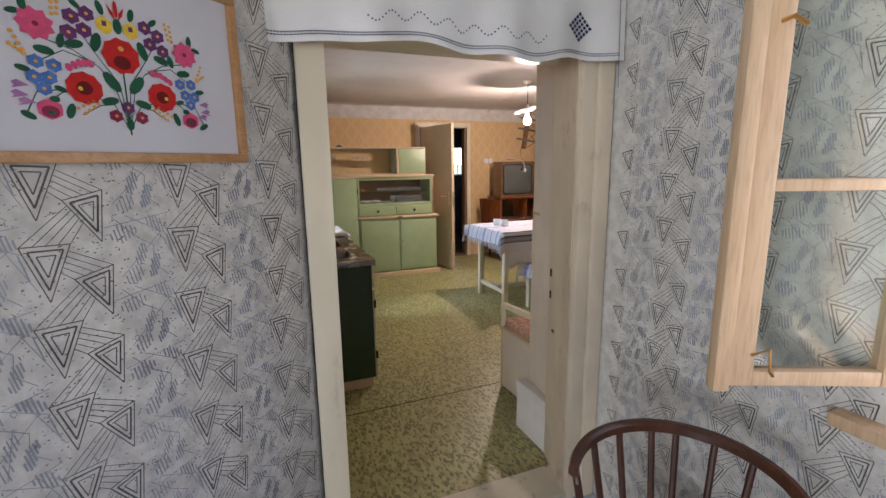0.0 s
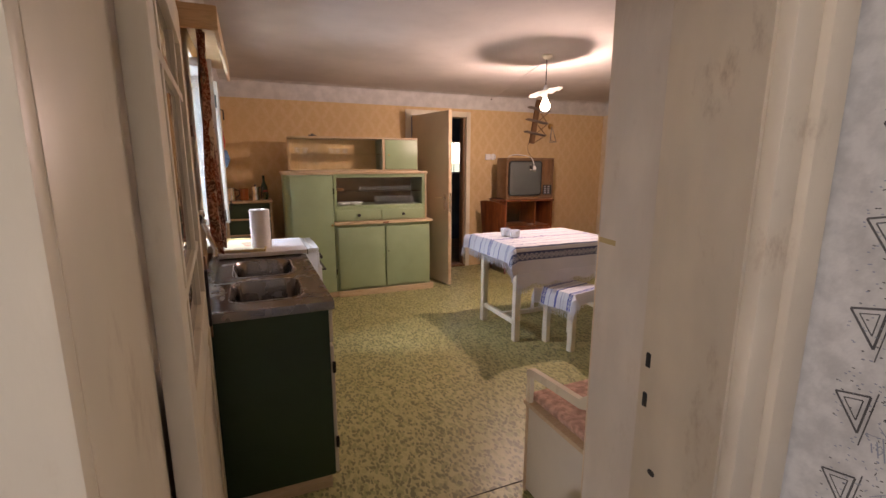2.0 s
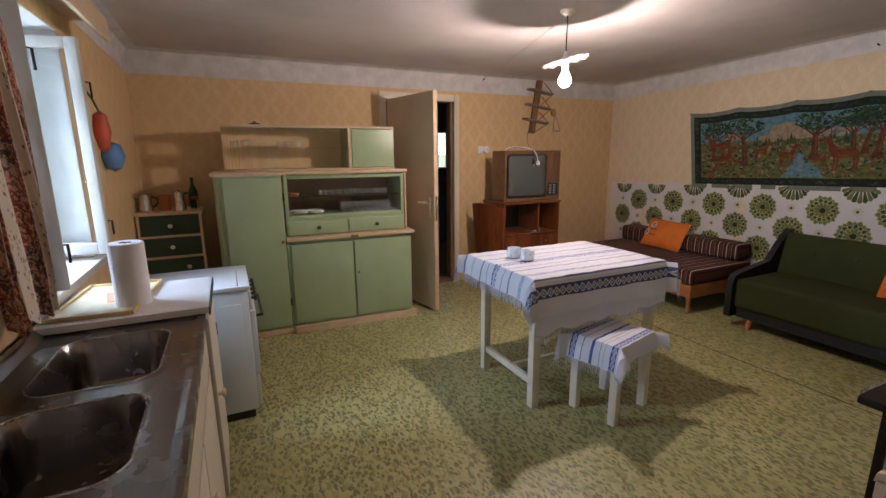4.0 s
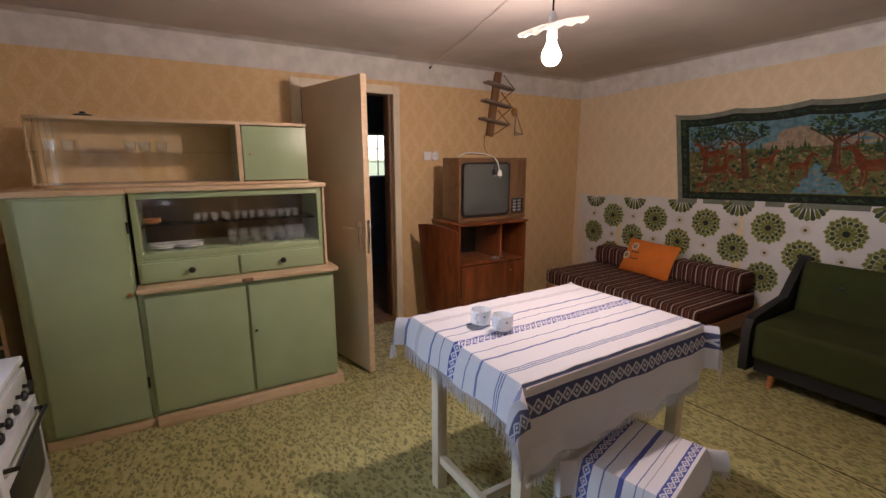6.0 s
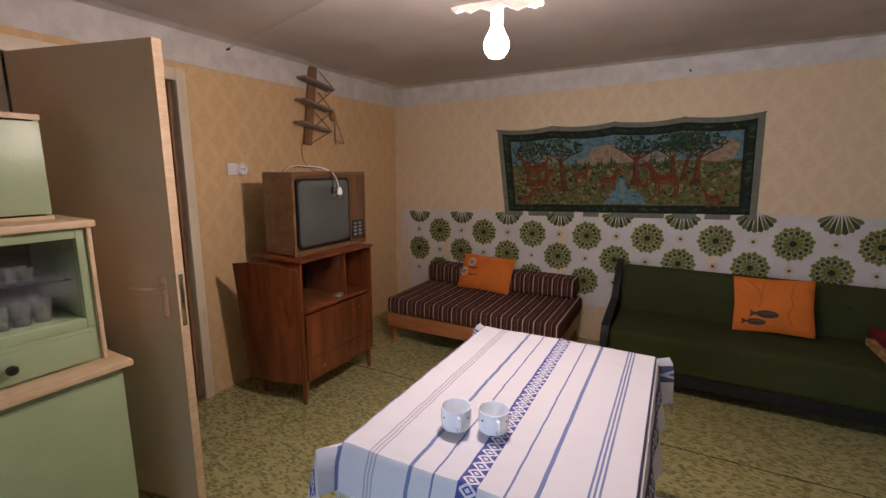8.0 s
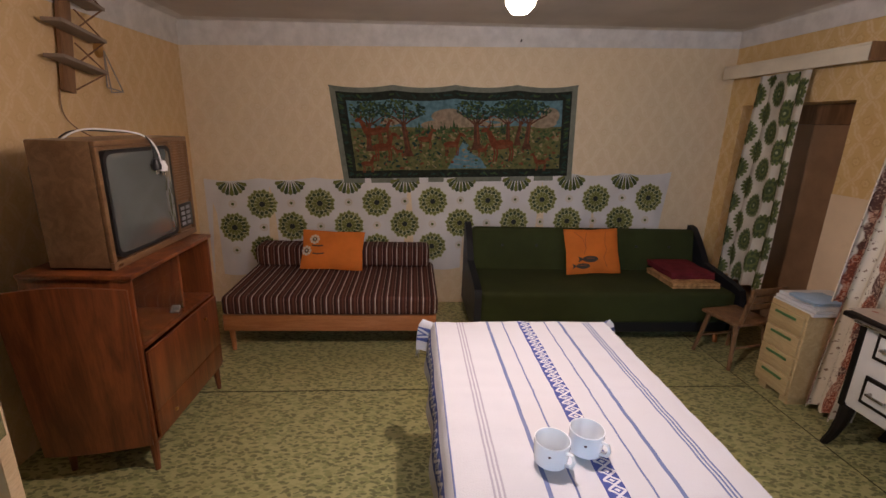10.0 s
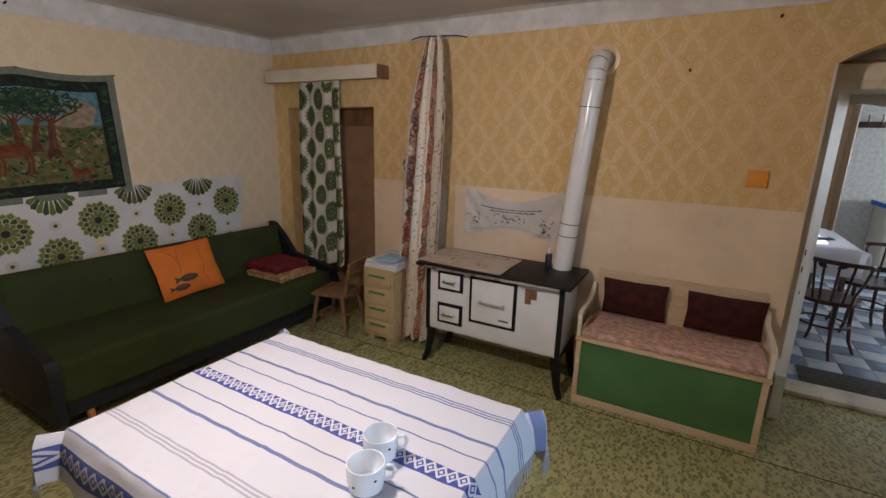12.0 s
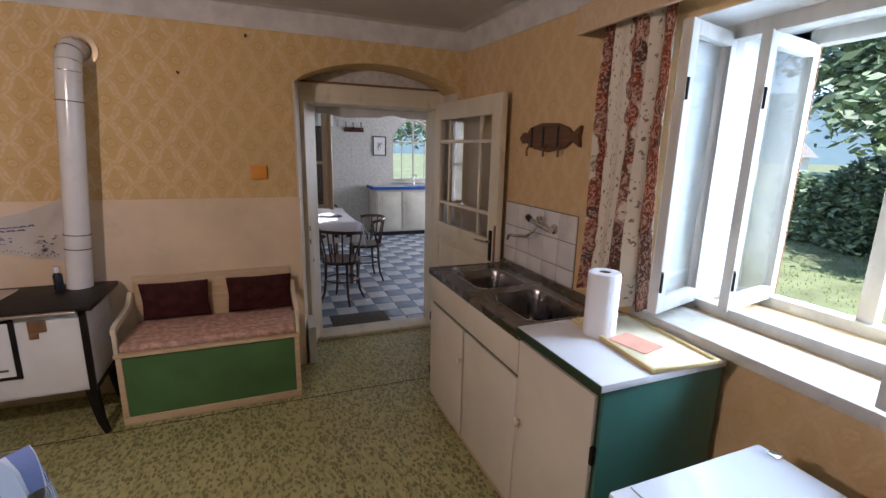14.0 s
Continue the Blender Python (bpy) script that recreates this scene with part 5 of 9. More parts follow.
def cooker():
    c = thing("gas_cooker", "white enamel gas cooker with closed lid", "cooker", at=(0.29, 4.785, 0))
    W, D, Z = 0.51, 0.50, 0.775   # W along x, D along y
    part("body", B((0, 0, 0.05, W, D, Z - 0.03), bev=0.006), COOKER, c)
    part("plinth", B((0.02, 0.01, 0, W - 0.02, D - 0.01, 0.05), bev=0.003), BLACK, c)
    part("side_panel", B((0.04, -0.004, 0.12, W - 0.04, 0.0, Z - 0.10), bev=0.003), COOKER, c)
    part("lid", B((-0.01, -0.01, Z - 0.028, W + 0.012, D + 0.01, Z), bev=0.010), COOKER, c)
    part("lid_line", B((W - 0.05, 0.0, Z, W - 0.046, D, Z + 0.0012), bev=0), STEEL, c)
    for y in (0.03, D - 0.05):
        part("hinge", B((-0.014, y, Z - 0.01, 0.02, y + 0.03, Z + 0.008), bev=0.003), CHROME, c)
    part("control_panel", B((W, 0.008, Z - 0.14, W + 0.014, D - 0.008, Z - 0.04), bev=0.004), COOKER, c)
    d = part("oven_door", B((W, 0.008, 0.26, W + 0.03, D - 0.008, Z - 0.15), bev=0.006), COOKER, c)
    part("oven_glass", B((W + 0.03, 0.06, 0.36, W + 0.033, D - 0.06, Z - 0.26), bev=0.002), BLACK, d)
    part("door_handle", tube(bmesh.new(), [(W + 0.028, 0.05, Z - 0.19), (W + 0.06, 0.05, Z - 0.19), (W + 0.06, D - 0.05, Z - 0.19), (W + 0.028, D - 0.05, Z - 0.19)], 0.008), BLACK, d)
    part("drawer", B((W, 0.008, 0.07, W + 0.022, D - 0.008, 0.25), bev=0.006), COOKER, c)
    for y in (0.06, 0.15, 0.24, 0.34, 0.43):
        knob(c, 0, 0, 0, 0.018, BLACK, "black control knob", Matrix.Translation((W + 0.014, y, Z - 0.09)) @ Matrix.Rotation(radians(90), 4, "Y"))


cooker()


def stove():
    s = thing("kitchen_range", "white enamel wood-burning range with black iron top", "wood stove", at=(0, 0, 0))
    x0, x1, y0, y1 = 2.42, 3.37, 2.36, 2.775
    part("body", B((x0 + 0.01, y0, 0.265, x1 - 0.01, y1 - 0.012, 0.715)), ENAMEL, s)
    part("front", B((x0 + 0.03, y1 - 0.012, 0.28, x1 - 0.03, y1, 0.71), bev=0.005), ENAMEL, s)
    for x in (x0, x1 - 0.03):
        part("corner_strip", B((x, y1 - 0.02, 0.255, x + 0.03, y1 + 0.004, 0.72), bev=0.004), IRON, s)
    for xr in (x0, x1 - 0.01):
        part("side_rim", B((xr, y0, 0.255, xr + 0.01, y1 - 0.02, 0.275), bev=0.002), IRON, s)
    part("top_plate", B((x0 - 0.045, y0 - 0.02, 0.722, x1 + 0.06, y1 + 0.05, 0.748), bev=0.007), IRON, s)
    part("rail", tube(bmesh.new(), [(x0 + 0.02, y1 + 0.062, 0.728), (x1 - 0.02, y1 + 0.062, 0.728)], 0.009, 10), STEEL, s)

    def hatch(a, b, c, d, hx, hl=0.08):
        p = part("hatch_rim", B((a, y1, c, b, y1 + 0.010, d), bev=0.004), IRON, s)
        part("hatch", B((a + 0.02, y1 + 0.010, c + 0.02, b - 0.02, y1 + 0.018, d - 0.02), bev=0.004), ENAMEL, p)
        part("hatch_handle", tube(bmesh.new(), [(hx - hl / 2, y1 + 0.018, (c + d) / 2), (hx - hl / 2, y1 + 0.045, (c + d) / 2), (hx + hl / 2, y1 + 0.045, (c + d) / 2), (hx + hl / 2, y1 + 0.018, (c + d) / 2)], 0.007, 8), STEEL, p)
    hatch(3.085, 3.275, 0.565, 0.705, 3.18)
    hatch(3.085, 3.275, 0.330, 0.475, 3.18)
    hatch(2.71, 3.035, 0.385, 0.705, 2.87, 0.16)
    part("maker_plate", B((2.755, y1 + 0.018, 0.435, 2.82, y1 + 0.020, 0.447), bev=0), INK, s)
    part("damper", B((2.585, y1, 0.62, 2.66, y1 + 0.006, 0.68), (2.62, y1 + 0.001, 0.585, 2.66, y1 + 0.005, 0.62), bev=0.001), BROWNW, s, "rust brown damper slide")
    for x in (x0 + 0.03, x1 - 0.03):
        for y in (y0 + 0.05, y1 - 0.03):
            k = -1 if x < 3 else 1
            part("leg", tube(bmesh.new(), [(x, y, 0.262), (x + 0.01 * k, y, 0.16), (x + 0.025 * k, y + 0.01, 0.07), (x + 0.05 * k, y + 0.02, 0.0)], 0.034, 8, 0.018), IRON, s)


stove()


def on_top_cloth(u, v):
    return (3.44 - 0.62 * u, 2.37 + 0.42 * v + 0.03 * u, 0.751 + 0.002 * math.sin(u * 17) * math.sin(v * 9))


oc = solo("oilcloth", sheet(bmesh.new(), on_top_cloth, 20, 14, 0.002), OILCL, "faded flowered oilcloth on the range", "oilcloth")
pr = Print(lambda u, v, l: Vector(on_top_cloth(u, v)) + Vector((0, 0, l)), 0.0012)
rnd = random.Random(4)
for k in range(26):
    u, v = rnd.uniform(0.05, 0.95), rnd.uniform(0.06, 0.94)
    for j in range(5):
        pr.blob(u + rnd.uniform(-0.04, 0.04), v + rnd.uniform(-0.05, 0.05), 0.025, 0.03, j % 2, j % 3, n=7)
pr.done("rose_print", [plain("faded red rose print", (0.40, 0.09, 0.05), 0.5), plain("brown leaf print", (0.34, 0.24, 0.18), 0.5)], oc, kind="stuff")

fl = thing("stove_pipe", "white enamelled stove pipe with elbow", "stove pipe")
px, py = 2.50, 2.44
PB, PT = Vector((2.535, 2.43, 0.748)), Vector((2.445, 2.43, 1.87))


def along(t_):
    return PB.lerp(PT, t_)


part("pipe", tube(bmesh.new(), [PB, PT], 0.060, 28), ENAMEL, fl)
part("lower_sleeve", tube(bmesh.new(), [along(0.0), along(0.20)], 0.0625, 28), ENAMEL, fl)
part("middle_sleeve", tube(bmesh.new(), [along(0.203), along(0.27)], 0.0615, 28), ENAMEL, fl)
for t_ in (0.199, 0.27, 0.905):
    part("pipe_joint", tube(bmesh.new(), [along(t_), along(t_ + 0.004)], 0.0632, 28), IRON, fl, "dark open pipe joint")
px = 2.43
part("elbow", tube(bmesh.new(), [PT, PT + Vector((-0.004, 0, 0.06)), PT + Vector((-0.008, -0.012, 0.11)), PT + Vector((-0.01, -0.045, 0.155)), PT + Vector((-0.012, -0.09, 0.172)), Vector((px, YS - 0.02, 2.045))], 0.060, 24), ENAMEL, fl)
EL = [PT + Vector((-0.004, 0, 0.045)), PT + Vector((-0.006, -0.006, 0.085)), PT + Vector((-0.0095, -0.03, 0.138)), PT + Vector((-0.011, -0.068, 0.164))]
for q0, q1 in zip(EL, [PT + Vector((-0.0045, 0, 0.05)), PT + Vector((-0.0062, -0.0075, 0.089)), PT + Vector((-0.0097, -0.033, 0.141)), PT + Vector((-0.0112, -0.073, 0.1655))]):
    part("elbow_seam", tube(bmesh.new(), [q0, q1], 0.0622, 24), STEEL, fl)
part("collar", lathe(bmesh.new(), [(0.062, 0), (0.092, 0), (0.090, 0.012), (0.066, 0.016), (0.062, 0.012)], n=30, m=Matrix.Translation((px - 0.008, YS + 0.002, 2.05)) @ Matrix.Rotation(radians(-90), 4, "X")), plain("pale gilt collar", (0.78, 0.62, 0.40), 0.35, 0.6), fl, "pale gilt wall collar")
can = thing("small_bottle", "small dark bottle with white cap on the range", "bottle", at=(2.62, 2.46, 0.753))
part("body", lathe(bmesh.new(), [(0, 0), (0.022, 0), (0.022, 0.08), (0.012, 0.095), (0, 0.095)]), plain("navy glass", (0.015, 0.018, 0.03), 0.2), can)
part("cap", lathe(bmesh.new(), [(0, 0.095), (0.013, 0.095), (0.013, 0.13), (0, 0.13)]), PORCE, can)


def towel_f(u, v):
    sag = 0.105 * 4 * u * (1 - u) * (1 - 0.75 * v)
    return (3.32 - 0.72 * u, YS + 0.018 + 0.007 * math.sin(u * 23 + 3 * v) * v + 0.008 * math.sin((abs(u - 0.5) * 2 + v) * 14) * abs(u - 0.5) * 2, 1.245 - sag - (0.37 - 0.08 * 4 * u * (1 - u)) * v - 0.01 * v * math.sin(u * 9))


tw = solo("wall_towel", sheet(bmesh.new(), towel_f, 40, 16, -0.002), plain("greyed linen", (0.60, 0.56, 0.50), 0.9, var=0.07, scale=5, bs=0.4, bscale=180), "greyed linen wall cloth with printed text and figures", "wall hanging")
pr = Print(lambda u, v, l: Vector(towel_f(u, v)) + Vector((0, l + 0.001, 0)), 0.001)
for row, v in ((0, 0.30), (1, 0.38)):
    u = 0.18 + 0.10 * row
    while u < 0.80 - 0.1 * row:
        w = rnd.uniform(0.02, 0.05)
        pr.line([(u, v), (u + w / 2, v + 0.012), (u + w, v)], 0.042, 0)
        u += w + 0.014
for cx, n, sp in ((0.47, 42, 0.15), (0.12, 18, 0.06), (0.86, 18, 0.06)):
    for k in range(n):
        pr.blob(cx + rnd.gauss(0, sp * 0.6), min(0.86, 0.66 + rnd.gauss(0, 0.09)), rnd.uniform(0.004, 0.012), rnd.uniform(0.010, 0.035), 0, k % 3, rnd.uniform(0, 3), 7)
for k in range(40):
    pr.blob(0.06 + 0.022 * k, 0.93 - 0.03 * (k % 2), 0.006, 0.015, 0, 0, 0, 6)
pr.done("print", [plain("faded slate print", (0.12, 0.12, 0.17), 0.9)], tw, kind="stuff")


def bench():
    b = thing("box_bench", "green fronted box bench with cream battens", "bench", at=(0, 0, 0))
    x0, x1, y0, y1 = 1.375, 2.335, 2.31, 2.735
    part("front_panel", B((x0 + 0.03, y1 - 0.02, 0.045, x1 - 0.03, y1 - 0.008, 0.40), bev=0.002), MGREEN, b)
    part("side_panel", B((x0, y0, 0.02, x0 + 0.015, y1 - 0.022, 0.41), bev=0.003), LAMIN, b, "pale side board")
    part("side_panel", B((x1 - 0.015, y0, 0.02, x1, y1 - 0.022, 0.41), bev=0.003), LAMIN, b)
    part("batten", B((x0, y1 - 0.02, 0.0, x1, y1, 0.045), bev=0.004), TRIMW, b)
    part("batten", B((x0, y1 - 0.02, 0.045, x0 + 0.03, y1, 0.42), bev=0.004), TRIMW, b)
    part("batten", B((x1 - 0.03, y1 - 0.02, 0.045, x1, y1, 0.42), bev=0.004), TRIMW, b)
    part("seat_board", B((x0 - 0.006, y0, 0.41, x1 + 0.006, y1 + 0.012, 0.43), bev=0.004), TRIMW, b)
    part("back_board", B((x0 + 0.02, y0 - 0.012, 0.43, x1 - 0.02, y0 + 0.006, 0.755), bev=0.004), TRIMW, b, "pale wooden back board")
    for x in (x0 - 0.004, x1 - 0.018):
        part("arm_post", B((x, y1 - 0.03, 0.43, x + 0.022, y1 - 0.004, 0.56), bev=0.004), CREAM, b)
        bm = bmesh.new()
        slab(bm, [(y1, 0.545), (y1 - 0.004, 0.572), (y1 - 0.03, 0.585), (y0 + 0.10, 0.605), (y0 + 0.03, 0.66), (y0 + 0.008, 0.66), (y0 + 0.008, 0.60), (y0 + 0.09, 0.572), (y1 - 0.035, 0.552)], x, x + 0.024, Matrix(((0, 0, 1, 0), (1, 0, 0, 0), (0, 1, 0, 0), (0, 0, 0, 1))))
        part("arm", bm, CREAM, b)
    c = solo("seat_cushion", box(bmesh.new(), (x0 + 0.02, y0 + 0.015, 0.431), (x1 - 0.02, y1 - 0.005, 0.470), 0.018, seg=3), ROSE, "red and cream patterned bench cushion", "cushion")


bench()


def cushion(name, w, h, t, mat, label, m, cat="cushion", jag=0.0):
    """A stuffed cushion: a lens between two sheets with pinched corners."""
    bm = bmesh.new()
    n = 14
    lay = bm.loops.layers.uv.verify()
    sides = []
    for s in (1, -1):
        g = [[None] * (n + 1) for _ in range(n + 1)]
        for i in range(n + 1):
            for j in range(n + 1):
                u, v = 2 * i / n - 1, 2 * j / n - 1
                k = (max(0, 1 - abs(u) ** 2.6) * max(0, 1 - abs(v) ** 2.6)) ** 0.55
                pin = 1 - 0.05 * (1 - abs(u)) * abs(v) ** 3 - 0.0
                pin2 = 1 - 0.05 * (1 - abs(v)) * abs(u) ** 3
                wr = 0.004 * noise.noise(Vector((u * 3, v * 3, s + w * 9)))
                g[i][j] = bm.verts.new((u * w / 2 * pin2, s * (t / 2 * k + wr * k), v * h / 2 * pin))
        for i in range(n):
            for j in range(n):
                f = bm.faces.new((g[i][j], g[i + 1][j], g[i + 1][j + 1], g[i][j + 1]))
                for l, (a, b) in zip(f.loops, ((i, j), (i + 1, j), (i + 1, j + 1), (i, j + 1))):
                    l[lay].uv = (a / n, b / n)
    bmesh.ops.remove_doubles(bm, verts=bm.verts, dist=1e-4)
    ob = solo(name, bm, mat, label, cat)
    ob.matrix_basis = m
    return ob


for x, w in ((1.59, 0.40), (2.08, 0.38)):
    cushion("maroon_cushion", w, 0.25, 0.10, MAROON, "dark maroon back cushion on the bench", pose(x, 2.365, 0.60, -8, 0, 0))

solo("wall_switch", B((1.50, YS, 1.345, 1.60, YS + 0.018, 1.435), bev=0.006), plain("orange plate", (0.70, 0.27, 0.02), 0.4), "orange-yellow square plate on the wall", "wall plate")
for x, z in ((1.575, 2.205), (1.955, 1.965)):
    solo("nail", tube(bmesh.new(), [(x, YS - 0.01, z), (x, YS + 0.03, z + 0.004)], 0.006, 8), IRON, "rusty nail in the wall", "nail")

# ---- table, stool and cups ----
TX0, TX1, TY0, TY1, TZ = 2.19, 3.22, 4.15, 4.885, 0.775


def dining_table():
    t = thing("dining_table", "ivory painted wooden table with stretchers", "table")
    part("tabletop", B((TX0, TY0, TZ - 0.03, TX1, TY1, TZ), bev=0.004), LEGP, t)
    part("apron", B((TX0 + 0.05, TY0 + 0.05, TZ - 0.12, TX1 - 0.05, TY0 + 0.07, TZ - 0.03), (TX0 + 0.05, TY1 - 0.07, TZ - 0.12, TX1 - 0.05, TY1 - 0.05, TZ - 0.03)), LEGP, t)
    for x in (TX0 + 0.035, TX1 - 0.085):
        for y in (TY0 + 0.02, TY1 - 0.175):
            part("leg", B((x, y, 0, x + 0.05, y + 0.05, TZ - 0.03), bev=0.003), LEGP, t)
        part("stretcher", B((x + 0.012, TY0 + 0.07, 0.13, x + 0.038, TY1 - 0.175, 0.17), bev=0.002), LEGP, t)
    part("stretcher", B((TX0 + 0.07, TY0 + 0.26, 0.13, TX1 - 0.07, TY0 + 0.285, 0.17), bev=0.002), LEGP, t)


dining_table()
YM = 4.505


def hang(d, a):
    """How far out and down a cloth lies d metres past an edge; a: where along it."""
    if d <= 0:
        return 0.0, 0.0
    f = min(1.0, d / 0.05)
    return 0.014 * f + d * (0.15 + 0.05 * math.sin(a * 23)) * f, d * 0.985


def cloth_over(x0, x1, y0, y1, z, ex0, ex1, ey0, ey1, mid, wob=1.0):
    def f(u, v):
        x, y = x0 - ex0 + (x1 - x0 + ex0 + ex1) * u, y0 - ey0 + (y1 - y0 + ey0 + ey1) * v
        dx, dy = (x0 - x if x < x0 else max(0, x - x1)), (y0 - y if y < y0 else max(0, y - y1))
        cx, cy = min(max(x, x0), x1), min(max(y, y0), y1)
        if dx > 0 and dy > 0:  # a corner falls in one fold
            d = max(dx, dy) + 0.22 * min(dx, dy)
            k = 0.06 + 0.35 * min(dx, dy)
            sx, sy = (-1 if x < x0 else 1), (-1 if y < y0 else 1)
            return (cx + sx * (0.014 + k * dx / (dx + dy)), cy + sy * (0.014 + k * dy / (dx + dy)), z - d * 0.95)
        ox, zx = hang(dx, y)
        oy, zy = hang(dy, x)
        zz = z - zx - zy + 0.0014 * wob * noise.noise(Vector((x * 9, y * 9, 3)))
        return (cx + (-ox if x < x0 else ox), cy + (-oy if y < y0 else oy), zz + (0 if dx or dy else wob * (0.0012 * math.sin(x * 60 + 3 * noise.noise(Vector((x * 3, y * 3, 0)))) + 0.005 * math.exp(-((x - 2.70) / 0.012) ** 2) + 0.004 * math.exp(-((y - 4.52) / 0.012) ** 2) + 0.003 * noise.noise(Vector((x * 5, y * 7, 1))))))
    return f


def strands(bm, f, along, fixed, n, length, w=0.0016):
    """Fringe threads hanging from one side of a cloth."""
    for k in range(n):
        s = (k + 0.5) / n
        p = Vector(f(*((s, fixed) if along == "u" else (fixed, s))))
        l = length * (0.75 + 0.5 * rnd.random())
        dx, dy = rnd.uniform(-0.012, 0.012), rnd.uniform(-0.012, 0.012)
        q = p + Vector((dx, dy, -l))
        for a in (0, 1):
            ww = Vector((w, 0, 0)) if a else Vector((0, w, 0))
            vs = [bm.verts.new(c) for c in (p - ww, p + ww, q + ww * 0.6, q - ww * 0.6)]
            bm.faces.new(vs)


EX0, EX1, EY0, EY1 = 0.13, 0.10, 0.20, 0.14
tf = cloth_over(TX0, TX1, TY0, TY1, TZ + 0.009, EX0, EX1, EY0, EY1, YM)
cloth = thing("tablecloth", "white woven tablecloth with blue stripes and fringes", "tablecloth")
v_lo, v_hi = (TY0 - EY0 - YM + 0.72) / 1.44, (TY1 + EY1 - YM + 0.72) / 1.44
part("cloth", sheet(bmesh.new(), tf, 84, 74, 0.0022, lambda u, v: (u * 1.25, v_lo + (v_hi - v_lo) * v)), TABLECLOTH, cloth)


def under_f(u, v):
    x = TX0 + 0.02 + (TX1 - TX0 - 0.02) * u
    return (x, TY0 - 0.006 + 0.008 * math.sin(x * 19) * v, TZ - 0.004 - (0.31 - 0.05 * u + 0.012 * math.sin(x * 31)) * v)


part("lower_flap", sheet(bmesh.new(), under_f, 50, 12, 0.002), CLOTHW, cloth, "plain white fringed flap under the striped border")
bm = bmesh.new()
strands(bm, tf, "v", 0.0, 330, 0.055)
strands(bm, tf, "v", 1.0, 200, 0.05)
strands(bm, under_f, "u", 1.0, 300, 0.045)
part("fringe", bm, CLOTHW, cloth, "white thread fringe", kind="stuff", smooth=False)

stool = thing("stool", "ivory painted wooden stool", "stool", at=(2.655, 4.01, 0), rz=14)
SW = 0.185
part("seat", B((-SW, -0.15, 0.43, SW, 0.15, 0.455)), LEGP, stool)
for x in (-SW + 0.005, SW - 0.05):
    for y in (-0.145, 0.10):
        part("leg", B((x, y, 0, x + 0.045, y + 0.045, 0.43), bev=0.003), LEGP, stool)
for y in (-0.13, 0.115):
    part("apron", B((-SW + 0.05, y, 0.36, SW - 0.05, y + 0.016, 0.43), bev=0.002), LEGP, stool)
SM = pose(2.655, 4.01, 0, 0, 0, 14)
sf0 = cloth_over(-SW - 0.004, SW + 0.004, -0.155, 0.155, 0.459, 0.13, 0.08, 0.08, 0.08, 0)
sf = lambda u, v: tuple(SM @ Vector(sf0(u, v)))
sc = thing("stool_cloth", "white fringed cloth with blue woven bands on the stool", "cloth")
part("cloth", sheet(bmesh.new(), sf, 40, 34, 0.002), STOOLCLOTH, sc)
bm = bmesh.new()
strands(bm, sf, "v", 0.0, 110, 0.05)
strands(bm, sf, "v", 1.0, 110, 0.045)
strands(bm, sf, "u", 0.0, 60, 0.03)
part("fringe", bm, CLOTHW, sc, "white thread fringe", kind="stuff", smooth=False)

for x, y, rz in ((2.395, 4.635, 215), (2.43, 4.535, 215)):
    c = thing("tea_cup", "white porcelain cup with small printed flowers on the table", "cup", "cups on the table", (x, y, TZ + 0.013), rz)
    part("bowl", lathe(bmesh.new(), [(0, 0), (0.030, 0), (0.040, 0.006), (0.043, 0.03), (0.0435, 0.066), (0.041, 0.066), (0.040, 0.03), (0.036, 0.009), (0, 0.007)], n=32), MUG, c)
    part("handle", tube(bmesh.new(), [(0.041, 0, 0.053), (0.060, 0, 0.055), (0.066, 0, 0.04), (0.060, 0, 0.024), (0.042, 0, 0.018)], 0.0045, 8), MUG, c)
    p = Print(lambda u, v, l: Vector(((0.0437 + l) * math.cos(u / 0.0437), (0.0437 + l) * math.sin(u / 0.0437), v)), 0.0006)
    for k in range(5):
        p.blob(0.03 + 0.05 * k, 0.045 - 0.015 * (k % 2), 0.004, 0.003, k % 2, 0, 0, 8)
    p.done("flower_print", [MAROON, BLUEINK], c, kind="stuff")

# ---- television and its cabinet ----
tc = thing("tv_cabinet", "red walnut veneered cabinet with open shelf and winged side", "cabinet", at=(3.285, 6.12, 0), rz=-1.0)
W, D, Z = 0.70, 0.44, 0.955
legz = 0.15
for x, y in ((0.03, 0.03), (W - 0.03, 0.03), (0.03, D - 0.04), (W - 0.03, D - 0.04)):
    part("leg", tube(bmesh.new(), [(x, y, legz), (x + (0.01 if x > 0.3 else -0.01), y - 0.005, 0)], 0.021, 10, 0.012), WALNUT, tc)
part("base", B((0, 0.0, legz, W, D, legz + 0.02)), WALNUT, tc)
bm = bmesh.new()
ring = []
for k in range(13):
    q = k / 12
    x = -0.012 - 0.135 * math.sin(q * math.pi / 2)
    y = 0.012 + (D - 0.03) * q
    z = Z - 0.035 - 0.028 * (1 - q) ** 2 + 0.022 * math.sin(q * math.pi)
    ring.append([bm.verts.new(c) for c in ((x * 0.55, y, legz), (x, y, z), (x + 0.016, y + 0.003, z), (x * 0.55 + 0.016, y + 0.003, legz))])
for a, b in zip(ring, ring[1:]):
    for j in range(4):
        bm.faces.new((a[j], a[(j + 1) % 4], b[(j + 1) % 4], b[j]))
bm.faces.new(ring[0][::-1])
bm.faces.new(ring[-1])
part("winged_side", bm, WALNUT, tc, smooth=True)
part("side", B((0, 0.0, legz + 0.02, 0.018, D, Z - 0.02)), WALNUT, tc)
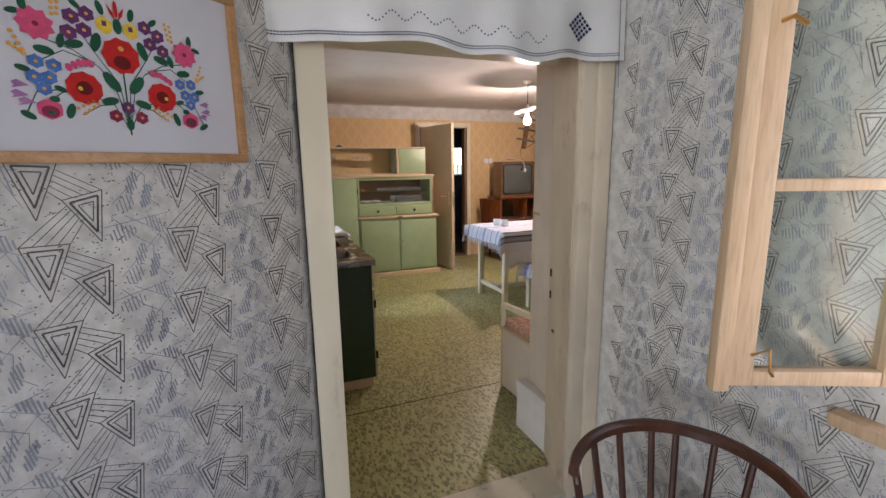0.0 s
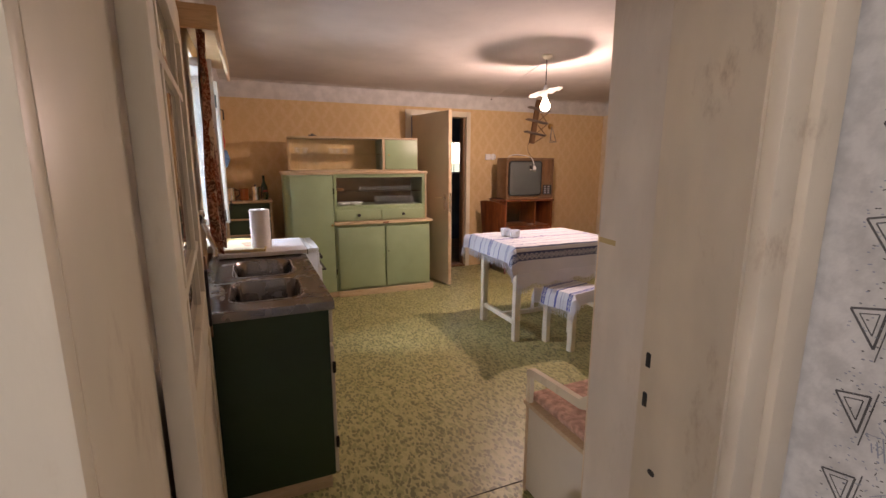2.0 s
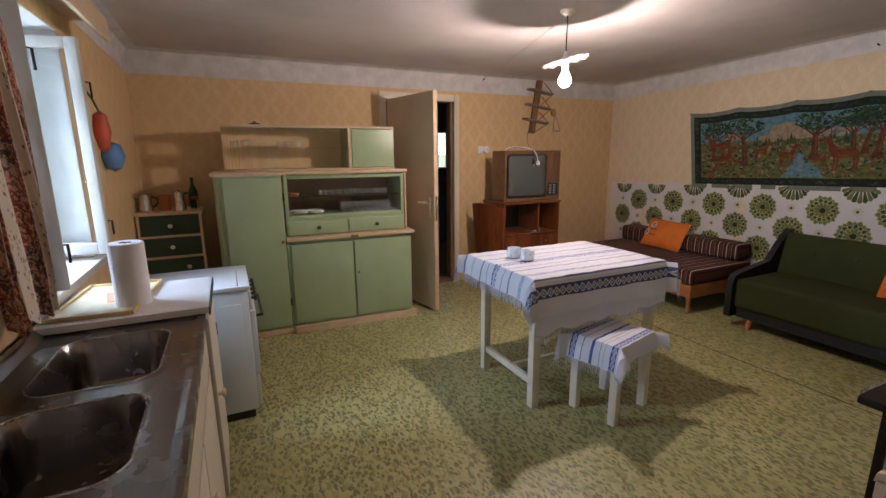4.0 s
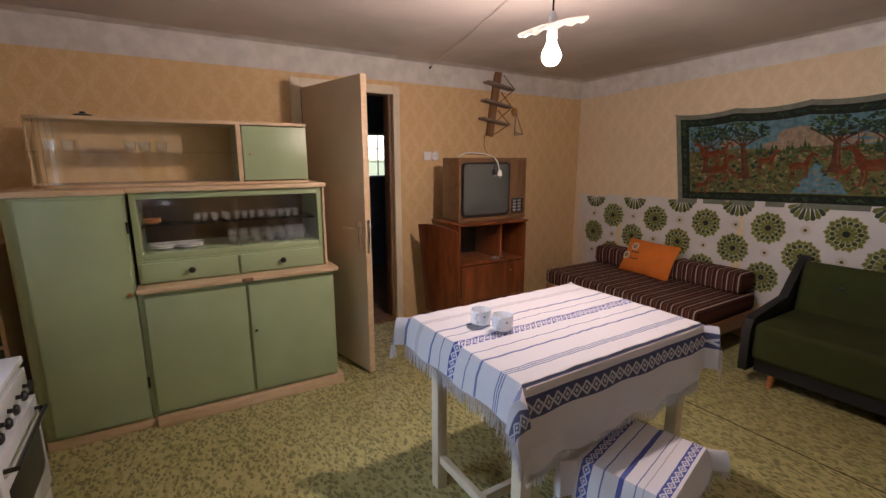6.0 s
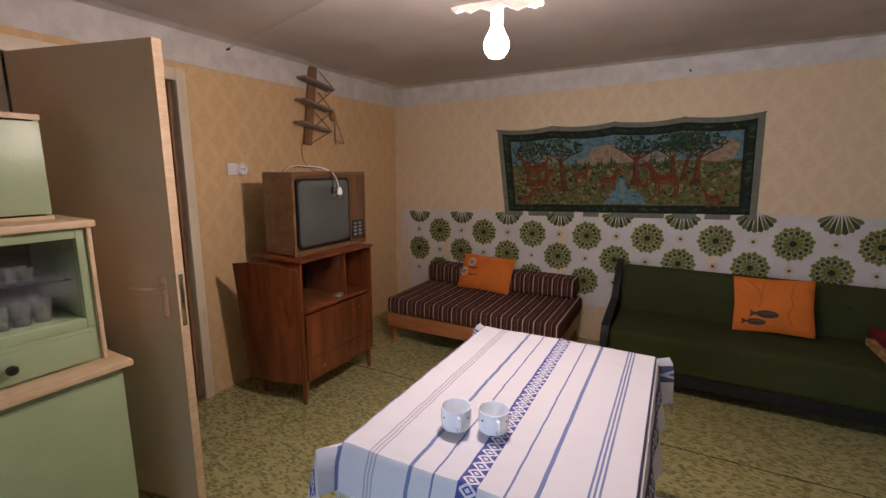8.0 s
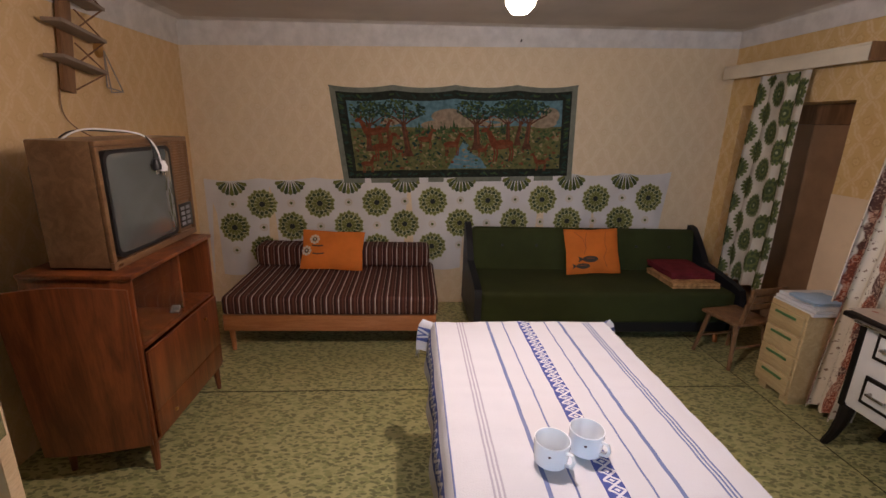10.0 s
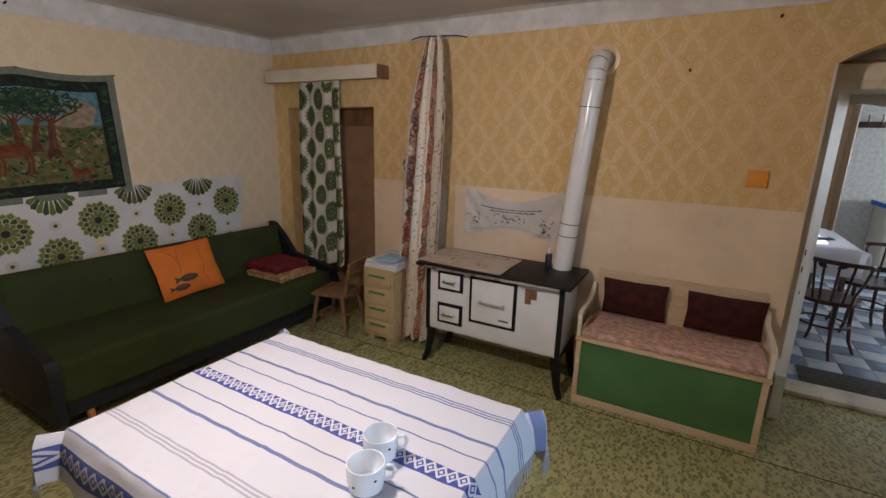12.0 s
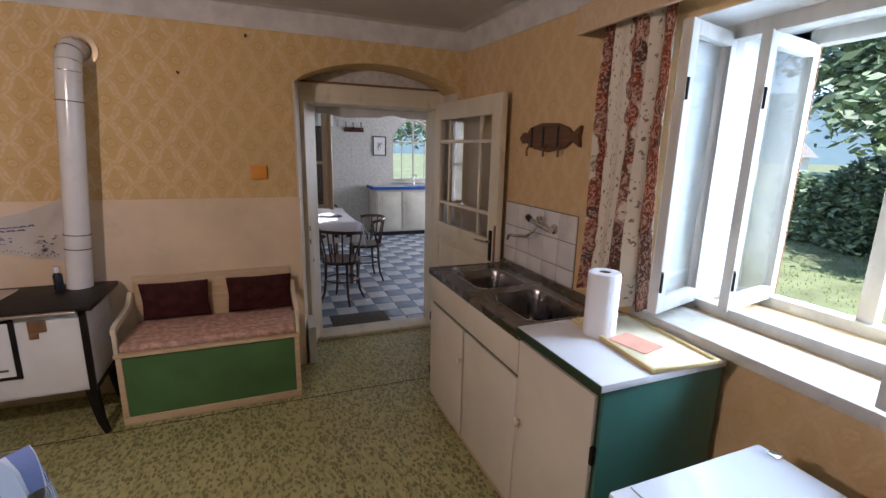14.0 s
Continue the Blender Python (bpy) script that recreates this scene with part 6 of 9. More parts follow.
part("side", B((W - 0.018, 0.0, legz + 0.02, W, D, Z - 0.02)), WALNUT, tc)
# Black back puts the shade inside the open shelf into its colour.
part("back", B((0.018, D - 0.012, legz + 0.02, W - 0.018, D, Z - 0.02), bev=0), BLACK, tc, "cabinet back, blackened for the shade inside")
part("top", B((-0.01, -0.012, Z - 0.02, W + 0.012, D, Z), bev=0.006), WALNUT, tc)
part("shelf", B((0.018, 0.012, 0.60, W - 0.018, D - 0.012, 0.618)), WALNUT, tc)
part("partition", B((0.46, 0.05, 0.618, 0.475, D - 0.012, Z - 0.02)), WALNUT, tc)
part("sliding_glass", B((0.02, 0.022, 0.62, 0.40, 0.026, Z - 0.021), bev=0), SHOW, tc).visible_shadow = False
for z0, z1 in ((legz + 0.025, 0.30), (0.304, 0.598)):
    d = part("drawer" if z1 < 0.4 else "flap", B((0.020, -0.014, z0, W - 0.02, 0.0, z1), bev=0.003), WALNUT, tc)
    knob(d, 0.52 if z1 > 0.4 else 0.15, -0.014, z1 - 0.07, 0.009, BRASS)
solo("remote_box", B((-0.07, -0.02, 0, 0.07, 0.02, 0.015)), plain("grey case", (0.35, 0.33, 0.30), 0.5), "small grey box on the cabinet shelf", "box", at=(3.74, 6.2, 0.619), rz=20)

tv = thing("television", "old wooden-cased tube television", "television", at=(3.335, 6.20, Z + 0.001), rz=-1.0)
tv.scale = (1.07, 1.0, 1.08)
W, D, Z2 = 0.655, 0.26, 0.485
part("case", B((0.0, 0.018, 0.008, W, D, Z2), bev=0.008), TVWOOD, tv)
part("front_frame", B((0, 0, 0, W, 0.018, 0.03), (0, 0, Z2 - 0.02, W, 0.018, Z2), (0, 0, 0.03, 0.02, 0.018, Z2 - 0.02), (W - 0.016, 0, 0.03, W, 0.018, Z2 - 0.02), (0.49, 0, 0.03, 0.508, 0.018, Z2 - 0.02), bev=0.004), TVWOOD, tv)
part("tube_housing", B((0.12, D, 0.10, 0.54, D + 0.12, 0.40), bev=0.03), BLACK, tv)
bm = bmesh.new()


def rrect(w, h, r, n=6):
    return [(sx * (w - r) + r * math.cos(a0 + math.pi / 2 * k / n), sy * (h - r) + r * math.sin(a0 + math.pi / 2 * k / n)) for sx, sy, a0 in ((1, 1, 0), (-1, 1, math.pi / 2), (-1, -1, math.pi), (1, -1, 1.5 * math.pi)) for k in range(n + 1)]


RX = Matrix.Translation((0.255, 0.0, 0.245)) @ Matrix.Rotation(radians(90), 4, "X")
part("bezel", slab(bm, rrect(0.228, 0.205, 0.035), -0.017, 0.005, RX), BLACK, tv)
bm = bmesh.new()
o = rrect(0.213, 0.190, 0.035)
rings = []
for k, (s, z) in enumerate(((1.0, 0.005), (0.9, 0.012), (0.7, 0.017), (0.4, 0.021), (0.12, 0.0225))):
    rings.append([bm.verts.new(RX @ Vector((x * s, y * s, z))) for x, y in o])
for a, b in zip(rings, rings[1:]):
    for j in range(len(o)):
        bm.faces.new((a[j], a[(j + 1) % len(o)], b[(j + 1) % len(o)], b[j]))
bm.faces.new(rings[-1])
part("screen", bm, SCREEN, tv)
bm = bmesh.new()
for k in range(22):
    box(bm, (0.512, 0.004, 0.19 + k * 0.0125), (W - 0.02, 0.012, 0.197 + k * 0.0125), 0)
box(bm, (0.508, 0.012, 0.18), (W - 0.016, 0.017, Z2 - 0.02))
part("speaker_grille", bm, BROWNW, tv)
part("control_panel", B((0.512, 0.002, 0.05, W - 0.02, 0.016, 0.165), bev=0.002), BLACK, tv)
for i in range(2):
    for j in range(4):
        part("button", B((0.525 + 0.05 * i, -0.003, 0.062 + 0.025 * j, 0.555 + 0.05 * i, 0.002, 0.078 + 0.025 * j), bev=0.001), INKS, tv)
bars = bmesh.new()
box(bars, (0.02, -0.001, 0.009), (0.05, 0.0, 0.018))
part("name_badge", bars, CHROME, tv)
TVM = pose(3.335, 6.20, 0.956, 0, 0, -1) @ Matrix.Diagonal((1.07, 1.0, 1.08, 1.0))


def cable(pts, r, mat, label, name="cable"):
    c = bpy.data.curves.new(name, "CURVE")
    c.dimensions, c.bevel_depth, c.bevel_resolution = "3D", r, 2
    s = c.splines.new("NURBS")
    s.points.add(len(pts) - 1)
    for p, q in zip(s.points, pts):
        p.co = (*q, 1)
    s.use_endpoint_u, s.order_u = True, 4
    c.materials.append(mat)
    ob = new(name, c)
    return tagged(ob, label, "cable")


W1 = TVM @ Vector((0.30, 0.1, Z2 + 0.004))
cable([TVM @ Vector(p) for p in ((0.14, 0.30, 0.36), (0.12, 0.25, 0.52), (0.18, 0.12, 0.515), (0.28, 0.05, 0.51), (0.315, -0.02, 0.50), (0.31, -0.035, 0.44), (0.305, -0.032, 0.40))], 0.0035, BLACK, "black mains lead hanging over the television")
cable([TVM @ Vector(p) for p in ((0.10, 0.30, 0.30), (0.08, 0.22, 0.53), (0.20, 0.06, 0.52), (0.30, 0.0, 0.51), (0.345, -0.03, 0.46), (0.35, -0.035, 0.39))], 0.004, PORCE, "white mains lead hanging over the television")
for p, mt, lb in (((0.305, -0.04, 0.375), BLACK, "black plug hanging on its lead"), ((0.352, -0.04, 0.365), PORCE, "white plug hanging on its lead")):
    g = thing("plug", lb, "plug")
    g.matrix_basis = TVM @ pose(*p)
    part("plug_body", lathe(bmesh.new(), [(0, -0.02), (0.018, -0.018), (0.02, 0.0), (0.012, 0.025), (0, 0.03)], n=14), mt, g)
    part("pin", tube(bmesh.new(), [(-0.008, 0, -0.018), (-0.008, 0, -0.036)], 0.003, 6), CHROME, g)
    part("pin", tube(bmesh.new(), [(0.008, 0, -0.018), (0.008, 0, -0.036)], 0.003, 6), CHROME, g)

sk = thing("wall_socket", "white double wall socket", "socket", at=(3.385, YN, 1.495))
part("switch_plate", B((-0.055, -0.022, -0.04, 0.022, 0, 0.04), bev=0.008), PORCE, sk)
part("socket_ring", lathe(bmesh.new(), [(0, 0.022), (0.028, 0.022), (0.036, 0.03), (0.042, 0.024), (0.042, 0), (0, 0)], n=24, m=Matrix.Translation((0.062, 0, 0)) @ Matrix.Rotation(radians(90), 4, "X")), PORCE, sk)
for x in (0.050, 0.074):
    part("socket_hole", tube(bmesh.new(), [(x, -0.0225, 0), (x, -0.024, 0)], 0.005, 8), BLACK, sk)

ws = thing("wall_shelf", "brown plank with three metal-wire shelves hung askew on the wall", "wall shelf")
SH = Matrix.Translation((4.10, YN - 0.03, 1.98)) @ Matrix.Rotation(radians(9), 4, "Y")
part("plank", box(bmesh.new(), (-0.042, -0.01, -0.30), (0.042, 0.012, 0.31), 0.005, SH), BROWNW, ws)
for k, z in enumerate((-0.165, 0.0, 0.165)):
    part("shelf", box(bmesh.new(), (-0.17 - 0.0 * k, -0.11, z - 0.009), (0.15, -0.012, z + 0.009), 0.003, SH), plain("weathered shelf board", (0.24, 0.19, 0.15), 0.6), ws)
for a, b in (((0.14, -0.10, 0.17), (0.06, -0.01, 0.29)), ((0.14, -0.10, 0.16), (0.05, -0.01, 0.02)), ((0.14, -0.10, 0.0), (0.06, -0.01, 0.13)), ((0.14, -0.10, -0.01), (0.05, -0.01, -0.15)), ((0.14, -0.10, -0.16), (0.05, -0.01, -0.04)), ((0.14, -0.10, -0.17), (0.04, -0.01, -0.28))):
    part("wire", tube(bmesh.new(), [SH @ Vector(a), SH @ Vector(b)], 0.0045, 6), BROWNW, ws)
cable([(4.02, YN - 0.012, 1.70), (3.99, YN - 0.012, 1.60), (4.03, YN - 0.015, 1.52), (4.10, YN - 0.05, 1.47), (4.1, YN - 0.12, 1.44)], 0.003, BROWNW, "thin brown cable on the wall")
wl = thing("wall_lamp", "brass wall lamp base with a hanging wire shade", "wall lamp", at=(4.385, YN, 1.93))
part("rose", lathe(bmesh.new(), [(0, 0.03), (0.018, 0.03), (0.035, 0.02), (0.042, 0.0), (0, 0)], n=20, m=Matrix.Rotation(radians(90), 4, "X")), BRASS, wl)
for a, b in (((0, -0.03, 0.0), (-0.05, -0.07, -0.23)), ((0, -0.03, 0), (0.06, -0.07, -0.22)), ((-0.05, -0.07, -0.23), (0.06, -0.07, -0.22)), ((0, -0.03, 0), (0.0, -0.02, -0.2)), ((0, -0.02, -0.2), (0.06, -0.07, -0.22))):
    part("wire", tube(bmesh.new(), [a, b], 0.004, 6), plain("grey wire", (0.28, 0.25, 0.22), 0.5), wl)
for x, y, z in ((3.40, YN + 0.0, 2.245),):
    solo("nail", tube(bmesh.new(), [(x, y + 0.01, z), (x, y - 0.035, z + 0.005)], 0.008, 8), IRON, "rusty hook in the cornice", "nail")

# ---- daybed ----
db = thing("daybed", "low daybed with orange wooden frame and brown striped covers", "daybed", at=(0, 0, 0))
X0, X1, Y0, Y1 = 4.42, 5.28, 4.80, 6.27
part("side_rail", B((X0, Y0, 0.155, X0 + 0.025, Y1, 0.275), bev=0.005), ORANGEW, db)
part("side_rail", B((X1 - 0.025, Y0, 0.155, X1, Y1, 0.275), bev=0.005), ORANGEW, db)
part("end_rail", B((X0 + 0.025, Y0, 0.155, X1 - 0.025, Y0 + 0.022, 0.275), bev=0.005), ORANGEW, db)
part("end_rail", B((X0 + 0.025, Y1 - 0.022, 0.155, X1 - 0.025, Y1, 0.275), bev=0.005), ORANGEW, db)
part("slat_base", B((X0 + 0.025, Y0 + 0.022, 0.20, X1 - 0.025, Y1 - 0.022, 0.24)), BROWNW, db)
for x in (X0 + 0.03, X1 - 0.05):
    for y in (Y0 + 0.03, Y1 - 0.05):
        part("leg", tube(bmesh.new(), [(x + 0.01, y + 0.01, 0.16), (x, y, 0)], 0.022, 10, 0.014), ORANGEW, db)


def stuffed(lo, hi, r, uvaxis, n=26, sag=0.0):
    """A soft block with rounded edges; UV runs along one axis."""
    bm = box(bmesh.new(), lo, hi, r, seg=4)
    lay = bm.loops.layers.uv.verify()
    a = "xyz".index(uvaxis)
    for f in bm.faces:
        for l in f.loops:
            l[lay].uv = ((l.vert.co[a] - lo[a]), l.vert.co[(a + 1) % 3])
    return bm


mt = solo("mattress", stuffed((X0 - 0.015, Y0 - 0.01, 0.278), (X1 - 0.01, Y1 + 0.0, 0.415), 0.04, "y"), STRIPE, "mattress under a brown, cream and maroon striped cover", "mattress")
bo = solo("bolster", stuffed((X1 - 0.20, Y0 + 0.03, 0.417), (X1 + 0.03, Y0 + 0.64, 0.585), 0.045, "y"), STRIPE, "brown striped bolster against the wall", "bolster", "bolsters")
bo2 = solo("bolster", stuffed((X1 - 0.20, Y0 + 0.74, 0.417), (X1 + 0.03, Y1 - 0.02, 0.585), 0.045, "y"), STRIPE, "brown striped bolster against the wall", "bolster", "bolsters")


def decorated(m, w, h, t, label, draw):
    ob = cushion("orange_cushion", w, h, t, ORANGE, label, m, "cushion")

    def P(u, v, l):
        k = (max(0, 1 - abs(2 * u / w) ** 2.6) * max(0, 1 - abs(2 * v / h) ** 2.6)) ** 0.55
        return Vector((u, -(t / 2 * k + 0.004 + l), v))
    p = Print(P, 0.001)
    draw(p)
    p.done("print", [FCORE, PALEFL, plain("charcoal thread", (0.05, 0.04, 0.03), 0.9), plain("orange-brown thread", (0.35, 0.09, 0.02), 0.9)], ob)


def eyes(p):
    for u, v in ((-0.14, 0.075), (-0.20, -0.02)):
        for k in range(8):
            p.petal(u, v, 0.012, 0.042, k * math.pi / 4, 0.012, 1, 0)
        p.blob(u, v, 0.018, 0.018, 0, 1, n=12)
        p.blob(u, v, 0.009, 0.009, 1, 2, n=10)
    p.line([(-0.16, 0.025), (-0.11, 0.018), (-0.07, 0.024)], 0.011, 2)
    p.line([(-0.15, -0.04), (-0.11, -0.046), (-0.06, -0.038)], 0.010, 2)


def fishes(p):
    for u, v, s in ((-0.04, -0.07, 1.0), (-0.10, -0.125, 0.85)):
        p.blob(u, v, 0.065 * s, 0.026 * s, 2, 0, n=16)
        p.poly([(u - 0.05 * s, v), (u - 0.10 * s, v + 0.025 * s), (u - 0.09 * s, v), (u - 0.10 * s, v - 0.025 * s)], 2, 1)
        p.line([(u - 0.03 * s, v + 0.006), (u + 0.035 * s, v + 0.006)], 0.003, 3, 2)
    for c in (((-0.15, 0.16), (-0.09, 0.10), (-0.07, 0.02), (-0.09, -0.03)), ((-0.05, 0.15), (-0.07, 0.09), (-0.07, 0.02)), ((0.10, 0.0), (0.07, -0.06), (0.10, -0.14)), ((0.11, 0.15), (0.09, 0.06), (0.10, 0.0))):
        p.line(list(c), 0.005, 3)


decorated(Matrix.Translation((5.06, 5.62, 0.565)) @ pose(0, 0, 0, 0, 0, -90) @ pose(0, 0, 0, -28, 2, 0), 0.50, 0.33, 0.11, "orange cushion printed with two flower eyes on the daybed", eyes)
decorated(Matrix.Translation((4.97, 3.49, 0.605)) @ pose(0, 0, 0, 0, 0, -90) @ pose(0, 0, 0, -24, -2, 0), 0.46, 0.38, 0.11, "orange cushion with two dark fish on the green sofa", fishes)

# ---- sofa ----
so = thing("sofa", "dark green upholstered sofa with black arms", "sofa", at=(0, 0, 0))
X0, X1, Y0, Y1 = 4.50, 5.28, 2.52, 4.47
part("seat", box(bmesh.new(), (X0, Y0, 0.17), (X1 - 0.12, Y1, 0.42), 0.045, seg=4), SOFA, so)
bm = box(bmesh.new(), (0, Y0, 0), (0.13, Y1, 0.39), 0.045, seg=4)
bmesh.ops.transform(bm, matrix=Matrix.Translation((X1 - 0.23, 0, 0.385)) @ Matrix.Rotation(radians(12), 4, "Y"), verts=bm.verts)
part("backrest", bm, SOFA, so)
part("base", B((X0 + 0.03, Y0 + 0.02, 0.09, X1 - 0.03, Y1 - 0.02, 0.18)), SOFAD, so)
for y in (Y0 - 0.055, Y1 + 0.002):
    bm = bmesh.new()
    slab(bm, [(X0 - 0.02, 0.09), (X0 - 0.03, 0.36), (X0 + 0.0, 0.44), (X0 + 0.06, 0.46), (X1 - 0.32, 0.52), (X1 - 0.20, 0.66), (X1 - 0.08, 0.77), (X1 - 0.02, 0.78), (X1 - 0.01, 0.09)], 0, 0.052, Matrix.Translation((0, y + 0.052, 0)) @ Matrix.Rotation(radians(90), 4, "X"))
    part("arm", bm, SOFAD, so, "black padded arm")
for i in range(6):
    knob(so, 0, 0, 0, 0.012, SOFAD, "", Matrix.Translation((X1 - 0.19, Y0 + 0.25 + 0.29 * i, 0.62)) @ Matrix.Rotation(radians(-82), 4, "Y"), "button")
for x in (X0 + 0.06, X1 - 0.1):
    for y in (Y0 + 0.08, Y1 - 0.12):
        part("leg", tube(bmesh.new(), [(x, y, 0.095), (x - 0.02, y, 0)], 0.024, 10, 0.015), ORANGEW, so)


def folded(x0, y0, x1, y1, z0, z1, layers, seed):
    bm = bmesh.new()
    r = random.Random(seed)
    h = (z1 - z0) / layers
    for k in range(layers):
        dx, dy = r.uniform(-0.015, 0.015), r.uniform(-0.015, 0.015)
        def f(u, v, k=k, dx=dx, dy=dy):
            return (x0 + dx + (x1 - x0) * u, y0 + dy + (y1 - y0) * v, z0 + h * (k + 0.92) + 0.006 * noise.noise(Vector((u * 3, v * 3, k + seed))) - 0.012 * max(abs(u - 0.5), abs(v - 0.5)) ** 3 * 8)
        sheet(bm, f, 10, 10, h * 0.84)
    return bm


bl = solo("folded_blanket", folded(4.60, 2.60, 5.00, 2.98, 0.425, 0.475, 2, 3), TAN, "tan fringed folded blanket on the sofa", "blanket")
bl2 = solo("folded_blanket", folded(4.66, 2.60, 5.04, 2.95, 0.480, 0.535, 2, 5), BLANKET, "wine red folded blanket on top", "blanket")

# ---- wall cloths on the east wall ----


def spread_z(y):
    """Top edge of the flowered cloth, sagging between its nails."""
    t = (6.70 - y) / (6.70 - 2.70)
    base = 1.09 + 0.145 * t ** 1.0
    s = (t * 9) % 1.0
    return base - 0.022 * 4 * s * (1 - s)


def spread_f(u, v):
    y = 6.70 - 4.0 * u
    zt = spread_z(y)
    z = zt - 0.82 * v
    return (XE - 0.008 - 0.006 * math.sin(y * 11) * (0.3 + v) - 0.006 * math.sin(y * 27 + 1.5), y + 0.02 * math.sin(v * 3) * (1 if u > 0.97 else 0), z)


sp = solo("flowered_cloth", sheet(bmesh.new(), spread_f, 160, 12, -0.002), plain("greyed cotton", (0.62, 0.60, 0.58), 0.9, var=0.06, scale=3, bs=0.35, bscale=180, spec=0.2), "white wall cloth printed with big olive flowers", "wall hanging")


def big_flower(p, u, v, r, seed=0):
    for ring, (r0, r1, w, mi, n) in enumerate(((0.45, 1.0, 0.13, 0, 20), (0.25, 0.80, 0.12, 1, 14), (0.12, 0.55, 0.10, 0, 12))):
        for k in range(n):
            a = 2 * math.pi * (k + 0.5 * (ring % 2)) / n + seed
            p.petal(u, v, r * r0 * 0.6, r * r1 * (1 if (k + seed) % 2 else 0.93), a, r * w * 1.25, 2, ring * 2)
            p.petal(u, v, r * r0 * 0.62, r * r1 * (0.96 if (k + seed) % 2 else 0.89), a, r * w * 0.92, mi, ring * 2 + 1)
    p.blob(u, v, r * 0.17, r * 0.17, 3, 7, n=14)


def small_flower(p, u, v, r):
    for k in range(12):
        p.petal(u, v, r * 0.3, r, 2 * math.pi * k / 12, r * 0.2, 4, 0)
    p.blob(u, v, r * 0.36, r * 0.36, 0, 3, n=12)
    p.blob(u, v, r * 0.14, r * 0.14, 1, 4, n=8)


def SP(y, z, l):
    u = (6.70 - y) / 4.0
    v = (spread_z(y) - z) / 0.82
    x, _, _ = spread_f(u, v)
    return Vector((x - l - 0.001, y, z))


p = Print(SP, 0.002)
RF = 0.134
cols = [3.841 + 0.24 * q for q in range(-4, 12)]
for i, y in enumerate(cols):
    odd = i % 2
    t = (6.70 - y) / 4.0
    top = spread_z(y)
    for j in range(3):
        z = (0.87 if odd == 0 else 0.675) + 0.14 * t - 0.40 * j
        if z > 0.40:
            if z + RF < top - 0.004:
                big_flower(p, y, z, RF if 2.84 < y < 6.56 else RF * 0.62, i + j)
        if j == 0 and z + 0.40 - RF < top - 0.015:
            # a bloom cut by the hem: only its lower petals
            zc = z + 0.40
            for q in range(9):
                a = math.pi * (1.1 + 0.8 * q / 8)
                l = min(RF, (top - 0.005 - (zc + RF * math.sin(a))) + 2 * RF)
                pts = [(y + math.cos(a - 0.15) * RF * 0.9, min(top - 0.006, zc + math.sin(a - 0.15) * RF * 0.9)), (y + math.cos(a) * RF, min(top - 0.006, zc + math.sin(a) * RF)), (y + math.cos(a + 0.15) * RF * 0.9, min(top - 0.006, zc + math.sin(a + 0.15) * RF * 0.9)), (y + math.cos(a) * 0.3 * RF, top - 0.006)]
                if pts[1][1] < top - 0.01 and 2.8 < y < 6.6:
                    p.poly(pts, q % 2, 0)
        zs = z + 0.20
        if zs < top - 0.05 and zs > 0.4:
            small_flower(p, y, zs, 0.036)
p.done("flower_print", [OLIVE, DOLIVE, LOLIVE, FCORE, PALEFL], sp)

# tapestry: woven woodland picture in a dark leaf border
TT = [(5.654, 1.858), (3.625, 1.925), (5.55, 1.078), (3.60, 1.145)]


def tap_f(u, v):
    y = (TT[0][0] * (1 - u) + TT[1][0] * u) * (1 - v) + (TT[2][0] * (1 - u) + TT[3][0] * u) * v
    z = (TT[0][1] * (1 - u) + TT[1][1] * u) * (1 - v) + (TT[2][1] * (1 - u) + TT[3][1] * u) * v
    s = (u * 4) % 1.0
    z -= 0.022 * 4 * s * (1 - s) * (1 - v)
    return (XE - 0.012 - 0.002 * math.sin(u * 12), y, z)


GREYB = plain("grey-green woven border", (0.16, 0.17, 0.13), 0.9, var=0.15, scale=20, bs=0.4, bscale=160)
ta = solo("tapestry", sheet(bmesh.new(), tap_f, 60, 24, -0.004), GREYB, "woven tapestry of deer at a woodland stream, dark leaf border", "tapestry")
w, h = 2.0, 0.78
p = Print(lambda u, v, l: Vector(tap_f(u / w, 1 - v / h)) - Vector((l, 0, 0)), 0.0030)
tm = [plain("tapestry " + n, c, 0.9, var=0.25, scale=30, bs=0.3, bscale=160, spec=0.1) for n, c in (
    ("dark border", (0.022, 0.026, 0.020)), ("sky", (0.10, 0.19, 0.22)), ("cloud", (0.27, 0.205, 0.14)), ("bark", (0.10, 0.042, 0.026)), ("leaf dark", (0.022, 0.045, 0.035)),
    ("leaf mid", (0.07, 0.10, 0.035)), ("meadow", (0.12, 0.12, 0.045)), ("fur", (0.15, 0.045, 0.022)), ("water", (0.10, 0.20, 0.24)), ("straw", (0.24, 0.19, 0.10)), ("pine", (0.045, 0.075, 0.03)), ("rust", (0.16, 0.06, 0.03)))]
U0, U1, V0, V1 = 0.075, 1.925, 0.06, 0.72


def rect(a, b, c, d, mi, layer, nx=1):
    for k in range(nx):
        p.poly([(a + (c - a) * k / nx, b), (a + (c - a) * (k + 1) / nx, b), (a + (c - a) * (k + 1) / nx, d), (a + (c - a) * k / nx, d)], mi, layer)


